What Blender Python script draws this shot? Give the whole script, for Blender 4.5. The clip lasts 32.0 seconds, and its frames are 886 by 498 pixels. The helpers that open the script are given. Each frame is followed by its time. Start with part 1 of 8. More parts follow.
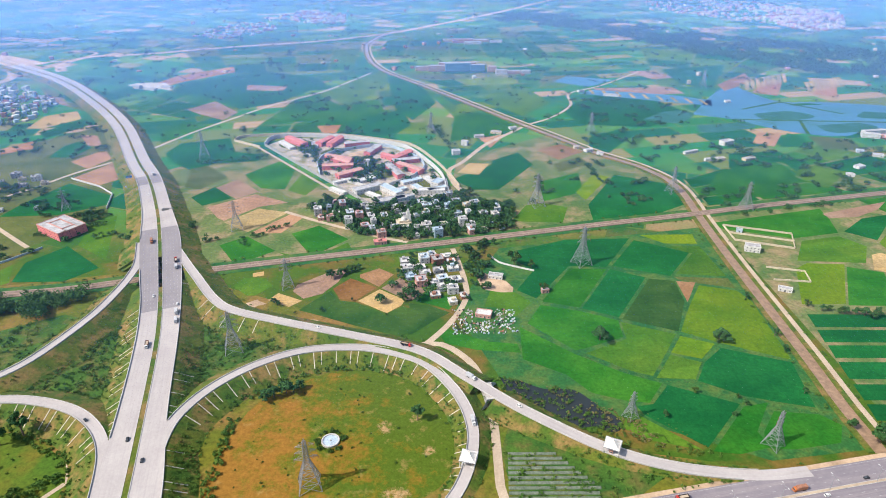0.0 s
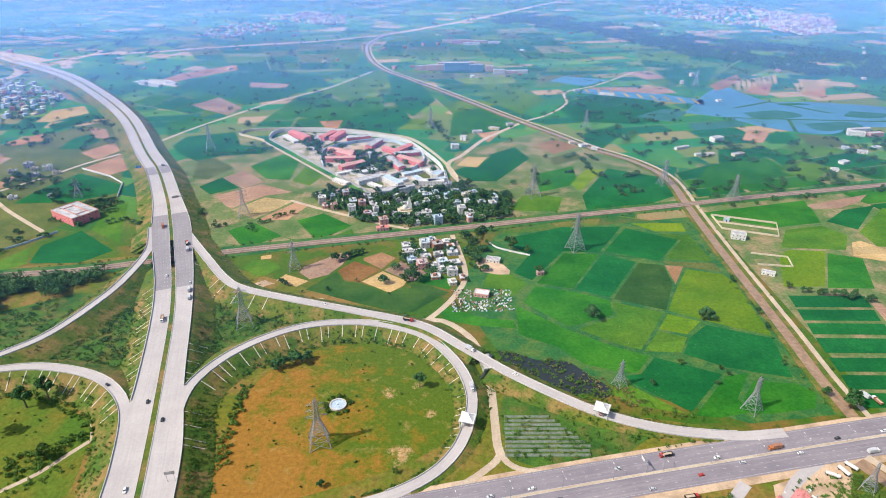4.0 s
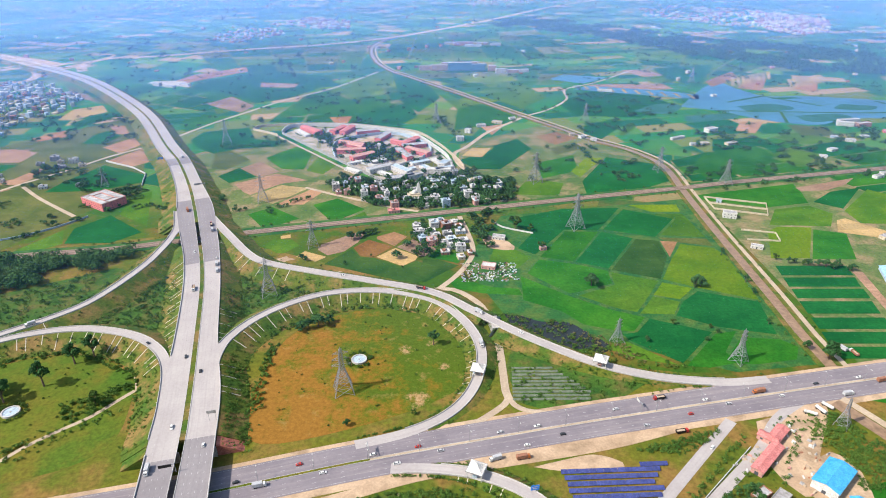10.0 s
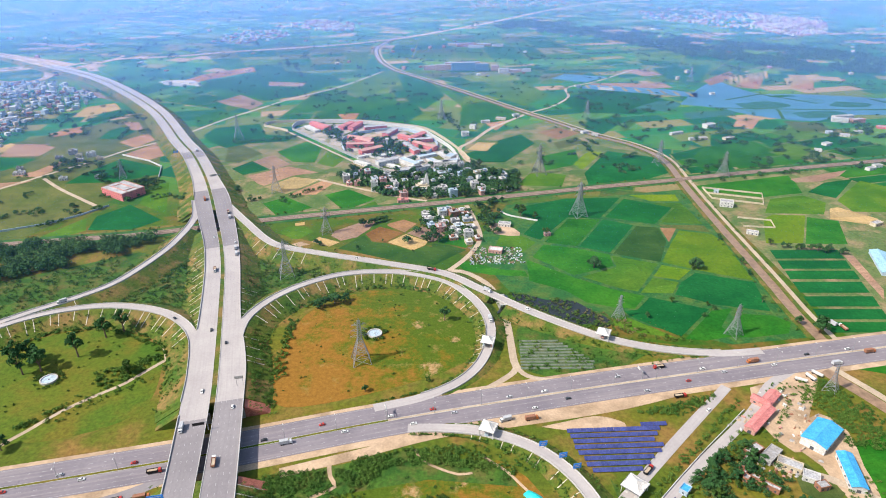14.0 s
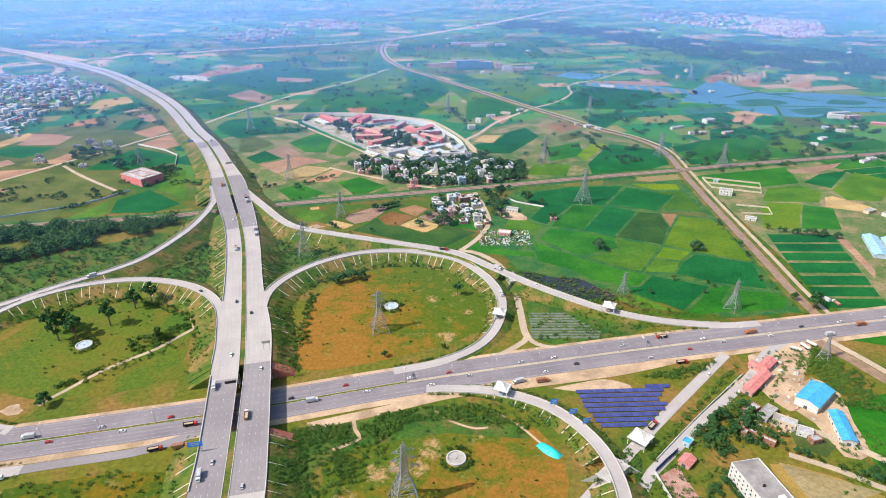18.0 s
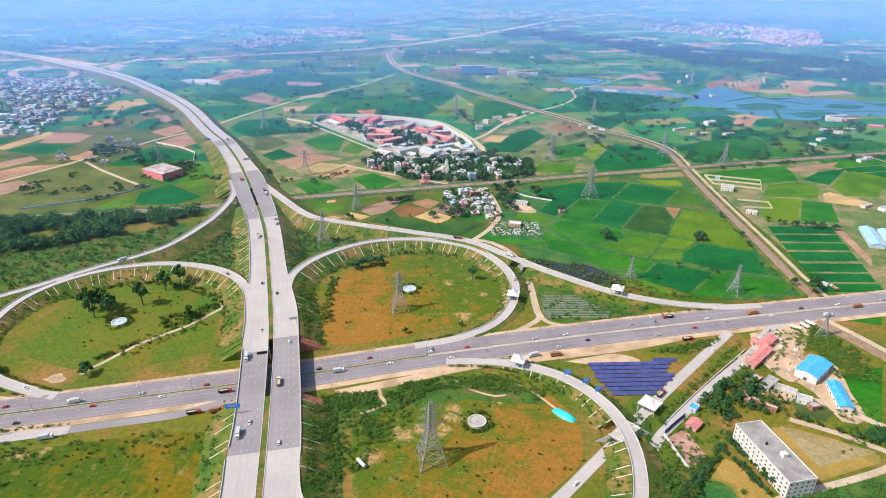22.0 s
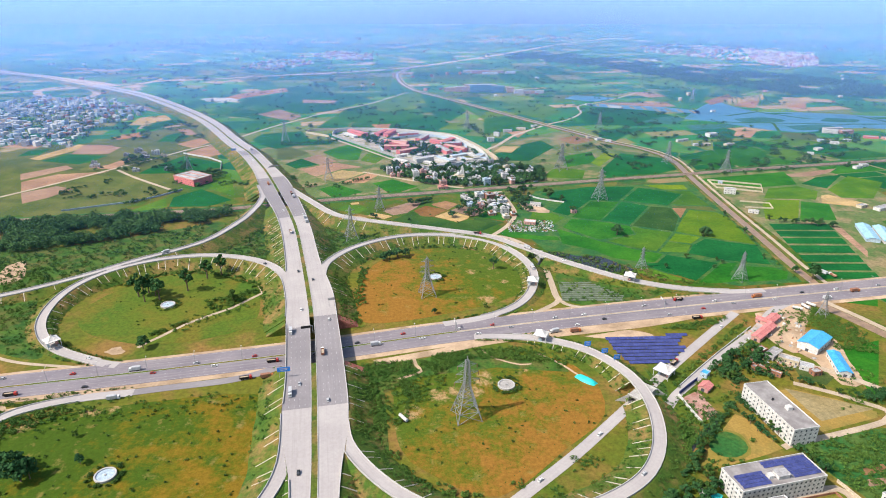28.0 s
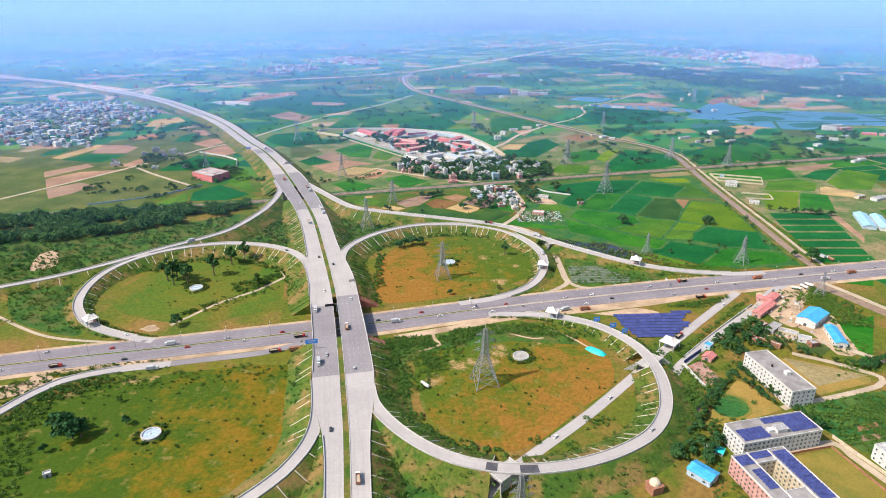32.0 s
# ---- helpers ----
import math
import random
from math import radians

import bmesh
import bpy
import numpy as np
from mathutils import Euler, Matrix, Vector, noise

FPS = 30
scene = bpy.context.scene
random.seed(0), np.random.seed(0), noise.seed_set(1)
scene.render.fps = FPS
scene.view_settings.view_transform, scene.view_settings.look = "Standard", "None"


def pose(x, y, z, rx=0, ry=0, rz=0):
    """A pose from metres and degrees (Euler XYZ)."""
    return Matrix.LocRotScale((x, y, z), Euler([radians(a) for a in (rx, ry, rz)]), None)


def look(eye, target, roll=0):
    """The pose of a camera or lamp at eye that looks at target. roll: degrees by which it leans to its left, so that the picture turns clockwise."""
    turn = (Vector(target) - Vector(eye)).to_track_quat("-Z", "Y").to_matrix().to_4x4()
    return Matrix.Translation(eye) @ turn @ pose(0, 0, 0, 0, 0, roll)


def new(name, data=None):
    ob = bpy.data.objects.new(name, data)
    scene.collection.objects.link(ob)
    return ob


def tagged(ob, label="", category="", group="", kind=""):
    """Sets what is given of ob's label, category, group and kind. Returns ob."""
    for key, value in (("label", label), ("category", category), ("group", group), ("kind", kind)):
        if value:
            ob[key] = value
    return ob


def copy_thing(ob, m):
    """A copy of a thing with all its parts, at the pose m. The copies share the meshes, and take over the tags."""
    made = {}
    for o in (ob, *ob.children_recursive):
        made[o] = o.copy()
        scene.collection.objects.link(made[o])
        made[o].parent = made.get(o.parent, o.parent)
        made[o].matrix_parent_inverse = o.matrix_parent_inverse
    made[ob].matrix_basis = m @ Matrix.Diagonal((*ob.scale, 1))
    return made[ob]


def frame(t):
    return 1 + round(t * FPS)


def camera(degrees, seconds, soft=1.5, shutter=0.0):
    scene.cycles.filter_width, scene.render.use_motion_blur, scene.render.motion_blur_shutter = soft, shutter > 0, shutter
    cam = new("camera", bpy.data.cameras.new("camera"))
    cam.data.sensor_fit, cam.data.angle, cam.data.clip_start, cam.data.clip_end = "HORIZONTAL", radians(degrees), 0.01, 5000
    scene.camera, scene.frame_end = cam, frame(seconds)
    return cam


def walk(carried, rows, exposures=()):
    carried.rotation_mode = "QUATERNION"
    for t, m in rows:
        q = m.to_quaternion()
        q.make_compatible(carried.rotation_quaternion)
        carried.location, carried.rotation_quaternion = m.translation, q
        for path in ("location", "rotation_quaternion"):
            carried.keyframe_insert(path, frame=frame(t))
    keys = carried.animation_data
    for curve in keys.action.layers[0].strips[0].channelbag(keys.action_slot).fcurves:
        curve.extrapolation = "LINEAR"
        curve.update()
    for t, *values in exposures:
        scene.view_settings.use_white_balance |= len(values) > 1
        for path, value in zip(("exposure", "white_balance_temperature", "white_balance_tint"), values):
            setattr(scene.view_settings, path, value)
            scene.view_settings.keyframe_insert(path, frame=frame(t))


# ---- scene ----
cam = camera(71.7, 32.0, 1.0)
# seconds, x, y, z, yaw, pitch, roll
ROWS = [
    (0, -0.2, -0.1, 312.4, 0.03, -27.92, -0.32),
    (1, -1.5, -8.8, 311.9, -0.16, -27.85, -0.02),
    (2, -2.4, -17.6, 311.0, -0.27, -27.77, 0.14),
    (3, -3.1, -26.3, 309.8, -0.33, -27.67, 0.19),
    (4, -3.8, -34.9, 308.3, -0.33, -27.57, 0.16),
    (5, -4.5, -43.6, 306.8, -0.31, -27.44, 0.08),
    (6, -5.4, -52.3, 305.2, -0.27, -27.30, -0.02),
    (7, -6.5, -60.9, 303.6, -0.23, -27.17, -0.13),
    (8, -7.9, -69.6, 302.2, -0.18, -27.06, -0.23),
    (9, -9.5, -78.2, 300.9, -0.15, -26.98, -0.32),
    (10, -11.5, -86.8, 299.7, -0.12, -26.92, -0.38),
    (11, -13.6, -95.4, 298.6, -0.10, -26.86, -0.41),
    (12, -15.8, -104.0, 297.4, -0.09, -26.78, -0.43),
    (13, -18.2, -112.5, 296.0, -0.08, -26.67, -0.42),
    (14, -20.8, -121.1, 294.4, -0.09, -26.54, -0.39),
    (15, -23.7, -129.6, 292.7, -0.11, -26.43, -0.32),
    (16, -27.0, -138.1, 290.6, -0.16, -26.36, -0.22),
    (17, -30.7, -146.7, 288.4, -0.22, -26.31, -0.09),
    (18, -34.6, -155.1, 286.0, -0.27, -26.26, 0.03),
    (19, -38.5, -163.6, 283.8, -0.30, -26.14, 0.13),
    (20, -42.3, -172.0, 281.6, -0.30, -25.94, 0.19),
    (21, -46.0, -180.4, 279.5, -0.30, -25.67, 0.23),
    (22, -49.6, -188.8, 277.3, -0.28, -25.33, 0.25),
    (23, -53.3, -197.3, 275.2, -0.27, -24.94, 0.26),
    (24, -57.1, -205.8, 272.9, -0.27, -24.54, 0.25),
    (25, -60.8, -214.3, 270.5, -0.26, -24.13, 0.23),
    (26, -64.5, -222.7, 268.2, -0.24, -23.73, 0.19),
    (27, -68.1, -231.2, 265.9, -0.19, -23.34, 0.13),
    (28, -71.5, -239.7, 263.7, -0.12, -23.00, 0.04),
    (29, -74.7, -248.1, 261.6, -0.04, -22.72, -0.06),
    (30, -77.7, -256.4, 259.8, 0.03, -22.54, -0.18),
    (31, -80.5, -264.8, 257.9, 0.09, -22.43, -0.29),
    (32, -83.0, -273.7, 255.3, 0.15, -22.37, -0.33),]
walk(cam, [(t, pose(x, y, z, 90 + pitch, 0, yaw) @ pose(0, 0, 0, 0, 0, roll)) for t, x, y, z, yaw, pitch, roll in ROWS])

# ---- world and sun ----
SUN_ELEV, SUN_FROM = radians(47), radians(200)  # height above the horizon, and the side it comes from (0 = +x, anticlockwise)
world = bpy.data.worlds.new("world")
scene.world = world
world.use_nodes = True
wn, wl_ = world.node_tree.nodes, world.node_tree.links
sky = wn.new("ShaderNodeTexSky")
sky.sky_type, sky.sun_disc, sky.sun_elevation = "NISHITA", False, SUN_ELEV
sky.sun_rotation = radians(90) - SUN_FROM
sky.air_density, sky.dust_density, sky.ozone_density = 1.2, 2.0, 1.5
wl_.new(sky.outputs[0], wn["Background"].inputs[0])
wn["Background"].inputs[1].default_value = 0.15
sun = new("sun", bpy.data.lights.new("sun", "SUN"))
sun.data.energy, sun.data.angle, sun.data.color = 5.0, radians(0.53), (1.0, 0.915, 0.81)
sun_way = Vector((math.cos(SUN_ELEV) * math.cos(SUN_FROM), math.cos(SUN_ELEV) * math.sin(SUN_FROM), math.sin(SUN_ELEV)))
sun.matrix_world = look(sun_way * 900, (0, 0, 0))
scene.view_settings.exposure = 0.25


# ---- materials ----
def nodes_of(name):
    m = bpy.data.materials.new(name)
    m.use_nodes = True
    nt = m.node_tree
    return m, nt, nt.nodes["Principled BSDF"]


def ramp(nt, fac, stops):
    r = nt.nodes.new("ShaderNodeValToRGB")
    while len(r.color_ramp.elements) < len(stops):
        r.color_ramp.elements.new(0.5)
    for e, (p, c) in zip(r.color_ramp.elements, stops):
        e.position, e.color = p, (*c, 1)
    nt.links.new(fac, r.inputs[0])
    return r.outputs[0]


def mixed(nt, a, b, fac, kind="MIX"):
    n = nt.nodes.new("ShaderNodeMix")
    n.data_type, n.blend_type = "RGBA", kind
    for sock, v in ((n.inputs[0], fac), (n.inputs[6], a), (n.inputs[7], b)):
        if isinstance(v, (int, float)):
            sock.default_value = v
        elif isinstance(v, tuple):
            sock.default_value = (*v, 1)
        else:
            nt.links.new(v, sock)
    return n.outputs[2]


def noise_of(nt, scale, detail=4.0, rough=0.6, vec=None):
    n = nt.nodes.new("ShaderNodeTexNoise")
    n.inputs["Scale"].default_value, n.inputs["Detail"].default_value, n.inputs["Roughness"].default_value = scale, detail, rough
    if vec is None:
        g = nt.nodes.new("ShaderNodeNewGeometry")
        vec = g.outputs["Position"]
    nt.links.new(vec, n.inputs["Vector"])
    return n.outputs[0]


def bumped(nt, b, height, strength, distance):
    n = nt.nodes.new("ShaderNodeBump")
    n.inputs["Strength"].default_value, n.inputs["Distance"].default_value = strength, distance
    nt.links.new(height, n.inputs["Height"])
    nt.links.new(n.outputs[0], b.inputs["Normal"])


def surface(name, c1, c2, big=0.05, fine=1.2, rough=0.9, c3=None, third=0.15, by_object=0.0, by_island=0.0, bump=0.0, metal=0.0, contrast=0.12, grain=0.75):
    """A weathered surface: two colours at a large and a fine scale, a third in patches, and a shift from piece to piece."""
    m, nt, b = nodes_of(name)
    lo, hi = 0.5 - contrast, 0.5 + contrast
    col = ramp(nt, noise_of(nt, big), [(lo, c1), (hi, c2)])
    if c3:
        f = ramp(nt, noise_of(nt, third, 5), [(0.47, (0, 0, 0)), (0.63, (1, 1, 1))])
        col = mixed(nt, col, c3, f)
    fn = noise_of(nt, fine, 5, 0.7)
    col = mixed(nt, col, ramp(nt, fn, [(0.3, (0.40, 0.40, 0.40)), (0.7, (1.24, 1.24, 1.24))]), grain, "MULTIPLY")
    for amount, node, out in ((by_object, "ShaderNodeObjectInfo", "Random"), (by_island, "ShaderNodeNewGeometry", "Random Per Island")):
        if amount:
            o = nt.nodes.new(node)
            col = mixed(nt, col, ramp(nt, o.outputs[out], [(0, (1 - amount,) * 3), (1, (1, 1, 1))]), 1.0, "MULTIPLY")
    nt.links.new(col, b.inputs["Base Color"])
    b.inputs["Roughness"].default_value, b.inputs["Metallic"].default_value = rough, metal
    b.inputs["Specular IOR Level"].default_value = 0.25
    if bump:
        bumped(nt, b, fn, 0.6, bump)
    return m


def plots(nt, angle, length, depth, ridge, lo=(0.66, 0.72, 0.74), hi=(1.25, 1.18, 1.05), mortar=(0.8, 0.78, 0.62)):
    """Narrow strips of land of uneven shade with thin ridges between them."""
    g, mp = nt.nodes.new("ShaderNodeNewGeometry"), nt.nodes.new("ShaderNodeMapping")
    mp.inputs["Rotation"].default_value = (0, 0, angle)
    nt.links.new(g.outputs["Position"], mp.inputs[0])
    br = nt.nodes.new("ShaderNodeTexBrick")
    br.offset, br.squash, br.squash_frequency, br.offset_frequency = 0.37, 1.6, 3, 2
    for key, v in (("Color1", (*lo, 1)), ("Color2", (*hi, 1)), ("Mortar", (*mortar, 1)), ("Scale", 1.0), ("Mortar Size", ridge), ("Mortar Smooth", 0.3), ("Brick Width", length), ("Row Height", depth)):
        br.inputs[key].default_value = v
    nt.links.new(mp.outputs[0], br.inputs["Vector"])
    return br.outputs["Color"]


def carriage(name, c1, c2, worn, rough=0.86, streak=0.5):
    """A road surface with wheel streaks along its way, stains and repair patches."""
    m, nt, b = nodes_of(name)
    uv, mp = nt.nodes.new("ShaderNodeUVMap"), nt.nodes.new("ShaderNodeMapping")
    mp.inputs["Scale"].default_value = (0.55, 0.012, 1)
    nt.links.new(uv.outputs[0], mp.inputs[0])
    lines = noise_of(nt, 1.0, 4, 0.65, mp.outputs[0])
    col = mixed(nt, ramp(nt, noise_of(nt, 0.035), [(0.36, c1), (0.64, c2)]), worn, ramp(nt, lines, [(0.48, (0, 0, 0)), (0.74, (streak, streak, streak))]))
    col = mixed(nt, col, ramp(nt, noise_of(nt, 0.5, 5, 0.7), [(0.3, (0.82, 0.82, 0.83)), (0.7, (1.08, 1.08, 1.08))]), 0.6, "MULTIPLY")
    nt.links.new(col, b.inputs["Base Color"])
    b.inputs["Roughness"].default_value, b.inputs["Specular IOR Level"].default_value = rough, 0.25
    return m


def plain(name):
    """The open plain: rough grass near the roads, a patchwork of small crops further out."""
    m, nt, b = nodes_of(name)
    col = ramp(nt, noise_of(nt, 0.012), [(0.38, (0.036, 0.105, 0.012)), (0.62, (0.070, 0.130, 0.013))])
    col = mixed(nt, col, (0.165, 0.110, 0.028), ramp(nt, noise_of(nt, 0.02, 5), [(0.47, (0, 0, 0)), (0.63, (1, 1, 1))]))
    kinds = [(0.0, (0.010, 0.115, 0.050)), (0.22, (0.024, 0.185, 0.048)), (0.38, (0.075, 0.215, 0.046)), (0.50, (0.145, 0.195, 0.055)), (0.60, (0.020, 0.145, 0.052)), (0.70, (0.120, 0.250, 0.045)), (0.79, (0.026, 0.170, 0.050)), (0.84, (0.23, 0.215, 0.085)), (0.91, (0.40, 0.28, 0.17))]
    patch = []
    for angle, length, depth in ((-0.22, 95, 42), (0.35, 70, 52)):
        c = ramp(nt, plots(nt, angle, length, depth, 1.2, (0, 0, 0), (1, 1, 1), (0.55, 0.55, 0.55)), kinds)
        nt.nodes[-1].color_ramp.interpolation = "CONSTANT"
        patch.append(c)
    land = mixed(nt, patch[0], patch[1], ramp(nt, noise_of(nt, 0.0016, 2), [(0.49, (0, 0, 0)), (0.51, (1, 1, 1))]))
    g, sep = nt.nodes.new("ShaderNodeNewGeometry"), nt.nodes.new("ShaderNodeSeparateXYZ")
    nt.links.new(g.outputs["Position"], sep.inputs[0])
    far = nt.nodes.new("ShaderNodeMapRange")
    far.inputs["From Min"].default_value, far.inputs["From Max"].default_value = 560, 720
    nt.links.new(sep.outputs[1], far.inputs[0])
    col = mixed(nt, col, land, far.outputs[0])
    col = mixed(nt, col, ramp(nt, noise_of(nt, 0.28, 7, 0.8), [(0.3, (0.5, 0.52, 0.45)), (0.7, (1.2, 1.2, 1.1))]), 0.8, "MULTIPLY")
    nt.links.new(col, b.inputs["Base Color"])
    b.inputs["Roughness"].default_value, b.inputs["Specular IOR Level"].default_value = 0.95, 0.1
    return m


def crop(name, c1, c2, row=1.5, angle=0.3, big=0.02):
    """A field: two tones in drifts, faint rows, and its own shade from field to field."""
    m, nt, b = nodes_of(name)
    col = ramp(nt, noise_of(nt, big, 3), [(0.40, c1), (0.60, c2)])
    fine = ramp(nt, noise_of(nt, 0.30, 7, 0.8), [(0.30, (0.45, 0.5, 0.4)), (0.70, (1.32, 1.26, 1.1))])
    col = mixed(nt, col, fine, 0.85, "MULTIPLY")
    col = mixed(nt, col, plots(nt, angle * 0.3 - 0.25, 44, 16, 0.5), 0.42, "MULTIPLY")
    g = nt.nodes.new("ShaderNodeNewGeometry")
    mp = nt.nodes.new("ShaderNodeMapping")
    mp.inputs["Rotation"].default_value = (0, 0, angle)
    nt.links.new(g.outputs["Position"], mp.inputs[0])
    w = nt.nodes.new("ShaderNodeTexWave")
    w.inputs["Scale"].default_value, w.inputs["Distortion"].default_value = 1.0 / row, 3.0
    nt.links.new(mp.outputs[0], w.inputs[0])
    col = mixed(nt, col, ramp(nt, w.outputs[1], [(0, (0.86, 0.86, 0.86)), (1, (1, 1, 1))]), 0.5, "MULTIPLY")
    o = nt.nodes.new("ShaderNodeObjectInfo")
    col = mixed(nt, col, ramp(nt, o.outputs["Random"], [(0, (0.72, 0.8, 0.8)), (0.5, (1.05, 1.05, 1.0)), (1, (1.28, 1.12, 0.85))]), 0.8, "MULTIPLY")
    nt.links.new(col, b.inputs["Base Color"])
    b.inputs["Roughness"].default_value = 0.95
    b.inputs["Specular IOR Level"].default_value = 0.1
    return m


GREENS = ((0.014, 0.122, 0.014), (0.034, 0.162, 0.017))
M_PADDY = crop("paddy", *GREENS)
M_DEEP = crop("deep_green_crop", (0.005, 0.094, 0.026), (0.010, 0.126, 0.033), 2.0, 1.1)
M_LIME = crop("ripening_crop", (0.095, 0.195, 0.010), (0.145, 0.225, 0.012), 1.2, 0.8)
M_MID = crop("young_crop", (0.044, 0.142, 0.016), (0.082, 0.178, 0.019), 1.8, 0.1)
M_SOIL = crop("ploughed_soil", (0.30, 0.155, 0.085), (0.37, 0.205, 0.125), 1.6, 0.5)
M_ROSE = crop("dry_pinkish_soil", (0.30, 0.185, 0.155), (0.37, 0.24, 0.20), 1.6, 1.2)
M_OCHRE = surface("dry_playing_field", (0.30, 0.195, 0.045), (0.36, 0.235, 0.06), 0.05, 0.6, 0.95, (0.20, 0.17, 0.04), 0.03, grain=0.5)
M_STUBBLE = crop("dry_stubble", (0.37, 0.27, 0.15), (0.44, 0.33, 0.20), 1.6, 0.5)
M_OLIVE = crop("weedy_fallow", (0.072, 0.112, 0.034), (0.118, 0.138, 0.050), 3.0, 0.9)
M_DULL = crop("bushy_crop", (0.022, 0.080, 0.018), (0.046, 0.108, 0.024), 2.4, 0.6)
M_BROWN = crop("brown_weedy_soil", (0.15, 0.075, 0.030), (0.21, 0.115, 0.05), 1.8, 0.5)
M_LUSH = surface("lush_scrub_ground", (0.026, 0.090, 0.012), (0.062, 0.140, 0.016), 0.05, 0.45, 0.95, (0.110, 0.115, 0.026), 0.06)
M_REED = surface("dry_reeds", (0.20, 0.17, 0.06), (0.28, 0.25, 0.10), 0.2, 1.0, 0.9, by_island=0.4)
M_MOWN = surface("mown_dry_yard", (0.20, 0.165, 0.030), (0.27, 0.20, 0.040), 0.05, 0.6, 0.95, (0.12, 0.145, 0.022), 0.03, grain=0.4)
M_PINKPAVE = surface("worn_brick_paving", (0.40, 0.235, 0.19), (0.49, 0.30, 0.245), 0.15, 1.2, 0.95, (0.33, 0.16, 0.12), 0.12)
M_PLAIN = plain("open_plain")
M_GRASS = surface("rough_grass", (0.078, 0.124, 0.010), (0.145, 0.140, 0.012), 0.012, 0.3, 0.95, (0.235, 0.140, 0.036), 0.025)


DRY = ((0.275, 0.135, 0.026), (0.215, 0.130, 0.020), (0.150, 0.130, 0.014), (0.078, 0.124, 0.013))
OLIVE = ((0.205, 0.128, 0.014), (0.165, 0.122, 0.011), (0.115, 0.116, 0.009), (0.054, 0.100, 0.009))


def meadow(name, slant, bare=(), tones=DRY):
    """Dry orange grass that turns green along a slant (x, y, start), in drifts, trodden bare round some places (x, y, reach)."""
    m, nt, b = nodes_of(name)
    g = nt.nodes.new("ShaderNodeNewGeometry")
    dot = nt.nodes.new("ShaderNodeVectorMath")
    dot.operation, dot.inputs[1].default_value = "DOT_PRODUCT", (slant[0], slant[1], 0)
    nt.links.new(g.outputs["Position"], dot.inputs[0])
    add = nt.nodes.new("ShaderNodeMath")
    add.operation, add.inputs[1].default_value = "ADD", slant[2]
    nt.links.new(dot.outputs["Value"], add.inputs[0])
    mad = nt.nodes.new("ShaderNodeMath")
    mad.operation, mad.inputs[1].default_value = "MULTIPLY_ADD", 5.6
    nt.links.new(noise_of(nt, 0.042, 9, 0.8), mad.inputs[0])
    nt.links.new(add.outputs[0], mad.inputs[2])
    col = ramp(nt, mad.outputs[0], list(zip((0.0, 0.25, 0.55, 0.9), tones)))
    spot = ramp(nt, noise_of(nt, 0.085, 6, 0.7), [(0.57, (0, 0, 0)), (0.70, (1, 1, 1))])
    col = mixed(nt, col, (0.32, 0.215, 0.075), mixed(nt, (0, 0, 0), (0.7, 0.7, 0.7), spot))
    total = None
    for x, y, reach in bare:
        dist = nt.nodes.new("ShaderNodeVectorMath")
        dist.operation, dist.inputs[1].default_value = "DISTANCE", (x, y, 0.09)
        nt.links.new(g.outputs["Position"], dist.inputs[0])
        near = nt.nodes.new("ShaderNodeMapRange")
        near.inputs["From Min"].default_value, near.inputs["From Max"].default_value = reach * 1.7, 0
        nt.links.new(dist.outputs["Value"], near.inputs[0])
        if total is None:
            total = near.outputs[0]
        else:
            top = nt.nodes.new("ShaderNodeMath")
            top.operation = "MAXIMUM"
            nt.links.new(total, top.inputs[0]), nt.links.new(near.outputs[0], top.inputs[1])
            total = top.outputs[0]
    if total is not None:
        mul = nt.nodes.new("ShaderNodeMath")
        mul.operation = "MULTIPLY"
        nt.links.new(total, mul.inputs[0]), nt.links.new(ramp(nt, noise_of(nt, 0.16, 8, 0.8), [(0.36, (0, 0, 0)), (0.66, (1, 1, 1))]), mul.inputs[1])
        col = mixed(nt, col, ramp(nt, noise_of(nt, 0.5, 4), [(0.35, (0.36, 0.20, 0.085)), (0.65, (0.50, 0.335, 0.19))]), ramp(nt, mul.outputs[0], [(0.21, (0, 0, 0)), (0.44, (0.85, 0.85, 0.85))]))
    col = mixed(nt, col, ramp(nt, noise_of(nt, 0.35, 7, 0.8), [(0.3, (0.45, 0.48, 0.4)), (0.7, (1.2, 1.2, 1.15))]), 0.8, "MULTIPLY")
    nt.links.new(col, b.inputs["Base Color"])
    b.inputs["Roughness"].default_value, b.inputs["Specular IOR Level"].default_value = 0.95, 0.1
    return m


M_MEADOW_NE, M_MEADOW_SE, M_MEADOW_SW = meadow("dry_meadow_half_green", (0.010, 0.005, -3.0), ((-42, 322, 6), (-30, 262, 9), (-20, 330, 5), (-28, 249, 6), (-10, 300, 5))), \
    meadow("dry_meadow_orange", (-0.008, 0.007, -3.25), ((-72, 117, 9), (-62, 121, 7), (-42, 134, 8), (-48, 122, 7), (-91, 98, 8), (-101, 137, 6), (-80, 156, 8), (-107, 84, 7), (-88, 143, 4), (-92, 159, 5), (-40, 143, 6), (-10, 148, 4))), \
    meadow("ochre_green_meadow", (-0.008, 0.002, -4.25), ((-345, 86, 8), (-310, 103, 9), (-295, 106, 8)), OLIVE)
M_GREENMEADOW = surface("green_meadow", (0.060, 0.132, 0.009), (0.108, 0.142, 0.010), 0.014, 0.35, 0.95, (0.150, 0.135, 0.014), 0.03)
M_BANK = surface("grassy_bank", (0.046, 0.108, 0.012), (0.105, 0.132, 0.016), 0.05, 0.5, 0.95, (0.225, 0.150, 0.050), 0.06)
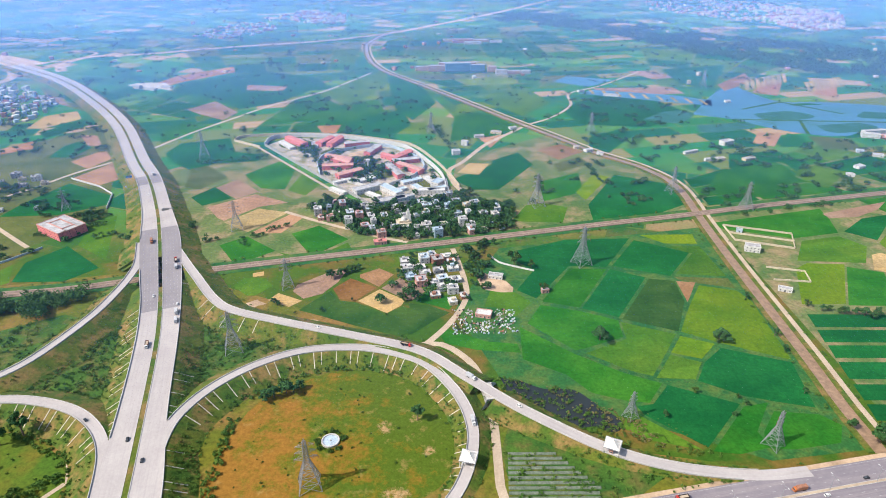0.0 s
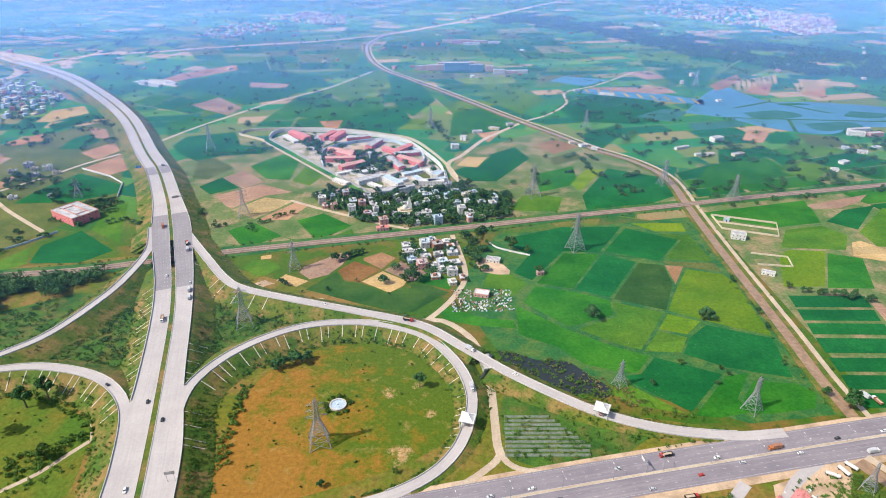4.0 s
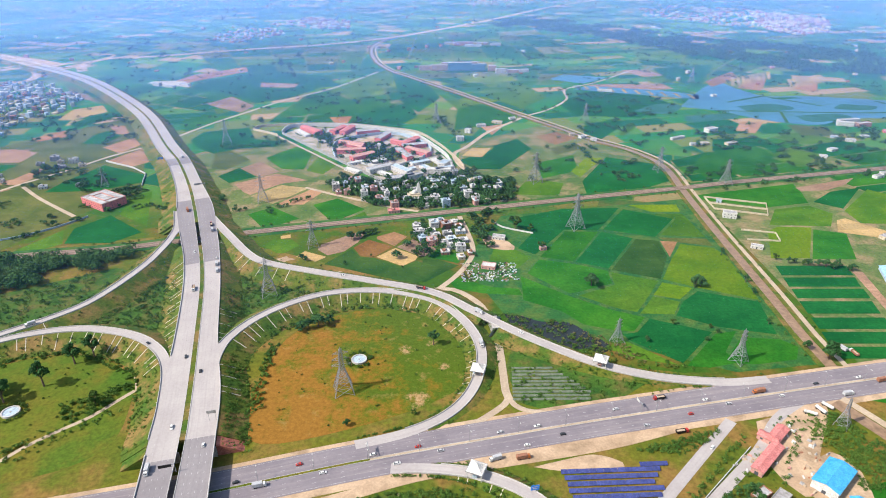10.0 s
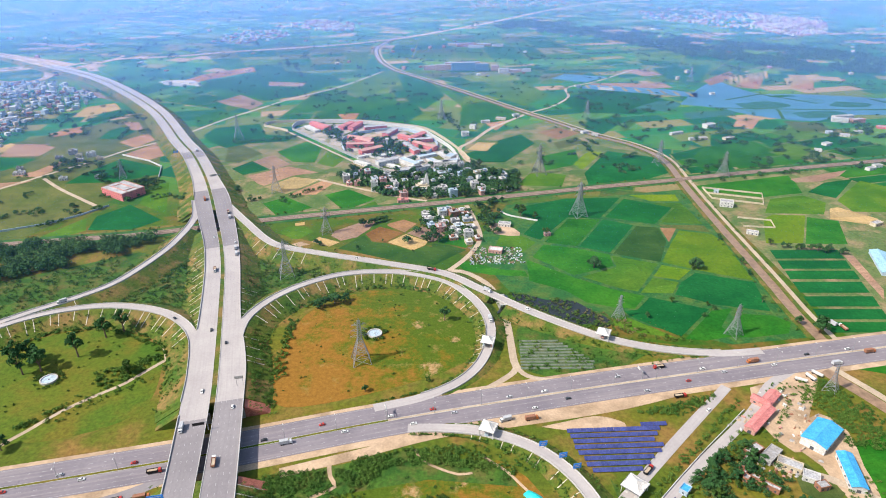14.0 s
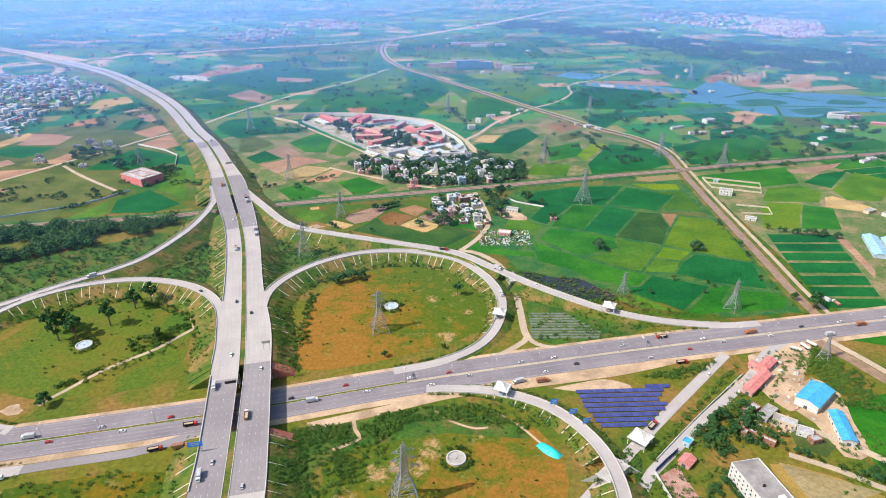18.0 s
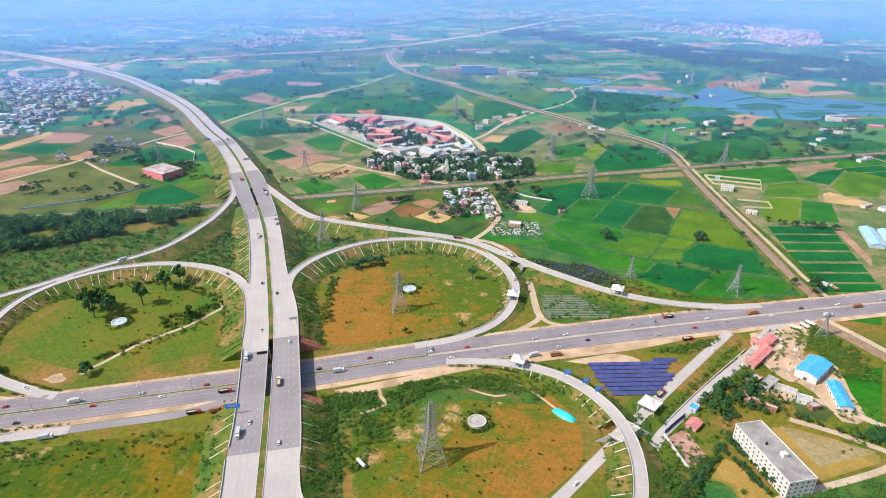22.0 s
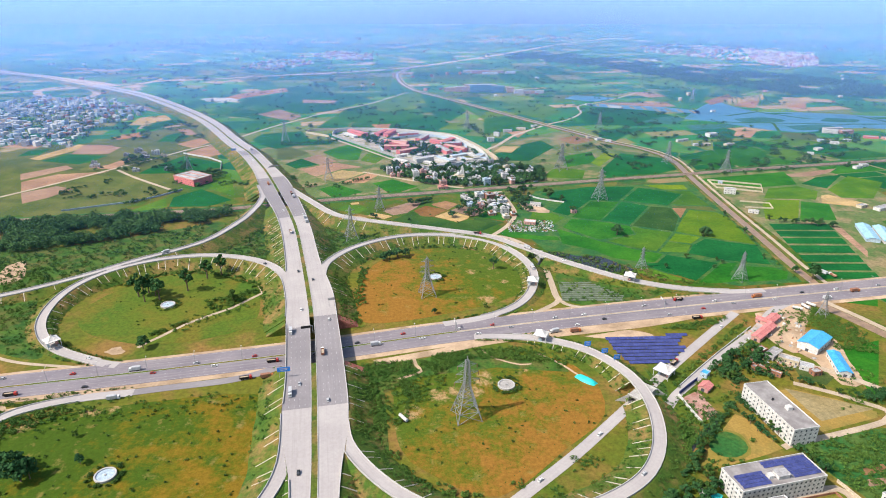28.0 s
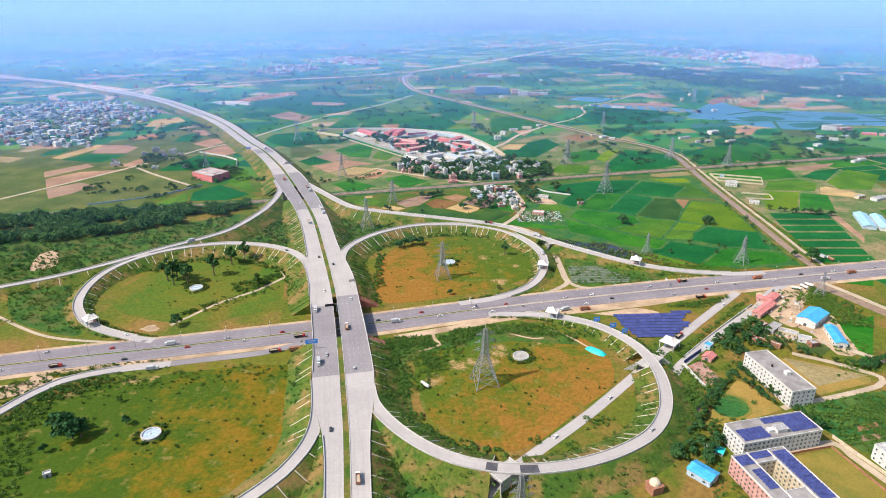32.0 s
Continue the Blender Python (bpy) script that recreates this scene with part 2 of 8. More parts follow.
M_FARBUND = surface("yellowish_bund", (0.070, 0.140, 0.032), (0.135, 0.180, 0.055), 0.02, 0.3, 0.95, (0.27, 0.21, 0.105), 0.03)
M_BUND = surface("grassy_bund", (0.016, 0.105, 0.024), (0.040, 0.140, 0.026), 0.03, 0.4, 0.95, (0.080, 0.145, 0.028), 0.06)
M_CHUTE = surface("weathered_chute", (0.50, 0.45, 0.36), (0.60, 0.55, 0.45), 0.2, 2.0, 0.85)
M_CONC = carriage("pale_concrete_road", (0.370, 0.338, 0.328), (0.425, 0.392, 0.376), (0.285, 0.262, 0.258))
M_DECK = carriage("grey_deck_road", (0.225, 0.206, 0.215), (0.265, 0.245, 0.252), (0.19, 0.174, 0.182))
M_ASPH = carriage("worn_asphalt", (0.180, 0.160, 0.182), (0.228, 0.204, 0.222), (0.31, 0.275, 0.27), 0.88, 0.7)
M_KERB = surface("white_concrete", (0.47, 0.455, 0.435), (0.56, 0.545, 0.52), 0.2, 2.0, 0.8)
M_WALLGREY = surface("stained_concrete", (0.36, 0.34, 0.32), (0.46, 0.44, 0.41), 0.2, 1.5, 0.85)
M_SAND = surface("sandy_verge", (0.45, 0.315, 0.205), (0.54, 0.395, 0.265), 0.04, 0.6, 0.95, (0.33, 0.235, 0.15), 0.05, grain=0.4)
M_TRACK = surface("earth_track", (0.40, 0.315, 0.23), (0.49, 0.395, 0.29), 0.05, 0.7, 0.95, grain=0.4)
M_PAINT = surface("road_paint", (0.46, 0.45, 0.45), (0.54, 0.53, 0.52), 0.3, 2.0, 0.7)
M_BALLAST = surface("rail_ballast", (0.27, 0.195, 0.15), (0.34, 0.255, 0.20), 0.1, 1.5, 0.95)
M_RAIL = surface("rusty_rail", (0.10, 0.07, 0.055), (0.15, 0.11, 0.09), 0.5, 3, 0.5, metal=0.7)
M_MUD = surface("muddy_water", (0.27, 0.175, 0.105), (0.31, 0.205, 0.13), 0.02, 0.2, 0.3)
M_REDSTONE = surface("red_stone_pitching", (0.36, 0.12, 0.085), (0.45, 0.17, 0.12), 0.3, 1.2, 0.9)
M_STEEL = surface("galvanised_steel", (0.30, 0.31, 0.33), (0.38, 0.39, 0.41), 0.4, 3, 0.5, metal=0.35)
M_LEAF = surface("tree_leaves", (0.036, 0.125, 0.038), (0.066, 0.170, 0.046), 0.03, 0.8, 0.9, by_island=0.45)
M_LEAF2 = surface("olive_leaves", (0.050, 0.120, 0.020), (0.080, 0.150, 0.024), 0.03, 0.8, 0.9, by_island=0.45)
M_BUSH = surface("bush_leaves", (0.072, 0.180, 0.028), (0.130, 0.235, 0.036), 0.03, 0.8, 0.9, by_island=0.5)
M_WOOD = surface("wood_canopy", (0.045, 0.140, 0.040), (0.085, 0.195, 0.050), 0.03, 0.8, 0.9, by_island=0.4)
M_SOLARDARK = surface("wet_drain", (0.03, 0.035, 0.04), (0.05, 0.055, 0.06), 0.3, 2.0, 0.4)
M_BARK = surface("bark", (0.12, 0.085, 0.06), (0.19, 0.14, 0.10), 1.0, 6, 0.95)


# ---- building helpers ----
def mesh_of(name, verts, faces, material, smooth=False):
    me = bpy.data.meshes.new(name)
    me.from_pydata([tuple(v) for v in verts], [], faces)
    me.materials.append(material)
    if smooth:
        for p in me.polygons:
            p.use_smooth = True
    return me


def piece(name, verts, faces, material, parent=None, label="", smooth=False):
    ob = new(name, mesh_of(name, verts, faces, material, smooth))
    if parent:
        ob.parent = parent
    return tagged(ob, label)


def part(name, bm, material, parent=None, label=""):
    me = bpy.data.meshes.new(name)
    bm.to_mesh(me)
    bm.free()
    me.materials.append(material)
    ob = new(name, me)
    if parent:
        ob.parent = parent
    return tagged(ob, label)


def add_box(bm, cx, cy, cz, sx, sy, sz, turn=0.0, taper=1.0):
    """A box centred at cx, cy with its foot at cz."""
    c, s = math.cos(turn), math.sin(turn)
    vs = []
    for z, k in ((0, 1.0), (sz, taper)):
        for a, b in ((-1, -1), (1, -1), (1, 1), (-1, 1)):
            x, y = a * sx / 2 * k, b * sy / 2 * k
            vs.append(bm.verts.new((cx + c * x - s * y, cy + s * x + c * y, cz + z)))
    for f in ((3, 2, 1, 0), (4, 5, 6, 7), (0, 1, 5, 4), (1, 2, 6, 5), (2, 3, 7, 6), (3, 0, 4, 7)):
        bm.faces.new([vs[i] for i in f])


def boxes(*specs):
    bm = bmesh.new()
    for s in specs:
        add_box(bm, *s)
    return bm


def strut(bm, a, b, w):
    a, b = Vector(a), Vector(b)
    d = (b - a).normalized()
    u = d.cross(Vector((0.3, 0.2, 0.93))).normalized() * w / 2
    v = d.cross(u).normalized() * w / 2
    r = [bm.verts.new(p + s * u + t * v) for p in (a, b) for s, t in ((-1, -1), (1, -1), (1, 1), (-1, 1))]
    for i in range(4):
        bm.faces.new((r[i], r[(i + 1) % 4], r[4 + (i + 1) % 4], r[4 + i]))


def cylinder(bm, x, y, z, r, h, n=12, r2=None, axis="z"):
    r2 = r if r2 is None else r2
    rings = []
    for k, rad in ((0, r), (h, r2)):
        ring = []
        for i in range(n):
            a = 2 * math.pi * i / n
            p, q = rad * math.cos(a), rad * math.sin(a)
            ring.append(bm.verts.new((x + p, y + q, z + k) if axis == "z" else (x + p, y + k, z + q)))
        rings.append(ring)
    for i in range(n):
        bm.faces.new((rings[0][i], rings[0][(i + 1) % n], rings[1][(i + 1) % n], rings[1][i]))
    bm.faces.new(rings[1])
    bm.faces.new(rings[0][::-1])


def spline(ctrl, step=8.0):
    """Catmull-Rom through rows of numbers whose first two are x, y. Gives rows and unit normals to the left."""
    c = np.array(ctrl, float)
    p = np.vstack([2 * c[0] - c[1], c, 2 * c[-1] - c[-2]])
    out = []
    for i in range(1, len(p) - 2):
        n = max(2, int(np.hypot(*(p[i + 1] - p[i])[:2]) / step))
        for k in range(n):
            t = k / n
            out.append(0.5 * (2 * p[i] + (p[i + 1] - p[i - 1]) * t + (2 * p[i - 1] - 5 * p[i] + 4 * p[i + 1] - p[i + 2]) * t * t
                              + (3 * p[i] - p[i - 1] - 3 * p[i + 1] + p[i + 2]) * t ** 3))
    out.append(p[-2])
    r = np.array(out)
    d = np.gradient(r[:, :2], axis=0)
    d /= np.linalg.norm(d, axis=1)[:, None] + 1e-9
    return r, np.stack([-d[:, 1], d[:, 0]], 1)


def ribbon(name, r, n, left, right, z, depth, material, parent=None, label=""):
    """A slab along the rows r between the offsets left and right (to the left: positive), its top at z, depth thick."""
    k = len(r)
    left, right, z = (np.broadcast_to(np.asarray(a, float), (k,)) for a in (left, right, z))
    a, b = r[:, :2] + n * left[:, None], r[:, :2] + n * right[:, None]
    vs, fs = [], []
    for i in range(k):
        vs += [(*a[i], z[i]), (*b[i], z[i]), (*b[i], z[i] - depth), (*a[i], z[i] - depth)]
    for i in range(k - 1):
        for j in range(4):
            fs.append((4 * i + j, 4 * i + (j + 1) % 4, 4 * i + 4 + (j + 1) % 4, 4 * i + 4 + j))
    fs += [(3, 2, 1, 0), (4 * k - 4, 4 * k - 3, 4 * k - 2, 4 * k - 1)]
    fs = [f[::-1] for f in fs]
    ob = piece(name, vs, fs, material, parent, label)
    run = np.concatenate([[0], np.cumsum(np.hypot(*np.diff(r[:, :2], axis=0).T))])
    flow = ob.data.uv_layers.new(name="along").data  # u across in metres, v along
    for loop in ob.data.loops:
        i, j = divmod(loop.vertex_index, 4)
        flow[loop.index].uv = ((left[i], right[i], right[i], left[i])[j], run[i])
    return ob


def runs(mask):
    """Stretches of True, as (first, last)."""
    out, s = [], None
    for i, m in enumerate(list(mask) + [False]):
        if m and s is None:
            s = i
        if not m and s is not None:
            if i - s > 1:
                out.append((s, i))
            s = None
    return out


# ---- ground ----
def flat(name, pts, z, material, label="", category="", kind="structure", parent=None, depth=0.0):
    """A flat sheet with a turned-down rim, from its corners."""
    k = len(pts)
    vs = [(x, y, z) for x, y in pts] + [(x, y, -0.05) for x, y in pts]
    a = sum(pts[i][0] * pts[(i + 1) % k][1] - pts[(i + 1) % k][0] * pts[i][1] for i in range(k))
    top = tuple(range(k)) if a > 0 else tuple(range(k - 1, -1, -1))
    fs = [top] + [(i, i + k, (i + 1) % k + k, (i + 1) % k) for i in range(k)]
    return tagged(piece(name, vs, fs, material, parent), label, category, kind=kind)


def blob(pts, step=12):
    r, _ = spline([*pts, pts[0]], step)
    return [(x, y) for x, y in r[:-1, :2]]


G = 14000
tagged(piece("ground", [(-G, -1500, 0), (G, -1500, 0), (G, 14000, 0), (-G, 14000, 0)], [(0, 1, 2, 3)], M_PLAIN),
       "wide flat plain of small green and brown fields", "ground", kind="structure")
flat("ground_interchange", [(-560, -400), (420, -400), (420, 300), (215, 282), (120, 300), (40, 365), (-60, 440), (-250, 530), (-330, 540), (-640, 470), (-640, 100)], 0.03, M_GRASS,
     "rough green grass with bare patches between the slip roads", "grass")

# ---- roads: x, y, z and, for the expressway, its width to the west and to the east ----
EXPRESSWAY = [(-118, -140, 10, 12.5, 13), (-140, 8, 10, 13, 13.5), (-152.5, 76, 10, 20.5, 21.5), (-163, 129, 10, 20, 22), (-179, 204, 10, 21, 21), (-192, 255, 10, 20.5, 21.5),
              (-211, 323, 10, 17.5, 17), (-236, 409, 10, 17, 16.5), (-258, 471, 10, 17, 18), (-282, 530, 10, 19, 20), (-311, 600, 10, 20, 21), (-346, 678, 10, 17, 16),
              (-398, 778, 9.5, 15.5, 15.5), (-445, 852, 9, 15.5, 15.5), (-564, 1050, 8, 15.5, 15.5), (-709, 1237, 7, 15.5, 15.5), (-866, 1406, 7, 15.5, 15.5),
              (-1069, 1566, 8, 15.5, 15.5), (-1340, 1774, 6, 15.5, 15.5), (-1640, 1925, 4, 15.5, 15.5), (-2300, 2150, 3, 15.5, 15.5)]
NE_LOOP = [(-176, 250, 9.96), (-185, 284, 9.96), (-188, 306, 9.96), (-186, 326, 9.9), (-174, 352, 9.6), (-153, 376, 9.2), (-124, 395, 8.8), (-93, 403, 8.3), (-56, 402, 7.6), (-18, 387, 6.8), (5, 359, 6), (17, 330, 5), (19, 302, 4), (10, 269, 2.4),
           (-8, 245, 1), (-36, 228, 0.36), (-70, 217, 0.32)]
N_RAMP = [(-290, 585, 9.95), (-262, 545, 9.95), (-241, 516, 9.95), (-212, 477, 9.9), (-188, 457, 9.8), (-139, 439, 9.4), (-79, 420, 9), (-20, 399, 8.4), (16, 368, 7.5), (48, 339, 6.5), (78, 317, 5), (106, 299.5, 3.5), (134, 288, 2.2), (165, 281, 1), (202, 278, 0.36), (235, 281, 0.32)]
NW_LOOP = [(-199.5, 214, 9.96), (-207, 246, 9.96), (-222, 290, 9.96), (-243, 317, 9.96), (-272, 334, 9.9), (-312, 342, 9.6), (-348, 337, 9.2), (-379, 323, 8.7), (-403, 301, 8), (-416, 274, 7), (-418, 244, 5.5), (-410, 213, 4), (-392, 188, 2.5), (-369, 172, 1.2), (-335, 159, 0.36), (-318, 155, 0.32)]
W_RAMP = [(-328, 590, 9.95), (-312, 548, 9.95), (-307, 522, 9.95), (-306, 490, 9.95), (-310, 446, 9.9), (-327, 388, 9.7), (-350, 359, 9.3), (-384, 331, 8.5), (-420, 298, 7), (-460, 270, 5), (-502, 248, 3.8), (-600, 198, 1.6), (-720, 120, 0.4), (-800, 60, 0.3)]
SE_LOOP = [(-140.5, 100, 9.96), (-134.8, 77, 9.96), (-129.6, 58, 9.9), (-119.5, 42, 9.6), (-106, 27, 9.3), (-90, 14, 9), (-70, 4, 8.8), (-43, -1, 8.5), (-18, 1, 8.2), (4, 7, 8), (25, 17, 7.8), (43, 30, 7.6), (56, 47, 7.4), (65, 69, 7.2), (69.5, 98, 6.8), (67, 126, 6), (58, 150, 4.5), (44, 169, 3.5),
           (27, 182, 2.5), (5, 191.5, 1.5), (-20, 196, 0.5), (-45, 196.5, 0.34)]
SW_RAMP = [(-172, 85, 9.96), (-167, 62, 9.96), (-163.8, 40, 9.9), (-165, 21, 9.7), (-170, 5, 9.5), (-179, -11, 9.2), (-200, -35, 8.8), (-244, -76, 7.8), (-330, -95, 6.5), (-400, -60, 4.5), (-398, 5, 3.2), (-378, 64, 1.8), (-366, 89, 1.0), (-353, 102, 0.6), (-324, 114, 0.36), (-290, 121, 0.3)]
HIGHWAY = [(-1300, -120), (-900, 0), (-650, 58), (-417, 119), (-366, 131), (-294, 146), (-193, 169), (-145, 181), (-59, 204), (70, 233), (191, 257), (355, 288), (600, 332), (900, 385), (1500, 470)]
ROADS = {}
for key, ctrl, half in (("ne", NE_LOOP, 4.1), ("n", N_RAMP, 4.3), ("nw", NW_LOOP, 4.1), ("w", W_RAMP, 4.0), ("se", SE_LOOP, 4.2), ("sw", SW_RAMP, 4.2)):
    r, nrm = spline(ctrl, 6)
    ROADS[key] = (r, nrm, np.full(len(r), half), np.full(len(r), half))
r, nrm = spline(EXPRESSWAY, 7)
ROADS["ex"] = (r, nrm, r[:, 3], r[:, 4])
r, nrm = spline([(x, y, 0.3) for x, y in HIGHWAY], 12)
ROADS["hw"] = (r, nrm, np.full(len(r), 16.2), np.full(len(r), 15.0))


def on_other(key, pts, z, margin=0.2):
    """True where a point lies on the surface of another road of about the same height."""
    hit = np.zeros(len(pts), bool)
    for k, (rr, nn, wl, wr) in ROADS.items():
        if k == key:
            continue
        for i, p in enumerate(pts):
            d = p - rr[:, :2]
            j = int(np.argmin((d ** 2).sum(1)))
            side = float(d[j] @ nn[j])
            along = abs(float(d[j] @ np.array((nn[j][1], -nn[j][0]))))
            if along < 8 and -wr[j] + margin < side < wl[j] - margin and abs(z[i] - rr[j, 2]) < 2.0:
                hit[i] = True
    return hit


def bank(key, gaps, chutes=(), label="", name="embankment"):
    """Grassed side slopes under a road, open at the gaps, with pale drain chutes down the slopes."""
    r, n, wl, wr = ROADS[key]
    k = len(r)
    rnd = random.Random(key)
    closed = np.ones(k, bool)
    for x, y, d in gaps:
        closed &= np.hypot(r[:, 0] - x, r[:, 1] - y) > d
    closed &= r[:, 2] > 0.45
    vs, fs = [], []
    for i in range(k):
        z = r[i, 2] - 0.06
        for side, w in ((1, wl[i]), (-1, wr[i])):
            for f, zz in ((0.3, z), (1.2, z - 0.25), (1.2 + 0.85 * z * 1.0, z * 0.48), (1.6 + 1.75 * z, -0.05)):
                wob = rnd.uniform(-0.5, 0.5) if zz < z - 0.3 else 0
                p = r[i, :2] + n[i] * side * (w + f + wob)
                vs.append((p[0], p[1], zz))
    for a, b in runs(closed):
        for i in range(a, b - 1):
            for s in (0, 4):
                for j in range(3):
                    q = (8 * i + s + j, 8 * i + 8 + s + j, 8 * i + 8 + s + j + 1, 8 * i + s + j + 1)
                    fs.append(q if s == 4 else q[::-1])
        for i, flip in ((a, False), (b - 1, True)):
            if 0 < i < k - 1:
                q = (8 * i, 8 * i + 1, 8 * i + 2, 8 * i + 3, 8 * i + 7, 8 * i + 6, 8 * i + 5, 8 * i + 4)
                fs.append(q[::-1] if flip else q)
    ob = tagged(piece(name, vs, fs, M_BANK), label or "grassed road embankment with pale concrete drain chutes", "embankment", kind="structure")
    s = np.concatenate([[0], np.cumsum(np.hypot(*np.diff(r[:, :2], axis=0).T))])
    for side, s0, s1, gap in chutes:
        at = s0
        while at < min(s1, s[-1]):
            i = int(np.searchsorted(s, at))
            at += gap * rnd.uniform(0.93, 1.07)
            if i >= k or not closed[i] or r[i, 2] < 1.2:
                continue
            w = wl[i] if side > 0 else wr[i]
            z = r[i, 2]
            t = np.array((n[i][1], -n[i][0])) * 0.30
            prof = ((0.5, z + 0.06), (1.3, z - 0.12), (1.2 + 0.85 * z, z * 0.48 + 0.16), (1.6 + 1.6 * z, 0.25))
            if on_other(key, [r[i, :2] + n[i] * side * (w + prof[2][0])], [prof[2][1]], -1.0)[0]:
                continue
            cv, cf = [], []
            for f, zz in prof:
                p = r[i, :2] + n[i] * side * (w + f)
                cv += [(*(p + t), zz), (*(p - t), zz), (*(p - t), zz - 0.5), (*(p + t), zz - 0.5)]
            for q in range(3):
                for e in range(4):
                    cf.append((4 * q + e, 4 * q + (e + 1) % 4, 4 * q + 4 + (e + 1) % 4, 4 * q + 4 + e))
            cf += [(0, 1, 2, 3), (15, 14, 13, 12)]
            piece("drain_chute", cv, cf, M_CHUTE, ob)
    return ob


def barrier(r, n, off, z, name, parent, width=0.35, height=0.85):
    return ribbon(name, r, n, off + width / 2, off - width / 2, z + height, height + 0.2, M_KERB, parent)


def slip_road(key, name, label, skip=()):
    r, n, wl, wr = ROADS[key]
    road = tagged(ribbon(name, r, n, wl, -wr, r[:, 2], 0.5, M_CONC), label, "slip road", kind="structure")
    for side, w, nm in ((1, wl, "crash_barrier"), (-1, wr, "crash_barrier")):
        edge = r[:, :2] + n * (side * w)[:, None]
        free = ~on_other(key, edge, r[:, 2]) & (r[:, 2] > 0.34)
        for a, b in runs(free):
            barrier(r[a:b], n[a:b], side * (w[a:b] - 0.2), r[a:b, 2], nm, road)
    return road


slip_road("ne", "slip_road_1", "pale concrete loop ramp curling down to the highway")
slip_road("n", "slip_road_2", "long pale slip road running down to the highway")
slip_road("nw", "slip_road_3", "pale concrete loop ramp with ribbed inner slope")
slip_road("w", "slip_road_4", "narrow pale slip road past the dark wood")
slip_road("se", "slip_road_5", "pale concrete loop ramp round a dry meadow")
slip_road("sw", "slip_road_6", "pale slip road leaving the expressway on an embankment")
bank("ne", [], [(-1, 75, 420, 10.5)])
bank("n", [(33, 352, 6)], [(-1, 130, 200, 16)])
bank("nw", [], [(1, 80, 420, 10.5)])
bank("w", [(-305, 528, 24)], [(1, 250, 420, 22)])
bank("se", [(-49, -1, 6), (68, 114, 8)], [(1, 50, 560, 11)])
bank("sw", [], [(-1, 10, 60, 12), (1, 20, 140, 13)])

# expressway
r, n, wl, wr = ROADS["ex"]
Y = r[:, 1]
HW_GAP, RAIL_GAP = (143, 208), (503, 552)
over_hw, over_rail = (Y > HW_GAP[0]) & (Y < HW_GAP[1]), (Y > RAIL_GAP[0]) & (Y < RAIL_GAP[1])
road = tagged(new("expressway"), "raised dual carriageway of pale concrete slabs", "expressway", kind="structure")
WEST_DECKS = ((-200, 92, M_CONC), (92, 195, M_DECK), (195, 461, M_CONC), (461, 622, M_DECK), (622, 760, M_CONC), (760, 790, M_DECK), (790, 1560, M_CONC), (1560, 9999, M_SAND))
EAST_DECKS = ((-200, 95, M_CONC), (95, 212, M_DECK)) + ((212, 461, M_CONC),) + WEST_DECKS[3:]
for decks, o1, o2 in ((WEST_DECKS, wl, np.full(len(r), 2.0)), (EAST_DECKS, np.full(len(r), -2.0), -wr)):
    for lo, hi, material in decks:
        i = np.where((Y >= lo - 4) & (Y <= hi + 4))[0]
        a, b = i[0], i[-1] + 1
        ribbon("carriageway", r[a:b], n[a:b], o1[a:b], o2[a:b], r[a:b, 2] + (0.03 if material is M_DECK else 0.0), 0.9, material, road)
for side, w in ((1, wl), (-1, wr)):
    edge = r[:, :2] + n * (side * w)[:, None]
    for a, b in runs(~on_other("ex", edge, r[:, 2], 0.0)):
        barrier(r[a:b], n[a:b], side * (w[a:b] - 0.2), r[a:b, 2], "crash_barrier", road, 0.5, 0.95)
    barrier(r, n, side * 2.0, r[:, 2], "median_kerb", road, 0.35, 0.35)
for a, b in runs(~(over_hw | over_rail)):
    ribbon("median_strip", r[a:b], n[a:b], 1.85, -1.85, r[a:b, 2] + 0.12, 0.5, M_BANK, road)
dash_v, dash_f = [], []
s_ex = np.concatenate([[0], np.cumsum(np.hypot(*np.diff(r[:, :2], axis=0).T))])


def at_s(s, rr, nn, ss):
    i = min(max(int(np.searchsorted(ss, s)) - 1, 0), len(ss) - 2)
    f = (s - ss[i]) / max(ss[i + 1] - ss[i], 1e-6)
    return rr[i] * (1 - f) + rr[i + 1] * f, nn[i], (nn[i][1], -nn[i][0])


def dash(p, d, q, length, width, z, vs, fs):
    c, k = (p[0] + d[0] * q, p[1] + d[1] * q), len(vs)
    tx, ty = d[1], -d[0]
    for a, b in ((-1, -1), (1, -1), (1, 1), (-1, 1)):
        vs.append((c[0] + tx * a * length / 2 + d[0] * b * width / 2, c[1] + ty * a * length / 2 + d[1] * b * width / 2, z))
    fs.append((k + 3, k + 2, k + 1, k))


s = 20.0
while s < 1500:
    p, d, _ = at_s(s, r, n, s_ex)
    lanes = 5 if 93 < p[1] < 212 or 461 < p[1] < 622 else (4 if 60 < p[1] < 300 else 3)
    for side, w in ((1, p[3]), (-1, p[4])) if lanes == 5 else ():
        for j in range(1, lanes):
            dash(p, d, side * (2.6 + (w - 3.4) * j / lanes), 1.9, 0.2, p[2] + 0.045, dash_v, dash_f)
    s += 7.5
piece("lane_marking", dash_v, dash_f, M_PAINT, road)
bank("ex", [(-171, 175.5, 33.5), (-282, 528, 25)], [(1, 150, 330, 12), (1, 395, 620, 11), (-1, 60, 330, 12), (-1, 395, 520, 12), (-1, 650, 720, 18)],
     "high grassed expressway embankment ribbed with drain chutes")


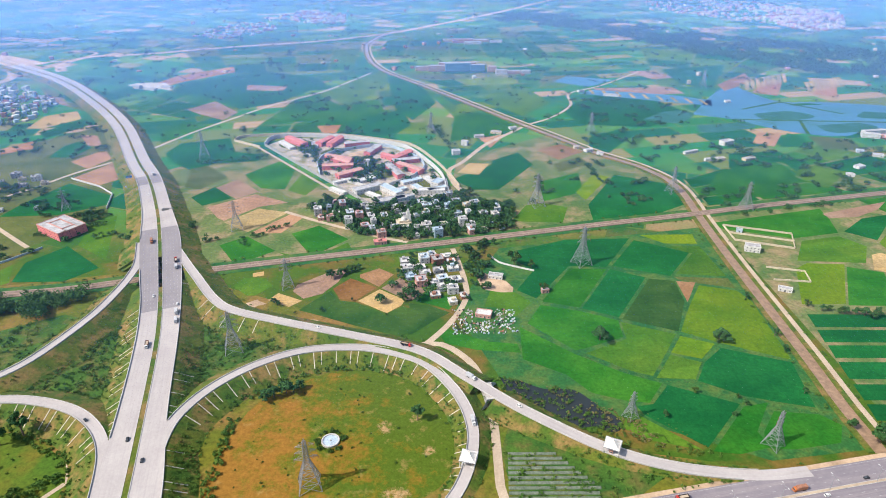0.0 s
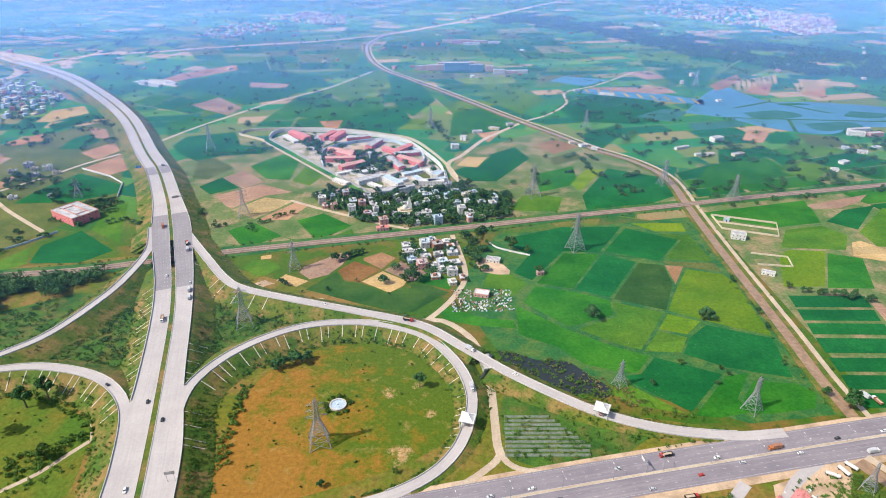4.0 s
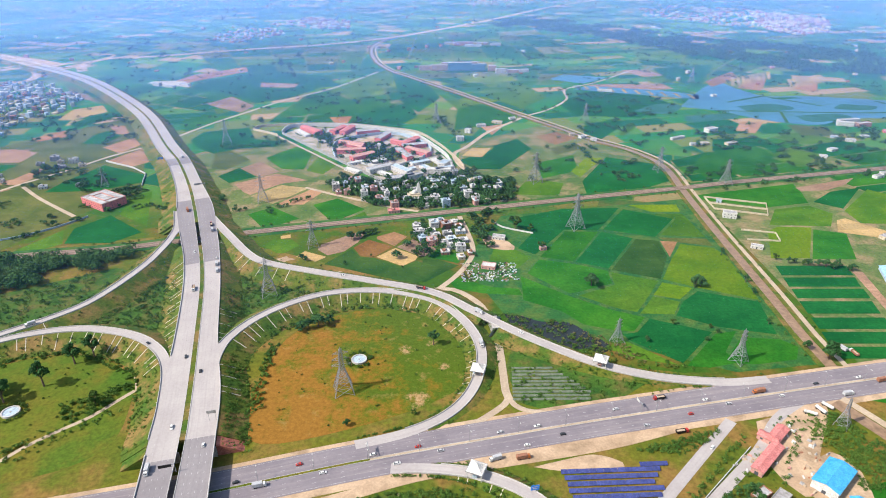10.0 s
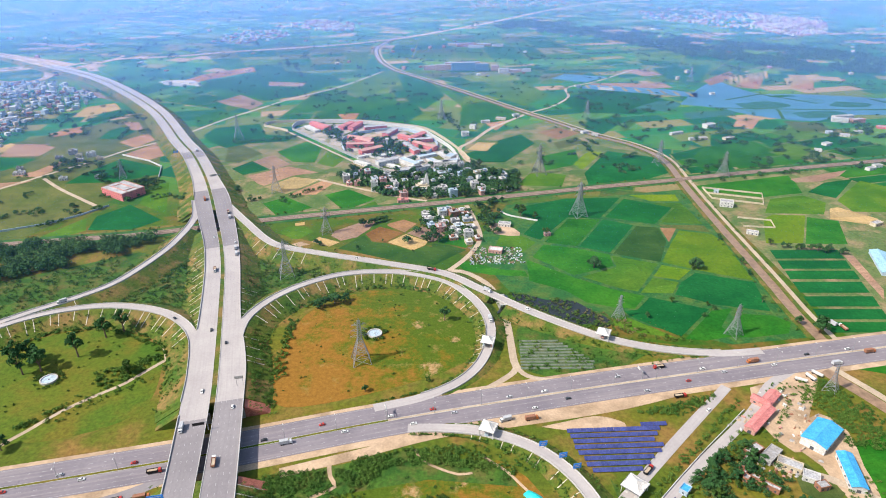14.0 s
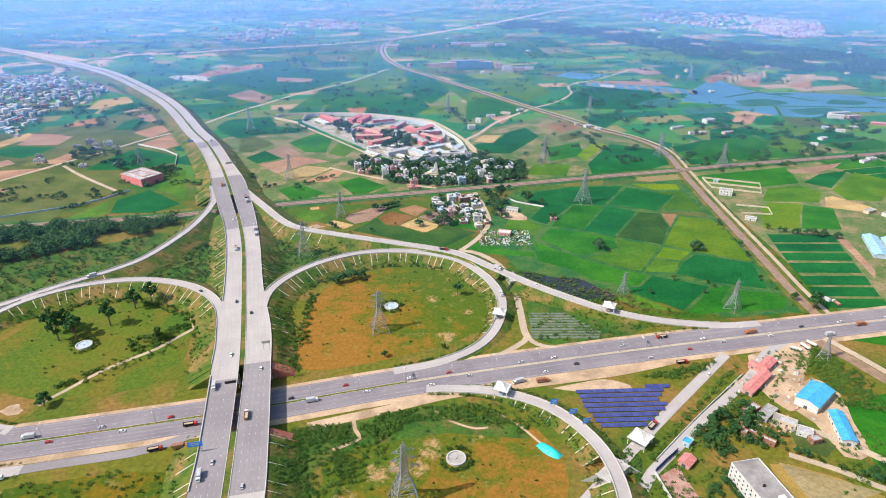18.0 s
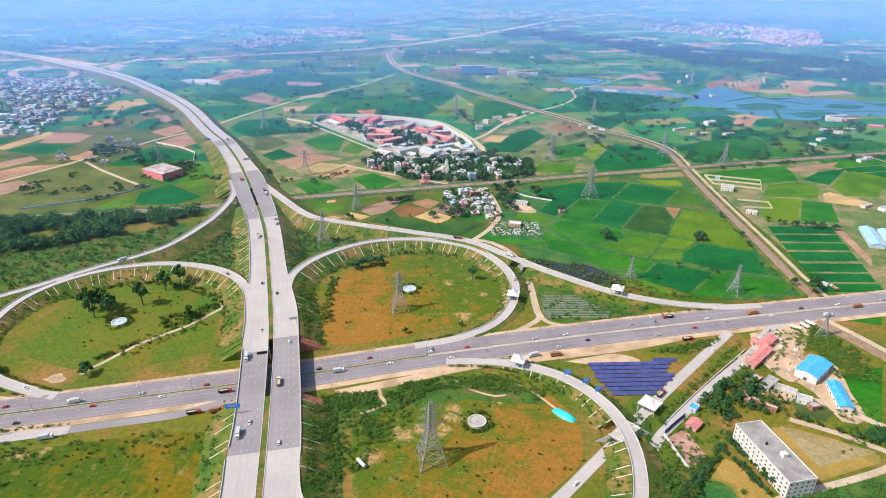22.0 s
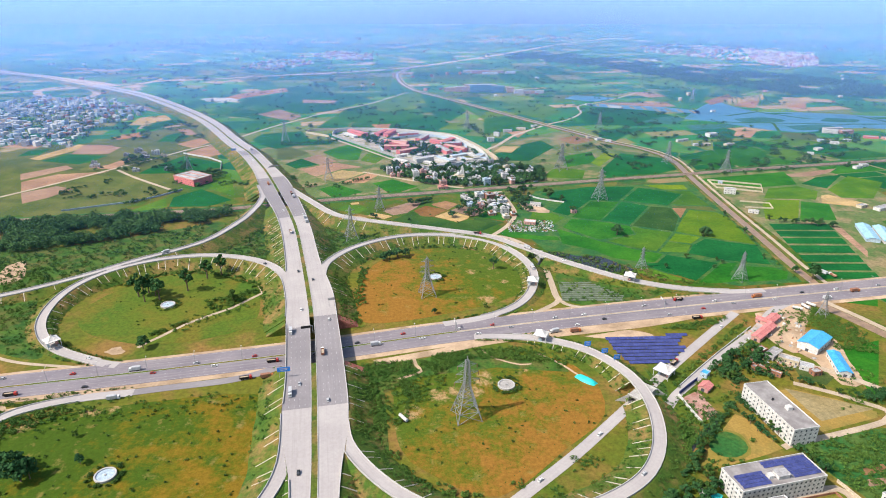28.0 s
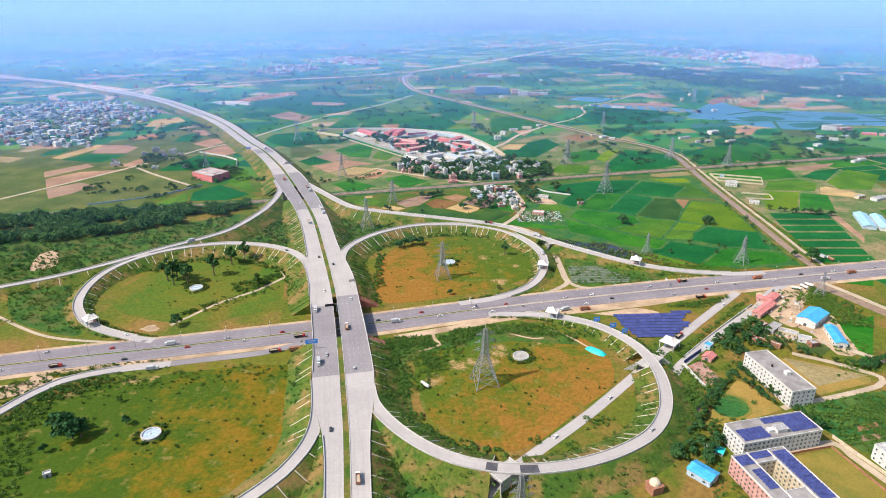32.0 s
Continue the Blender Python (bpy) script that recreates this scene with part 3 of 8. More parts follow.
def bridge(name, label, lo, hi, piers, pitch):
    """Girders, abutments and piers where the expressway crosses over."""
    ob = tagged(new(name), label, "bridge", kind="structure")
    i = np.where((Y >= lo - 2) & (Y <= hi + 2))[0]
    a, b = i[0], i[-1] + 1
    for side in (1, -1):
        w = wl if side > 0 else wr
        for j in range(5):
            off = side * (3.2 + (w[a:b] - 5.0) * j / 4)
            ribbon("girder", r[a:b], n[a:b], off + 0.4, off - 0.4, r[a:b, 2] - 0.85, 1.3, M_WALLGREY, ob)
    for i in (a, b - 1):
        for side in (1, -1):
            w = (wl if side > 0 else wr)[i]
            turn = math.atan2(n[i][1], n[i][0])
            c = r[i, :2] + n[i] * side * (w + 1.6) / 2
            part("abutment", boxes((c[0], c[1], 0, w - 1, 1.6, 7.9, turn)), M_WALLGREY, ob)
            e = r[i, :2] + n[i] * side * (w + 6.0)
            out = 1 if i == a else -1
            along = np.array((n[i][1], -n[i][0])) * (1 if i != a else -1)
            if pitch:
                q0, q1 = r[i, :2] + n[i] * side * (w + 0.6), r[i, :2] + n[i] * side * (w + 17)
                q2 = q1 + along * 14
                q3 = q0 + along * 20
                vs = [(*q0, 9.2), (*q1, 0.1), (*q2, 0.1), (*q3, 9.3), (*q0, -0.1), (*q1, -0.1), (*q2, -0.1), (*q3, -0.1)]
                fs = [(0, 1, 2, 3), (0, 4, 5, 1), (1, 5, 6, 2)]
                piece("stone_pitching", vs, fs, M_REDSTONE if side < 0 else M_BANK, ob, "red stone slope paving" if side < 0 else "grassed slope beside the bridge")
    for px in piers:
        j = int(np.argmin(np.abs(Y - px)))
        for side in (1, -1):
            w = (wl if side > 0 else wr)[j]
            bm = bmesh.new()
            turn = math.atan2(n[j][1], n[j][0])
            for f in (0.25, 0.55, 0.85):
                c = r[j, :2] + n[j] * side * w * f
                cylinder(bm, c[0], c[1], 0, 0.75, 6.8, 12)
            c = r[j, :2] + n[j] * side * (w + 2) / 2
            add_box(bm, c[0], c[1], 6.75, w - 2.6, 1.8, 1.1, turn)
            part("pier", bm, M_WALLGREY, ob)
    return ob


bridge("highway_overbridge", "wide concrete bridge carrying the expressway over the highway", *HW_GAP, (158, 180, 196), True)
bridge("railway_overbridge", "concrete bridge carrying the expressway over the railway", *RAIL_GAP, (520, 537), False)


def underpass(key, x, y, turn, half=4.0, length=9.0):
    """A box passage under a ramp, with splayed pale wing walls at both mouths."""
    rr = ROADS[key][0]
    z = rr[int(np.argmin(np.hypot(rr[:, 0] - x, rr[:, 1] - y))), 2]
    ob = tagged(new("underpass"), "concrete box underpass beneath a ramp", "underpass", kind="structure")
    c, s_ = math.cos(turn), math.sin(turn)
    at = lambda u, v: (x + c * u - s_ * v, y + s_ * u + c * v)
    L = length + 2
    for sgn in (1, -1):
        p = at(0, sgn * (half + 0.4))
        part("side_wall", boxes((*p, 0, L * 2, 0.8, z - 0.8, turn)), M_WALLGREY, ob)
        for end in (1, -1):
            a, b = at(end * L, sgn * (half + 0.2)), at(end * (L + 5), sgn * (half + 6))
            bm = bmesh.new()
            m0 = [(*a, 0), (*b, 0), (*b, 0.8), (*a, z - 0.4)]
            o = at(end * 0.6, sgn * 0.6)
            off = (o[0] - x, o[1] - y)
            f = [bm.verts.new(v) for v in m0]
            g = [bm.verts.new((v[0] + off[0], v[1] + off[1], v[2])) for v in m0]
            bm.faces.new(f), bm.faces.new(g[::-1])
            for q in range(4):
                bm.faces.new((f[q], g[q], g[(q + 1) % 4], f[(q + 1) % 4]))
            part("wing_wall", bm, M_KERB, ob)
    for end in (1, -1):
        p = at(end * (L - 0.4), 0)
        part("portal_beam", boxes((*p, z - 1.6, 0.8, half * 2 + 2.4, 1.5, turn)), M_KERB, ob)
    part("roof_slab", boxes((x, y, z - 1.3, L * 2, half * 2 + 1.6, 0.75, turn)), M_WALLGREY, ob)
    return ob


underpass("se", -49, -1, radians(42), 4.2, 7)
underpass("se", 68, 114, radians(44), 4.4, 8)
underpass("n", 33, 352, radians(-80), 3.0, 7)

# highway
r, n, wl, wr = ROADS["hw"]
road = tagged(new("highway"), "worn grey dual carriageway highway with sandy verges", "highway", kind="structure")
ribbon("carriageway", r, n, wl, 0.9, 0.30, 0.4, M_ASPH, road)
ribbon("carriageway", r, n, -0.9, -wr, 0.30, 0.4, M_ASPH, road)
k = int(np.argmin(np.abs(r[:, 0] + 60)))
ribbon("median_strip", r[:k + 1], n[:k + 1], 0.9, -0.9, 0.5, 0.6, M_GRASS, road)
ribbon("median_strip", r[k:], n[k:], 0.9, -0.9, 0.5, 0.6, M_TRACK, road)
for off in (1.0, -1.0):
    ribbon("median_kerb", r, n, off + 0.12, off - 0.12, 0.58, 0.6, M_KERB, road)
tagged(ribbon("verge_1", r, n, wl + 3.6, wl - 0.5, 0.134, 0.3, M_SAND), "sandy highway verge", "verge", kind="structure")
tagged(ribbon("verge_2", r, n, -wr + 0.5, -wr - 5.5, 0.147, 0.3, M_SAND), "wide sandy highway verge", "verge", kind="structure")
vs, fs = [], []
s_hw = np.concatenate([[0], np.cumsum(np.hypot(*np.diff(r[:, :2], axis=0).T))])
s = 500.0
while s < 2100:
    p, d, _ = at_s(s, r, n, s_hw)
    for q in (5.4, 9.4, -5.6, -9.8):
        dash(p, d, q, 2.4, 0.16, 0.315, vs, fs)
    s += 9
piece("lane_marking", vs, fs, M_PAINT, road)
for off in (15.0, -13.8):
    ribbon("edge_line", r, n, off + 0.07, off - 0.07, 0.315, 0.05, M_PAINT, road)


def lane(name, ctrl, width, material, label, z=0.16, category="road"):
    r, n = spline(ctrl, 8)
    return tagged(ribbon(name, r, n, width / 2, -width / 2, z, 0.3, material), label, category, kind="structure")


lane("service_road_1", [(-300, 119), (-266, 127), (-226, 136), (-203, 147), (-190, 157), (-175, 166)], 7.5, M_DECK, "grey service road beside the highway", 0.21)
lane("service_road_2", [(-123, 158), (-77, 173), (-28, 190), (22, 200), (100, 216), (160, 235), (200, 248)], 8, M_SAND, "sandy service road beside the highway", 0.186)
lane("service_road_3", [(-61, -12), (-47, 5), (-24, 26), (11, 58), (52, 100), (94, 144), (142, 192), (188, 237)], 7.5, M_CONC, "straight pale service road through the underpasses", 0.22)
lane("service_road_4", [(74, 94), (84, 105), (94, 118), (110, 133), (145, 166), (194, 209), (220, 238), (246, 256)], 7, M_CONC, "dusty grey lane lined with dark trees", 0.194)
lane("side_road_1", [(-140, 455), (-70, 432), (-30, 418), (-2, 418), (20, 396), (30, 370), (33, 352), (35, 322), (35, 287), (35, 270), (37, 260)], 6, M_TRACK, "narrow dusty lane from the village", 0.202)
lane("side_road_2", [(-20, 412), (0, 440), (15, 470), (22, 500), (18, 545), (10, 590)], 5.5, M_TRACK, "narrow village street", 0.18)
lane("side_road_3", [(142, 64), (152, 68), (182, 76), (222, 89), (231, 100), (222, 108), (208, 119), (184, 132)], 4.5, M_TRACK, "pale lane past the school yard", 0.206)
lane("side_road_4", [(186, 160), (215, 150), (240, 128), (262, 100), (300, 40)], 6, M_TRACK, "dirt lane behind the school", 0.17)
lane("footpath_1", [(-314, 180), (-311, 186), (-303, 197), (-290, 217), (-272, 235), (-260, 246), (-250, 261), (-241, 274)], 3.2, M_TRACK, "pale path across the meadow", 0.14, "path")
lane("footpath_2", [(-345, 152), (-400, 160), (-440, 178), (-500, 215)], 3, M_TRACK, "pale footpath through scrub", 0.14, "path")
lane("ramp_link", [(36.5, 263), (33, 256), (26, 249), (14, 239), (4, 234)], 5, M_TRACK, "short pale link road", 0.19)
lane("ramp_link_2", [(36.5, 263), (40, 255), (48, 249), (62, 246)], 4.5, M_TRACK, "short pale link road", 0.178)

# railway
RAILWAY = [(-1500, 330), (-900, 420), (-571, 474), (-440, 497), (-361, 510), (-243, 545), (-114, 576), (42, 613), (184, 648), (297, 674), (391, 698), (539, 730), (661, 756), (1200, 870), (2200, 1080)]
r, n = spline(RAILWAY, 14)
rail = tagged(ribbon("railway", r, n, 5.6, -5.6, 0.9, 1.0, M_BALLAST), "brown double-track railway on low ballast", "railway", kind="structure")
for off in (3.4, 1.8, -1.8, -3.4):
    ribbon("rail", r, n, off + 0.07, off - 0.07, 1.06, 0.18, M_RAIL, rail)
tagged(ribbon("rail_bank", r, n, 14, 5.2, 0.127, 0.3, M_BUND), "weedy railway side strip", "verge", kind="structure")
tagged(ribbon("rail_bank_2", r, n, -5.2, -12, 0.139, 0.3, M_BUND), "weedy strip beside the railway", "verge", kind="structure")

# canal
CANAL = [(291, 296), (291, 340), (294, 390), (297, 460), (300, 535), (305, 628), (308, 672), (313, 767), (287, 837), (235, 903), (187, 982), (123, 1082), (13, 1265), (-83, 1416), (-146, 1520), (-195, 1672), (-220, 1891), (-180, 2100)]
r, n = spline(CANAL, 14)
tagged(ribbon("canal", r, n, 5.2, -5.2, 0.155, 0.3, M_MUD), "straight canal of brown muddy water", "canal", kind="structure")
tagged(ribbon("canal_bank", r, n, 9.5, 5.0, 0.8, 0.9, M_BANK), "low overgrown canal bank", "canal bank", kind="structure")
tagged(ribbon("canal_bank_2", r, n, -5.0, -9.0, 0.8, 0.9, M_BANK), "low overgrown canal bank", "canal bank", kind="structure")
tagged(ribbon("canal_track", r, n, -9.0, -14.0, 0.35, 0.5, M_TRACK), "pale dirt track along the canal", "track", kind="structure")
CANAL2 = [(270, 255), (285, 225), (300, 190), (325, 140), (360, 80), (420, 0)]
r, n = spline(CANAL2, 14)
tagged(ribbon("canal_2", r, n, 5.2, -5.2, 0.163, 0.3, M_MUD), "straight canal of brown muddy water", "canal", kind="structure")
tagged(ribbon("canal_track_2", r, n, 12, 6.2, 0.35, 0.5, M_TRACK), "pale dirt track along the canal", "track", kind="structure")

# ---- fields, meadows and water ----
CROPS = {"paddy": (M_PADDY, "bright green paddy field between low bunds"), "deep": (M_DEEP, "deep green crop field between low bunds"), "lime": (M_LIME, "yellow-green ripening field"),
         "mid": (M_MID, "fresh green young crop field"), "rose": (M_ROSE, "dry pinkish ploughed field"), "soil": (M_SOIL, "bare pinkish-brown ploughed field"), "stubble": (M_STUBBLE, "pale straw-coloured stubble field"),
         "dull": (M_DULL, "dark dull green bushy crop field"), "brown": (M_BROWN, "dark brown weedy ploughed field"), "olive": (M_OLIVE, "dull olive weedy fallow field")}
FIELD_Z = [0.052, 0.05]  # the height of the newest field, and the lowest of its kind


def field(kind, *pts, inset=0.4):
    """A field with a small grassy bund left free at its rim."""
    cx, cy = sum(p[0] for p in pts) / len(pts), sum(p[1] for p in pts) / len(pts)
    if cy > 620:
        inset += 0.9
    q = []
    for x, y in pts:
        d = math.hypot(x - cx, y - cy)
        k = max(0.5, 1 - inset / max(d, 1))
        q.append((cx + (x - cx) * k, cy + (y - cy) * k))
    FIELD_Z[0] = FIELD_Z[1] + (FIELD_Z[0] - FIELD_Z[1] + 0.0043) % 0.038
    m, label = CROPS[kind]
    return flat("field", q, FIELD_Z[0], m, label, "field")


flat("bund_ground_1", [(45, 370), (215, 290), (290, 300), (300, 640), (60, 590), (10, 470)], 0.045, M_BUND, "grassy bunds between the paddy fields", "grass")
flat("west_ground", [(-1100, 430), (-640, 474), (-480, 556), (-410, 680), (-480, 850), (-600, 1060), (-745, 860), (-1100, 800)], 0.04, M_OLIVE, "dull olive fallow land west of the expressway", "grass")
flat("bund_ground_2", [(315, 300), (520, 330), (560, 720), (318, 670)], 0.045, M_FARBUND, "yellowish bunds between strip fields", "grass")
flat("bund_ground_3", [(-330, 560), (-230, 560), (60, 622), (300, 688), (300, 800), (170, 990), (20, 880), (10, 740), (-90, 690), (-300, 950), (-430, 800)], 0.045, M_FARBUND, "yellowish grass between the fields behind the railway", "grass")
def parcels(a, b, c, d, nu, nv, kinds, seed):
    """A block of small fields between four corners, split unevenly."""
    rnd = random.Random(seed)
    flat("bund_ground_%d" % (seed + 10), [a, b, c, d], 0.036 + 0.0004 * seed, M_FARBUND, "yellowish grassy bunds between small far fields", "grass")
    us = [0] + sorted((i + rnd.uniform(-0.25, 0.25)) / nu for i in range(1, nu)) + [1]
    for i in range(nu):
        vs = [0] + sorted((j + rnd.uniform(-0.3, 0.3)) / nv for j in range(1, nv)) + [1]
        for j in range(nv):
            q = []
            for u, v in ((us[i], vs[j]), (us[i + 1], vs[j]), (us[i + 1], vs[j + 1]), (us[i], vs[j + 1])):
                q.append(tuple(a[k] * (1 - u) * (1 - v) + b[k] * u * (1 - v) + c[k] * u * v + d[k] * (1 - u) * v for k in (0, 1)))
            if rnd.random() < 0.93:
                field(rnd.choice(kinds), *q, inset=2.2)


GREENY = ["paddy", "deep", "paddy", "deep", "mid", "deep", "paddy", "mid", "lime"]
MIXED = ["rose", "olive", "olive", "olive", "deep", "olive", "mid", "rose", "stubble"]
parcels((-330, 1020), (-10, 1000), (-120, 1440), (-300, 1240), 4, 5, GREENY, 1)
parcels((-440, 1080), (-330, 1260), (-200, 1500), (-560, 1320), 3, 3, ["deep", "paddy", "mid", "soil"], 2)
parcels((470, 1340), (600, 1320), (900, 1600), (560, 1800), 3, 4, GREENY, 6)
parcels((-120, 1500), (40, 1300), (260, 1330), (420, 1560), 4, 4, GREENY + ["olive"], 7)
parcels((-560, 1480), (-220, 1520), (-240, 2000), (-780, 1880), 5, 5, ["deep", "paddy", "deep", "mid", "olive"], 13)
parcels((-180, 1700), (400, 1650), (330, 2250), (-160, 2080), 6, 5, GREENY + ["olive", "mid"], 14)
parcels((520, 730), (560, 600), (900, 660), (860, 830), 3, 4, GREENY + ["stubble"], 15)
parcels((470, 470), (450, 380), (900, 420), (900, 600), 3, 5, ["paddy", "deep", "mid"], 16)
parcels((330, 270), (345, 200), (640, 270), (640, 330), 2, 3, ["paddy", "paddy", "deep"], 17)
parcels((250, 120), (290, 40), (430, 60), (300, 190), 2, 2, ["paddy", "mid"], 18)
parcels((-1000, 560), (-800, 560), (-760, 680), (-980, 740), 3, 3, MIXED, 22)
parcels((-900, 760), (-640, 690), (-650, 860), (-860, 880), 3, 3, MIXED, 9)
parcels((-790, 1230), (-640, 1130), (-760, 1260), (-900, 1380), 2, 2, MIXED, 11)
parcels((60, 960), (150, 1060), (20, 1280), (-60, 1400), 3, 4, ["deep", "paddy", "deep", "mid"], 3)
parcels((330, 790), (330, 700), (720, 790), (600, 940), 3, 4, ["deep", "paddy", "deep", "mid", "deep"], 5)
parcels((-620, 1180), (-470, 1100), (-360, 1260), (-560, 1420), 3, 3, ["deep", "paddy", "deep"], 12)

FIELD_Z[:] = [0.092, 0.09]
field("stubble", (-729, 1046), (-741, 1127), (-698, 1161), (-661, 1107), (-699, 1046))
field("deep", (-694, 1023), (-659, 1095), (-629, 1058), (-662, 989))
field("rose", (-616, 1011), (-582, 1005), (-546, 947), (-573, 952))
field("soil", (-706, 928), (-674, 979), (-650, 937), (-686, 908))
field("deep", (-604, 893), (-610, 947), (-598, 973), (-558, 942), (-567, 893))
field("rose", (-560, 875), (-533, 932), (-502, 888), (-517, 843))
field("olive", (-623, 853), (-606, 884), (-520, 839), (-538, 818))
field("rose", (-521, 806), (-488, 879), (-452, 801), (-469, 778))
field("rose", (-703, 807), (-722, 845), (-670, 875), (-671, 815))
field("stubble", (-766, 768), (-738, 876), (-708, 858), (-743, 760))
field("stubble", (-856, 820), (-855, 854), (-819, 845), (-833, 812))
field("deep", (-795, 783), (-801, 824), (-770, 841), (-763, 795))
field("deep", (-432, 911), (-426, 961), (-353, 988), (-322, 916), (-271, 901), (-277, 873), (-338, 864), (-360, 830), (-408, 874))
field("olive", (-367, 843), (-346, 856), (-301, 809), (-325, 762), (-349, 770))
field("deep", (-329, 736), (-308, 773), (-272, 733), (-304, 708))
field("rose", (-307, 769), (-285, 801), (-243, 754), (-267, 729))
field("rose", (-297, 705), (-247, 747), (-196, 718), (-230, 705), (-263, 663), (-274, 672))
field("stubble", (-262, 659), (-230, 701), (-189, 688), (-225, 632))
field("rose", (-223, 629), (-186, 684), (-166, 678), (-186, 629))
field("paddy", (-248, 601), (-223, 623), (-182, 587), (-217, 556))
field("paddy", (-174, 629), (-146, 650), (-106, 614), (-141, 574))
field("mid", (-180, 584), (-140, 569), (-106, 606), (-100, 592), (-147, 561))
field("paddy", (-282, 817), (-245, 873), (-213, 851), (-211, 761), (-245, 765))
field("mid", (-208, 758), (-199, 829), (-163, 788), (-180, 739))
field("deep", (-573, 1303), (-560, 1408), (-430, 1516), (-294, 1444), (-255, 1370), (-332, 1208), (-389, 1166), (-461, 1247))
field("rose", (-432, 1371), (-338, 1353), (-340, 1310), (-421, 1319))
field("rose", (-491, 1166), (-457, 1231), (-385, 1145), (-399, 1093), (-456, 1132))
field("paddy", (-491, 1039), (-459, 1087), (-395, 1050), (-459, 962))
field("soil", (-644, 1391), (-622, 1467), (-522, 1571), (-498, 1506), (-587, 1399), (-619, 1337))
field("paddy", (-312, 1165), (-263, 1285), (-182, 1164), (-91, 1157), (-186, 1043), (-301, 1099))
field("mid", (-259, 1293), (-143, 1525), (-92, 1463), (-181, 1178))
field("soil", (-222, 1055), (-178, 1061), (-182, 998), (-199, 998))
field("deep", (-173, 1073), (-79, 1164), (-54, 1060), (-100, 949), (-168, 997))
field("deep", (-92, 1171), (-136, 1504), (-50, 1368), (-12, 1206), (-54, 1085))
field("deep", (12, 795), (71, 853), (73, 871), (116, 908), (133, 853), (74, 756), (41, 756))
field("stubble", (19, 819), (38, 862), (69, 858), (51, 811))
field("soil", (144, 918), (188, 948), (218, 908), (173, 871))
field("rose", (58, 980), (107, 1001), (75, 928))
field("olive", (161, 853), (208, 889), (215, 853), (164, 819))
field("paddy", (126, 783), (192, 819), (186, 748), (128, 717))
field("lime", (173, 745), (210, 810), (234, 806), (182, 720))
field("deep", (181, 706), (240, 810), (307, 774), (304, 705), (245, 666), (177, 654))
field("mid", (80, 658), (103, 706), (127, 713), (156, 699), (142, 654))
field("deep", (240, 979), (312, 1034), (312, 984), (253, 898), (230, 927))
field("mid", (291, 932), (326, 1000), (338, 984), (296, 917))
field("deep", (220, 1155), (321, 1265), (422, 1233), (454, 1133), (359, 1034), (245, 1052))
field("rose", (321, 1322), (495, 1329), (503, 1271), (331, 1249))
field("rose", (439, 1489), (505, 1499), (528, 1419), (474, 1401))
field("deep", (527, 1509), (704, 1561), (568, 1295), (521, 1364))
field("paddy", (21, 1110), (92, 1163), (131, 1012), (59, 985), (11, 959))
field("lime", (27, 1198), (81, 1213), (110, 1169), (23, 1129))
field("mid", (74, 1282), (179, 1331), (213, 1205), (148, 1109), (104, 1176))
field("paddy", (348, 755), (395, 826), (496, 851), (498, 809), (445, 740), (357, 712))
field("rose", (495, 946), (531, 1004), (570, 999), (522, 926))
field("deep", (529, 926), (577, 999), (594, 982), (579, 925))
field("olive", (601, 982), (665, 966), (652, 905), (593, 915))
field("mid", (491, 789), (537, 838), (573, 817), (510, 754))
field("deep", (436, 897), (518, 906), (539, 851), (502, 817), (502, 860), (411, 834))
field("paddy", (313, 651), (465, 691), (460, 659), (450, 623), (391, 609), (320, 636))
field("rose", (458, 675), (559, 711), (536, 688), (497, 665), (460, 662))
field("deep", (456, 626), (498, 662), (546, 675), (481, 603))
field("mid", (479, 598), (551, 668), (582, 634), (519, 558), (477, 561))
field("stubble", (454, 571), (467, 576), (494, 539), (479, 520), (437, 539))
field("lime", (359, 542), (376, 554), (414, 551), (372, 476), (331, 476))
field("paddy", (413, 546), (444, 534), (418, 472), (373, 474))
field("mid", (397, 604), (445, 615), (461, 590), (438, 553), (369, 559))
field("rose", (-713, 801), (-727, 867), (-699, 872), (-649, 852), (-648, 802))
field("deep", (-741, 755), (-712, 798), (-642, 791), (-661, 733))
field("rose", (-723, 677), (-679, 729), (-657, 710), (-674, 683), (-701, 643))
field("rose", (-695, 635), (-664, 677), (-591, 693), (-627, 644), (-666, 589))
field("rose", (-661, 582), (-630, 615), (-598, 602), (-610, 561), (-630, 535))
field("olive", (-593, 600), (-584, 690), (-461, 601), (-474, 545), (-499, 495), (-595, 482), (-627, 530), (-607, 559))
field("deep", (-542, 678), (-538, 718), (-514, 789), (-434, 745), (-418, 719), (-471, 682))
field("mid", (-417, 657), (-398, 683), (-357, 568), (-405, 601))
field("deep", (-430, 523), (-440, 563), (-415, 601), (-356, 552), (-378, 524))
field("mid", (-478, 497), (-450, 560), (-431, 523), (-464, 493))
field("rose", (-638, 711), (-615, 730), (-602, 777), (-579, 757), (-595, 705))
field("olive", (-602, 806), (-585, 833), (-524, 803), (-544, 731), (-590, 733))
field("mid", (-207, 514), (-200, 530), (-178, 529), (-167, 514), (-180, 496), (-188, 496))
field("stubble", (-194, 539), (-183, 543), (-181, 534), (-192, 531))
field("stubble", (-166, 488), (-159, 501), (-133, 487), (-143, 476))
field("rose", (-133, 490), (-146, 504), (-144, 516), (-109, 547), (-99, 541), (-104, 521), (-116, 499))
field("dull", (-134, 471), (-109, 505), (-98, 487), (-82, 484), (-52, 463), (-38, 477), (-13, 462), (-24, 440), (-37, 429), (-58, 437), (-86, 449), (-113, 462))
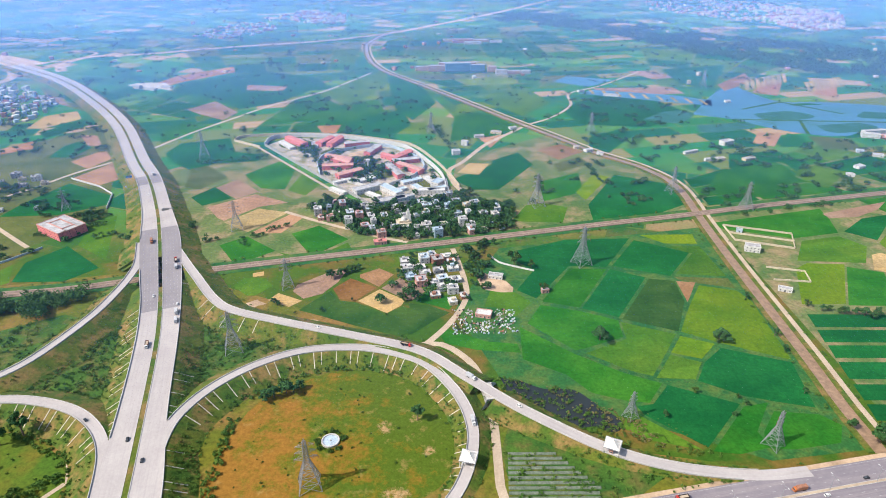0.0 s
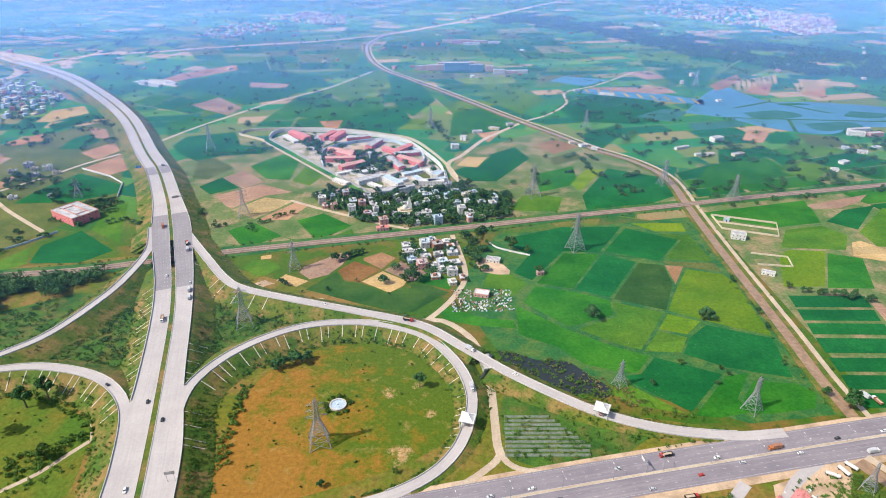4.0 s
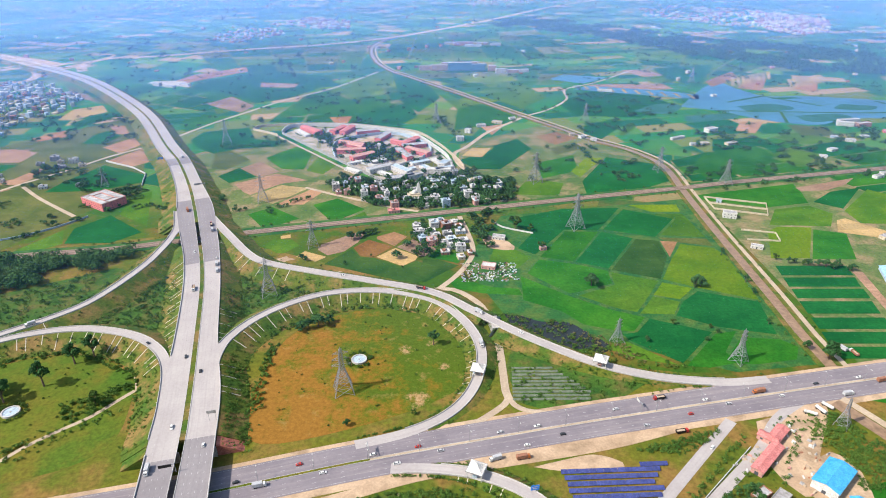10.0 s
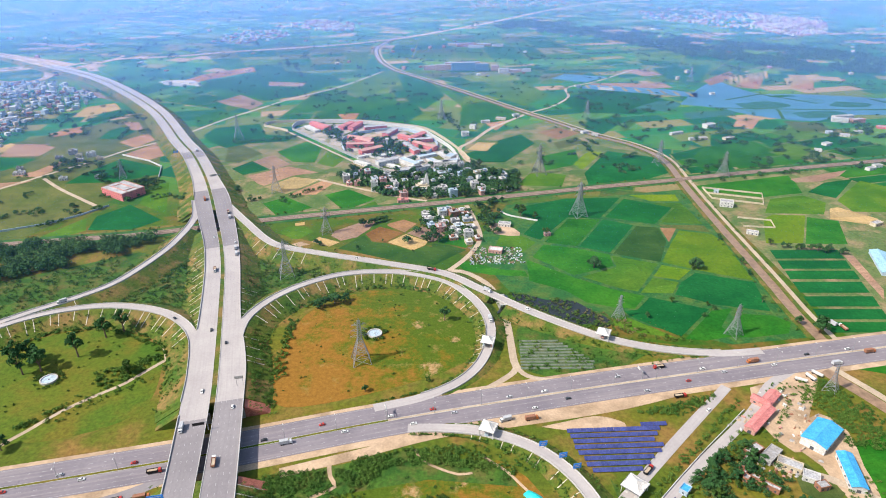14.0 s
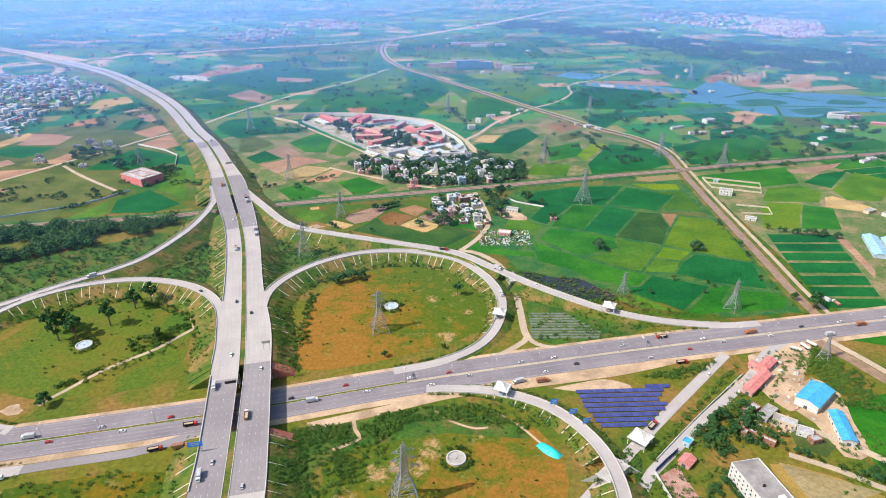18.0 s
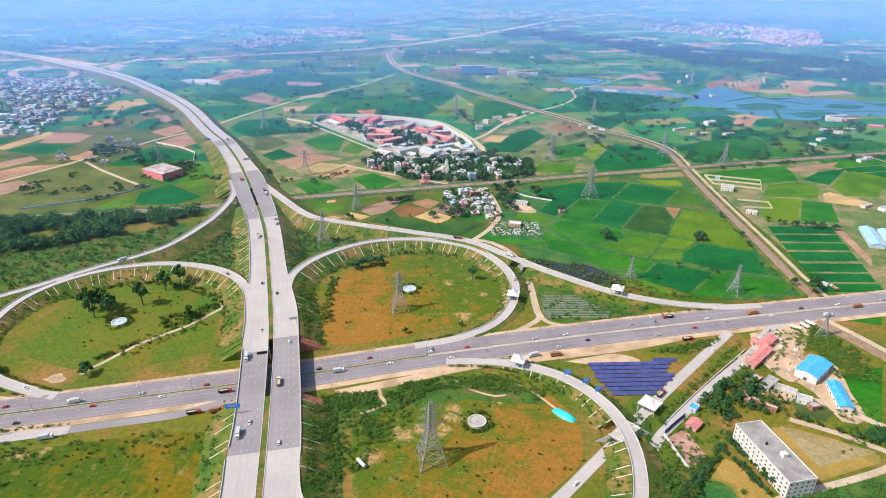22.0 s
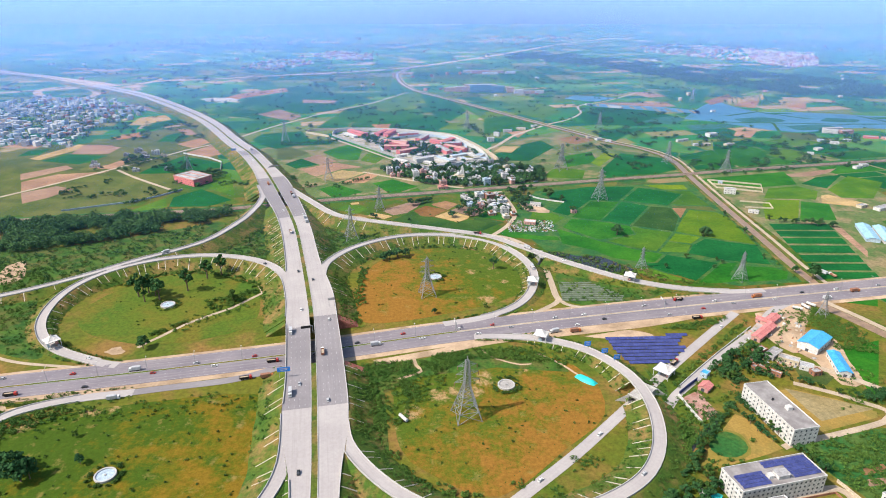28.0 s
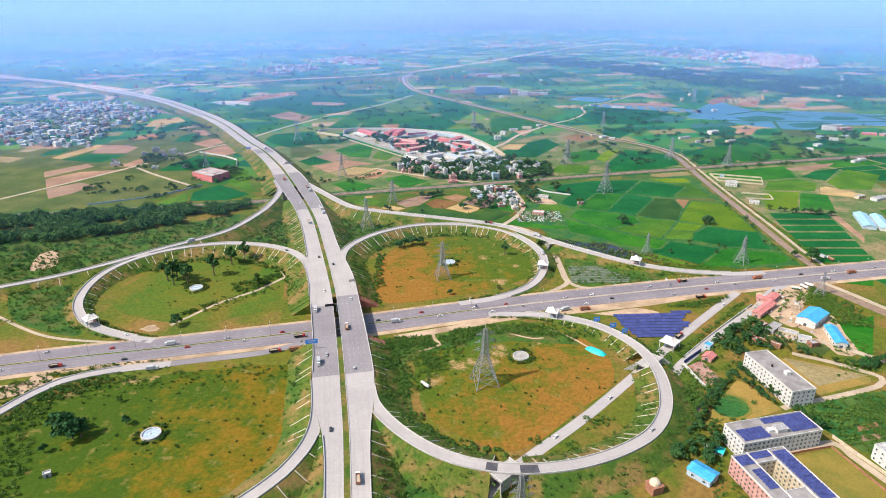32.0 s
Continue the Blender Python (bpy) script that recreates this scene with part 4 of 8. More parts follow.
field("brown", (-108, 508), (-93, 528), (-65, 510), (-82, 487), (-98, 489))
field("soil", (-85, 535), (-66, 548), (-50, 535), (-63, 511), (-84, 529))
field("stubble", (-81, 486), (-62, 507), (-36, 487), (-39, 478), (-52, 465))
field("rose", (-61, 509), (-44, 528), (-16, 504), (-30, 486), (-36, 488))
field("paddy", (-27, 485), (-15, 503), (7, 491), (8, 476), (5, 470), (-12, 479))
field("dull", (-32, 482), (-12, 477), (6, 466), (-8, 453), (-28, 432), (-31, 432))
field("paddy", (-4, 431), (3, 441), (35, 422), (62, 418), (64, 406), (26, 410), (1, 420))
field("mid", (37, 474), (46, 509), (59, 510), (77, 490), (73, 477), (57, 473))
field("deep", (327, 460), (400, 459), (395, 439), (324, 440))
field("deep", (323, 436), (394, 435), (389, 417), (320, 418))
field("deep", (320, 414), (389, 413), (385, 396), (317, 397))
field("deep", (316, 392), (383, 391), (378, 370), (313, 371))
field("deep", (312, 365), (377, 364), (372, 346), (310, 347))
field("deep", (309, 343), (371, 342), (367, 325), (306, 326))
field("deep", (306, 322), (367, 321), (363, 305), (303, 306))
field("rose", (398, 448), (408, 446), (394, 375), (383, 358))
field("deep", (65, 579), (137, 611), (209, 613), (168, 547), (130, 550), (87, 488), (70, 503), (90, 540), inset=0.9)
field("paddy", (129, 546), (167, 544), (125, 472), (91, 483), inset=0.9)
field("deep", (170, 544), (202, 527), (157, 456), (126, 471), inset=0.9)
field("dull", (204, 525), (228, 520), (226, 483), (203, 434), (159, 454), inset=0.9)
field("deep", (212, 609), (264, 578), (227, 528), (173, 550), inset=0.9)
field("lime", (221, 621), (283, 622), (280, 598), (243, 599), inset=0.9)
field("mid", (241, 593), (280, 593), (283, 527), (234, 533), (266, 577), inset=0.9)
field("olive", (229, 528), (283, 524), (283, 505), (249, 514), (232, 522), inset=0.9)
field("soil", (229, 520), (248, 517), (227, 480), inset=0.9)
field("lime", (249, 512), (282, 501), (288, 483), (281, 394), (234, 416), (204, 434), (227, 477), inset=0.9)
field("lime", (202, 429), (228, 417), (209, 396), (186, 405), inset=0.9)
field("paddy", (89, 478), (124, 468), (156, 452), (154, 427), (118, 411), (109, 408), (73, 448), inset=0.9)
field("mid", (157, 450), (200, 431), (185, 407), (163, 375), (146, 382), (116, 405), (155, 425), inset=0.9)
field("paddy", (66, 443), (108, 404), (143, 379), (168, 367), (152, 345), (136, 347), (111, 356), (95, 378), (63, 398), inset=0.9)
field("mid", (185, 403), (208, 393), (195, 371), (164, 373), inset=0.9)
field("deep", (230, 412), (280, 392), (271, 339), (246, 345), (223, 352), (195, 370), (209, 393), inset=0.9)
field("deep", (171, 366), (218, 344), (178, 301), (161, 316), (143, 333), (140, 342), (153, 345), inset=0.9)
field("paddy", (219, 342), (239, 346), (218, 316), (221, 301), (196, 295), (179, 298), inset=0.9)
field("paddy", (238, 337), (270, 333), (280, 322), (270, 305), (235, 299), (215, 301), (221, 316), inset=0.9)
field("mid", (135, 338), (160, 314), (174, 299), (143, 307), (123, 321), inset=0.9)
field("mid", (46, 495), (69, 497), (83, 483), (65, 458), (48, 469), inset=0.9)
field("paddy", (246, 179), (285, 191), (235, 115), (233, 125))
field("stubble", (174, 126), (224, 102), (180, 89), (177, 102))
field("paddy", (292, 282), (343, 281), (322, 248), (296, 257))


flat("scrub_ground_1", [(-700, 385), (-509, 380), (-437, 412), (-345, 466), (-314, 455), (-330, 395), (-400, 325), (-470, 278), (-600, 215), (-700, 250)], 0.061, M_LUSH, "lush green ground round the wood", "grass")
flat("scrub_ground_2", [(-303, 505), (-262, 480), (-240, 400), (-220, 320), (-250, 335), (-300, 348), (-350, 352), (-325, 398), (-310, 450)], 0.066, M_LUSH, "lush green ground between the slip roads", "grass")
flat("scrub_ground_3", [(-245, 500), (-200, 462), (-100, 420), (-60, 405), (-120, 398), (-180, 365), (-205, 320), (-232, 420)], 0.071, M_LUSH, "lush green ground between the slip roads", "grass")
flat("scrub_ground_4", [(38, 300), (50, 338), (100, 300), (150, 284), (120, 262), (60, 250), (42, 258)], 0.076, M_LUSH, "lush green ground round the nursery rows", "grass")
flat("scrub_ground_5", [(-140, 152), (-95, 162), (-40, 178), (20, 160), (24, 146), (-30, 152), (-88, 140), (-112, 120), (-104, 60), (-132, 76)], 0.099, M_LUSH, "lush green scrubby rim of the meadow", "grass")
flat("scrub_ground_6", blob([(81, 152), (90, 128), (84, 92), (97, 85), (75, 49), (62, 28), (37, 5), (15, -9), (-3, -12), (14, 8), (39, 26), (62, 55), (77, 85), (83, 117)], 4), 0.081, M_LUSH, "lush green ground between the ramp and the school", "grass")
flat("scrub_ground_7", blob([(-130, 51), (-111, 18), (-84, 4), (-59, -2), (-57, -60), (-100, -80), (-126, -60)], 5), 0.086, M_LUSH, "lush green ground outside the ramp", "grass")
flat("scrub_ground_8", blob([(-35, -2), (-14, 2), (14, 8), (20, -30), (0, -70), (-38, -60)], 5), 0.051, M_LUSH, "lush green ground outside the ramp", "grass")
flat("scrub_ground_9", blob([(-516, 279), (-508, 320), (-479, 338), (-452, 279), (-414, 209), (-382, 166), (-416, 171), (-463, 200)], 6), 0.071, M_LUSH, "lush green ground outside the loop", "grass")
flat("meadow_1", blob([(-152, 289), (-142, 222), (-76, 232), (-3, 270), (8, 316), (-2, 362), (-35, 385), (-81, 385), (-137, 349)]), 0.09, M_MEADOW_NE, "dry orange-green meadow inside the loop", "meadow")
flat("meadow_2", blob([(-108, 140), (-98, 65), (-73, 38), (-48, 24), (-28, 30), (6, 63), (38, 96), (38, 140), (3, 172), (-71, 162)]), 0.09, M_MEADOW_SE, "dry orange meadow with faint furrows inside the loop", "meadow")
flat("meadow_3", blob([(-245, 290), (-235, 215), (-300, 185), (-370, 205), (-390, 250), (-360, 305), (-300, 318)]), 0.09, M_GREENMEADOW, "green meadow inside the loop", "meadow")
flat("meadow_4", blob([(-190, 120), (-180, 20), (-230, -60), (-330, -60), (-380, 20), (-350, 85), (-250, 115)]), 0.09, M_MEADOW_SW, "green and ochre meadow beside the highway", "meadow")
for x, y, s in ((-330, 175, 9), (-300, 160, 7), (-380, 100, 10), (-122, 449, 12), (-84, 434, 10), (-178, 482, 10), (-150, 462, 7)):
    rnd = random.Random(x * 7 + y)
    flat("bare_patch", blob([(x + s * rnd.uniform(0.5, 1.3) * math.cos(a), y + s * 0.6 * rnd.uniform(0.4, 1.3) * math.sin(a)) for a in np.linspace(0, 2 * math.pi, 10)[:-1]], 3), 0.133, M_SAND,
         "bare sandy patch in the grass", "bare soil")
flat("rubble_ground", blob([(46, 197), (60, 201), (86, 207), (103, 200), (99, 194), (77, 193), (60, 194)], 4), 0.137, M_SAND, "bare orange rubble ground above the solar panels", "bare soil")
lane("footpath_3", [(-39, 177), (-35, 168), (-24, 161), (-12, 156), (-3, 157)], 1.8, M_SAND, "worn sandy path through the scrub", 0.15, "path")
lane("footpath_4", [(4, 171), (6, 169), (13, 163), (20, 156), (27, 146), (33, 138)], 1.8, M_SAND, "worn sandy path to the tarpaulin", 0.15, "path")
lane("footpath_5", [(-93, 164), (-91, 155), (-87, 147), (-96, 141), (-103, 137)], 2.6, M_SAND, "worn sandy track off the service road", 0.15, "path")
lane("footpath_6", [(-240, 274), (-249, 292), (-265, 310), (-279, 318)], 1.6, M_TRACK, "worn path at the foot of the bank", 0.15, "path")
flat("bare_yard_5", blob([(-440, 88), (-380, 98), (-345, 112), (-360, 96), (-390, 78), (-430, 66)], 6), 0.115, M_SAND, "bare sandy ground beside the highway", "bare soil")
flat("bare_yard_1", blob([(205, 236), (262, 252), (232, 205), (222, 180), (205, 172), (195, 200)]), 0.1, M_SAND, "bare sandy yard by the red-roofed sheds", "yard")
flat("bare_yard_2", blob([(203, 182), (216, 160), (218, 130), (236, 132), (242, 160), (250, 190), (240, 208)]), 0.12, M_SAND, "bare sandy yard round the blue sheds", "yard")
flat("bare_yard_3", blob([(-509, 351), (-485, 306), (-503, 292), (-520, 335)]), 0.12, M_SAND, "pinkish bare yard beside the wood", "yard")
flat("bare_yard_4", blob([(30, 545), (62, 520), (66, 500), (40, 505), (34, 525)]), 0.12, M_SAND, "sandy yard with a small farm", "yard")
flat("highway_apron", [(190, 238), (245, 250), (290, 262), (278, 268), (215, 256), (170, 246)], 0.15, M_SAND, "sandy apron beside the highway", "verge")
flat("school_yard_1", [(160, 73), (176, 79), (220, 93), (223, 99), (204, 113), (180, 124), (168, 124)], 0.12, M_OCHRE, "dry ochre playing field beside the school", "yard")
flat("school_yard_2", [(126, 97), (131, 92), (141, 63), (130, 58), (100, 48), (92, 54), (112, 82)], 0.12, M_OCHRE, "ochre school yard with a green lawn", "yard")
flat("school_grass", blob([(112, 81), (121, 76), (119, 58), (98, 49), (88, 40), (81, 46), (94, 62)], 6), 0.135, M_MOWN, "mown olive grass of the school yard", "lawn")
flat("school_lawn", blob([(104, 76), (112, 79), (119, 74), (120, 64), (113, 57), (105, 55), (98, 58), (96, 66)], 4), 0.15, M_BUND, "dark green worn lawn", "lawn")
flat("school_yard_3", [(125, 18), (153, 25), (162, -9), (158, -44), (130, -44), (133, -15)], 0.12, M_MOWN, "mown ochre and green school yard", "yard")
flat("brick_court", [(96, 114), (101, 88), (115, 98), (111, 123)], 0.14, M_PINKPAVE, "pinkish brick-paved walled court", "yard")
field("soil", (180, 46), (195, 50), (195, 44), (177, 40))
field("rose", (176, 37), (192, 39), (187, 33), (174, 31))
flat("weedy_yard", [(196, 157), (207, 163), (218, 139), (206, 129), (193, 140)], 0.135, M_OLIVE, "weedy olive yard beside the blue sheds", "yard")
flat("lush_ground", blob([(154, 66), (223, 83), (240, 70), (215, 30), (175, 20), (165, 28), (157, 45)], 8), 0.06, M_BUND, "lush green waste ground", "grass")
lane("drain_channel", [(113, 91), (93, 72), (77, 54), (68, 44), (64, 36)], 2.2, M_SOLARDARK, "narrow dark drain beside the trees", 0.17, "drain")
lane("drain_channel", [(57, 22), (46, 12), (40, 7)], 2.0, M_SOLARDARK, "narrow dark drain", 0.17, "drain")
lane("school_path", [(124, 22), (155, 30), (160, 18), (167, -2), (176, -30)], 5, M_TRACK, "pale path round the school yard", 0.165)
flat("green_plot", [(143, 157), (149, 137), (142, 129), (135, 145)], 0.13, M_OLIVE, "small olive plot among trees", "field")


def water(name, c, rough):
    m, nt, b = nodes_of(name)
    nt.links.new(ramp(nt, noise_of(nt, 0.012, 6), [(0.35, c), (0.52, tuple(v * 1.4 for v in c)), (0.66, (c[0] * 0.9, c[1] * 1.1, c[2] * 0.75))]), b.inputs["Base Color"])
    b.inputs["Roughness"].default_value = rough
    bumped(nt, b, noise_of(nt, 0.6, 3), 0.2, 0.05)
    return m


M_FLOOD = surface("flooded_crop", (0.020, 0.120, 0.080), (0.035, 0.150, 0.13), 0.03, 0.3, 0.9)
M_LAKE, M_SWAMP = water("lake_water", (0.036, 0.128, 0.200), 0.5), water("swamp_water", (0.018, 0.022, 0.022), 0.2)
LAKE = [(459, 1113), (494, 1167), (568, 1279), (627, 1337), (638, 1278), (664, 1202), (740, 1196), (828, 1175), (905, 1150), (1040, 1130), (1100, 1070), (1000, 1000), (851, 1010), (772, 1020), (712, 1009), (673, 982), (628, 982), (567, 1021), (521, 1081)]
flat("lake", blob(LAKE, 20), 0.14, M_LAKE, "shallow pale blue flooded fields", "lake")
flat("flooded_field", blob([(358, 1083), (425, 1139), (466, 1123), (416, 1059)], 12), 0.147, M_FLOOD, "green crop standing in shallow water", "field")
flat("flooded_field", blob([(444, 1045), (537, 1060), (535, 1029), (440, 1003)], 12), 0.147, M_FLOOD, "green crop standing in shallow water", "field")
flat("flooded_field", blob([(572, 1115), (649, 1132), (675, 1092), (585, 1067)], 12), 0.147, M_FLOOD, "green crop standing in shallow water", "field")
flat("flooded_field", blob([(647, 1039), (731, 1054), (743, 1019), (657, 997)], 12), 0.147, M_FLOOD, "green crop standing in shallow water", "field")
flat("flooded_field", blob([(785, 1128), (841, 1107), (812, 1079), (752, 1090)], 12), 0.147, M_FLOOD, "green crop standing in shallow water", "field")
flat("fish_pond", [(283, 1276), (452, 1200), (520, 1174), (534, 1214), (473, 1258), (319, 1308)], 0.14, M_LAKE, "long row of shallow fish ponds", "pond")
flat("fish_pond", [(247, 1384), (316, 1335), (384, 1398), (288, 1440)], 0.14, M_LAKE, "pale square fish pond", "pond")
for pts in (((521, 1084), (640, 1072), (780, 1060), (905, 1062), (905, 1057), (780, 1054), (640, 1066), (521, 1079)), ((566, 1150), (664, 1204), (740, 1112), (734, 1110), (662, 1194), (568, 1145)), ((870, 1150), (900, 1060), (965, 1010), (959, 1008), (893, 1058), (862, 1150)), ((640, 1072), (612, 990), (606, 992), (634, 1072))):
    flat("lake_bund", pts, 0.3, M_BUND, "green bund across the flooded fields", "bund")
for x, y, a, b in ((930, 1120, 44, 12), (960, 1040, 40, 10), (700, 1180, 30, 8)):
    flat("reed_bed", blob([(x + a * math.cos(t) * (1 + 0.3 * math.sin(3 * t + x)), y + b * math.sin(t) * (1 + 0.3 * math.cos(2 * t + y))) for t in np.linspace(0, 2 * math.pi, 11)[:-1]], 6), 0.22, M_PADDY, "green reed bed in the flooded fields", "reeds")
for k in range(9):
    u = (k + 0.5) / 9
    x, y = 300 + 226 * u, 1296 - 100 * u
    flat("pond_bund", [(x - 3, y + 19), (x + 3, y + 19), (x + 3, y - 20), (x - 3, y - 20)], 0.3, M_STUBBLE, "earth bund between fish ponds", "bund")
flat("swamp", blob([(44, 374), (58, 371), (75, 362), (98, 360), (112, 344), (126, 326), (118, 316), (104, 322), (92, 320), (78, 336), (64, 338), (50, 352)], 4), 0.08, M_SWAMP, "dark swampy pool among reeds", "swamp")
for k in range(16):
    u = k % 8
    x, y = (640 + 16 * u, 1300 + 9 * u) if k < 8 else (760 + 14 * u, 1275 + 7 * u)
    flat("drying_row", [(x, y), (x + 9, y + 3), (x + 48, y + 92), (x + 38, y + 92)], 0.24, M_STUBBLE, "pale drying row on bare ground", "yard")
for pts in (((645, 1279), (725, 1399), (760, 1384), (682, 1247)), ((599, 1347), (709, 1462), (690, 1380), (592, 1290)), ((760, 1260), (830, 1370), (860, 1350), (800, 1240))):
    flat("brick_field", pts, 0.2, M_SOIL, "bare earthen plots by the lake", "yard")

# far roads
lane("farm_road_1", [(-461, 933), (-429, 1014), (-385, 1101), (-334, 1195), (-250, 1309), (-168, 1490)], 6, M_TRACK, "straight pale farm road")
lane("farm_road_2", [(-800, 380), (-700, 530), (-637, 629), (-586, 719), (-553, 773), (-524, 831), (-481, 891), (-461, 933)], 5.5, M_TRACK, "pale farm road between fields")
lane("farm_road_3", [(-582, 700), (-538, 660), (-487, 620), (-458, 598)], 5, M_TRACK, "pale drive to the red building")
lane("farm_road_4", [(148, 1053), (201, 1103), (249, 1185), (264, 1277), (345, 1346), (467, 1485)], 5.5, M_TRACK, "curved pale lane")
lane("farm_road_5", [(148, 1053), (96, 984), (66, 942), (30, 866), (9, 831), (14, 785), (24, 755)], 7, M_TRACK, "pale lane round the walled compound")
lane("farm_road_6", [(-195, 690), (-150, 662), (-110, 640), (-70, 618), (-40, 606)], 5, M_TRACK, "lane along the edge of the colony")
lane("far_highway", [(-925, 1520), (-965, 1590), (-970, 1660), (-936, 1713), (-811, 1746), (-623, 1840), (-346, 1953), (-172, 2085), (-9, 2283), (218, 2595), (533, 3075), (900, 3500)], 24, M_SAND, "half-built pale earth highway", 0.8)
lane("far_earthwork_1", [(-2050, 2230), (-1676, 1998), (-1356, 1800), (-1200, 1710), (-1100, 1650), (-1030, 1600)], 46, M_SAND, "broad sandy earthworks of an unfinished road", 0.65)
lane("far_earthwork_2", [(-1480, 1400), (-1315, 1458), (-1219, 1507), (-1109, 1575), (-1060, 1610)], 30, M_SAND, "sandy earthworks of an unfinished slip road", 0.6)
lane("far_junction_road_1", [(-1150, 1590), (-1195, 1560), (-1185, 1484), (-1100, 1395), (-1014, 1385), (-1005, 1450), (-1060, 1540), (-1120, 1600)], 22, M_SAND, "curving earthworks of an unfinished junction", 0.7)
lane("far_junction_road_2", [(-1069, 1620), (-980, 1660), (-960, 1760), (-1040, 1790)], 12, M_SAND, "curving unfinished slip road", 0.75)

# the expressway goes on behind
r, n = spline([(-118.3, -138, 0), (-99, -270, 0), (-84, -400, 0), (-72, -520, 0)], 10)
tagged(ribbon("expressway_bank", r, n, 16, -16, 9.8, 9.9, M_BANK), "grassy embankment of the expressway", "embankment", kind="structure")
for left, right in ((-1.5, -12.8), (12.4, 1.2)):
    tagged(ribbon("expressway_end", r, n, left, right, 10.0, 0.4, M_CONC), "pale concrete carriageway", "road", kind="structure")

# ---- plants ----
RNG = np.random.default_rng(7)


def leaf_cloud(centres, radii, per, size):
    """Small leaf quads strewn over the shells of many clumps."""
    centres, radii = np.asarray(centres, float), np.asarray(radii, float)
    c, q = np.repeat(centres, per, 0), np.repeat(radii, per, 0)
    d = RNG.normal(size=c.shape)
    d /= np.linalg.norm(d, axis=1)[:, None]
    d[:, 2] = np.where(d[:, 2] < -0.35, -d[:, 2], d[:, 2])
    p = c + d * q * RNG.uniform(0.55, 1.08, (len(c), 1))
    nrm = d + RNG.normal(size=d.shape) * 0.55
    nrm /= np.linalg.norm(nrm, axis=1)[:, None]
    u = np.cross(nrm, RNG.normal(size=d.shape))
    u /= np.linalg.norm(u, axis=1)[:, None] + 1e-9
    v = np.cross(nrm, u)
    s = (np.asarray(size) * RNG.uniform(0.6, 1.3, len(c)))[:, None]
    vs = np.stack([p - u * s - v * s * 0.7, p + u * s - v * s * 0.7, p + u * s * 0.8 + v * s * 0.7, p - u * s * 0.8 + v * s * 0.7], 1).reshape(-1, 3)
    vs[:, 2] = np.maximum(vs[:, 2], 0.02)
    return vs, np.arange(len(vs)).reshape(-1, 4)


def cloud_object(name, vs, fs, material, parent=None):
    me = bpy.data.meshes.new(name)
    me.vertices.add(len(vs))
    me.vertices.foreach_set("co", vs.astype(np.float32).ravel())
    me.loops.add(fs.size)
    me.loops.foreach_set("vertex_index", fs.astype(np.int32).ravel())
    me.polygons.add(len(fs))
    me.polygons.foreach_set("loop_start", np.arange(0, fs.size, 4, dtype=np.int32))
    me.update(calc_edges=True)
    me.materials.append(material)
    ob = new(name, me)
    if parent:
        ob.parent = parent
    return ob


def tree(label, material, h, spread, seed, group=""):
    """Trunk, limbs and a broken crown, standing at the origin."""
    rnd = random.Random(seed)
    ob = tagged(new("tree"), label, "tree", group)
    bm = bmesh.new()
    cylinder(bm, 0, 0, 0, h * 0.035, h * 0.45, 7, h * 0.022)
    tips = []
    for k in range(5):
        a = 2 * math.pi * (k + rnd.uniform(-0.3, 0.3)) / 5
        tip = (math.cos(a) * spread * rnd.uniform(0.45, 0.7), math.sin(a) * spread * rnd.uniform(0.45, 0.7), h * rnd.uniform(0.42, 0.78))
        strut(bm, (0, 0, h * rnd.uniform(0.28, 0.42)), tip, h * 0.022)
        tips.append(tip)
    strut(bm, (0, 0, h * 0.4), (rnd.uniform(-0.3, 0.3), 0.2, h * 0.8), h * 0.025)
    tips.append((0, 0, h * 0.8))
    part("trunk", bm, M_BARK, ob)
    cs, rs = [], []
    for t in tips:
        for _ in range(2):
            cs.append([t[0] + rnd.uniform(-1, 1) * spread * 0.22, t[1] + rnd.uniform(-1, 1) * spread * 0.22, t[2] + rnd.uniform(-0.08, 0.10) * h])
            k = rnd.uniform(0.26, 0.42) * spread
            rs.append([k, k * rnd.uniform(0.8, 1.2), k * 0.95])
    vs, fs = leaf_cloud(cs, rs, 60, spread * 0.10)
    cloud_object("crown", vs, fs, material, ob)
    return ob


TREES = [tree("broad dark green leafy tree", M_LEAF, 9, 4.6, 1), tree("round dark green leafy tree", M_LEAF, 8, 3.8, 2), tree("tall dark green leafy tree", M_LEAF, 11, 3.6, 3),
         tree("loose olive-green spreading tree", M_LEAF2, 8.5, 4.2, 4), tree("small olive-green bushy tree", M_LEAF2, 6, 2.8, 5)]
for k, t in enumerate(TREES):
    t.matrix_basis = pose(246 + 9 * k, 118 - 12 * k, 0)


def plant(x, y, s=1.0, kind=None, group="", z=0.0):
    k = RNG.integers(0, len(TREES)) if kind is None else kind
    ob = copy_thing(TREES[k], pose(x, y, z, 0, 0, RNG.uniform(0, 360)) @ Matrix.Diagonal((s, s, s * RNG.uniform(0.85, 1.15), 1)))
    if group:
        tagged(ob, group=group)
    return ob


PATHS = [ROADS[k][0][:, :2] for k in ROADS] + [spline(c, 10)[0][:, :2] for c in (RAILWAY, CANAL, CANAL2)]
WIDE = [np.maximum(ROADS[k][2], ROADS[k][3]) for k in ROADS] + [np.full(len(p), 10.0) for p in PATHS[-3:]]
ALLP, ALLW = np.vstack(PATHS), np.concatenate(WIDE)


def clear(x, y, margin=3.0):
    return bool((np.hypot(ALLP[:, 0] - x, ALLP[:, 1] - y) > ALLW + margin).all())


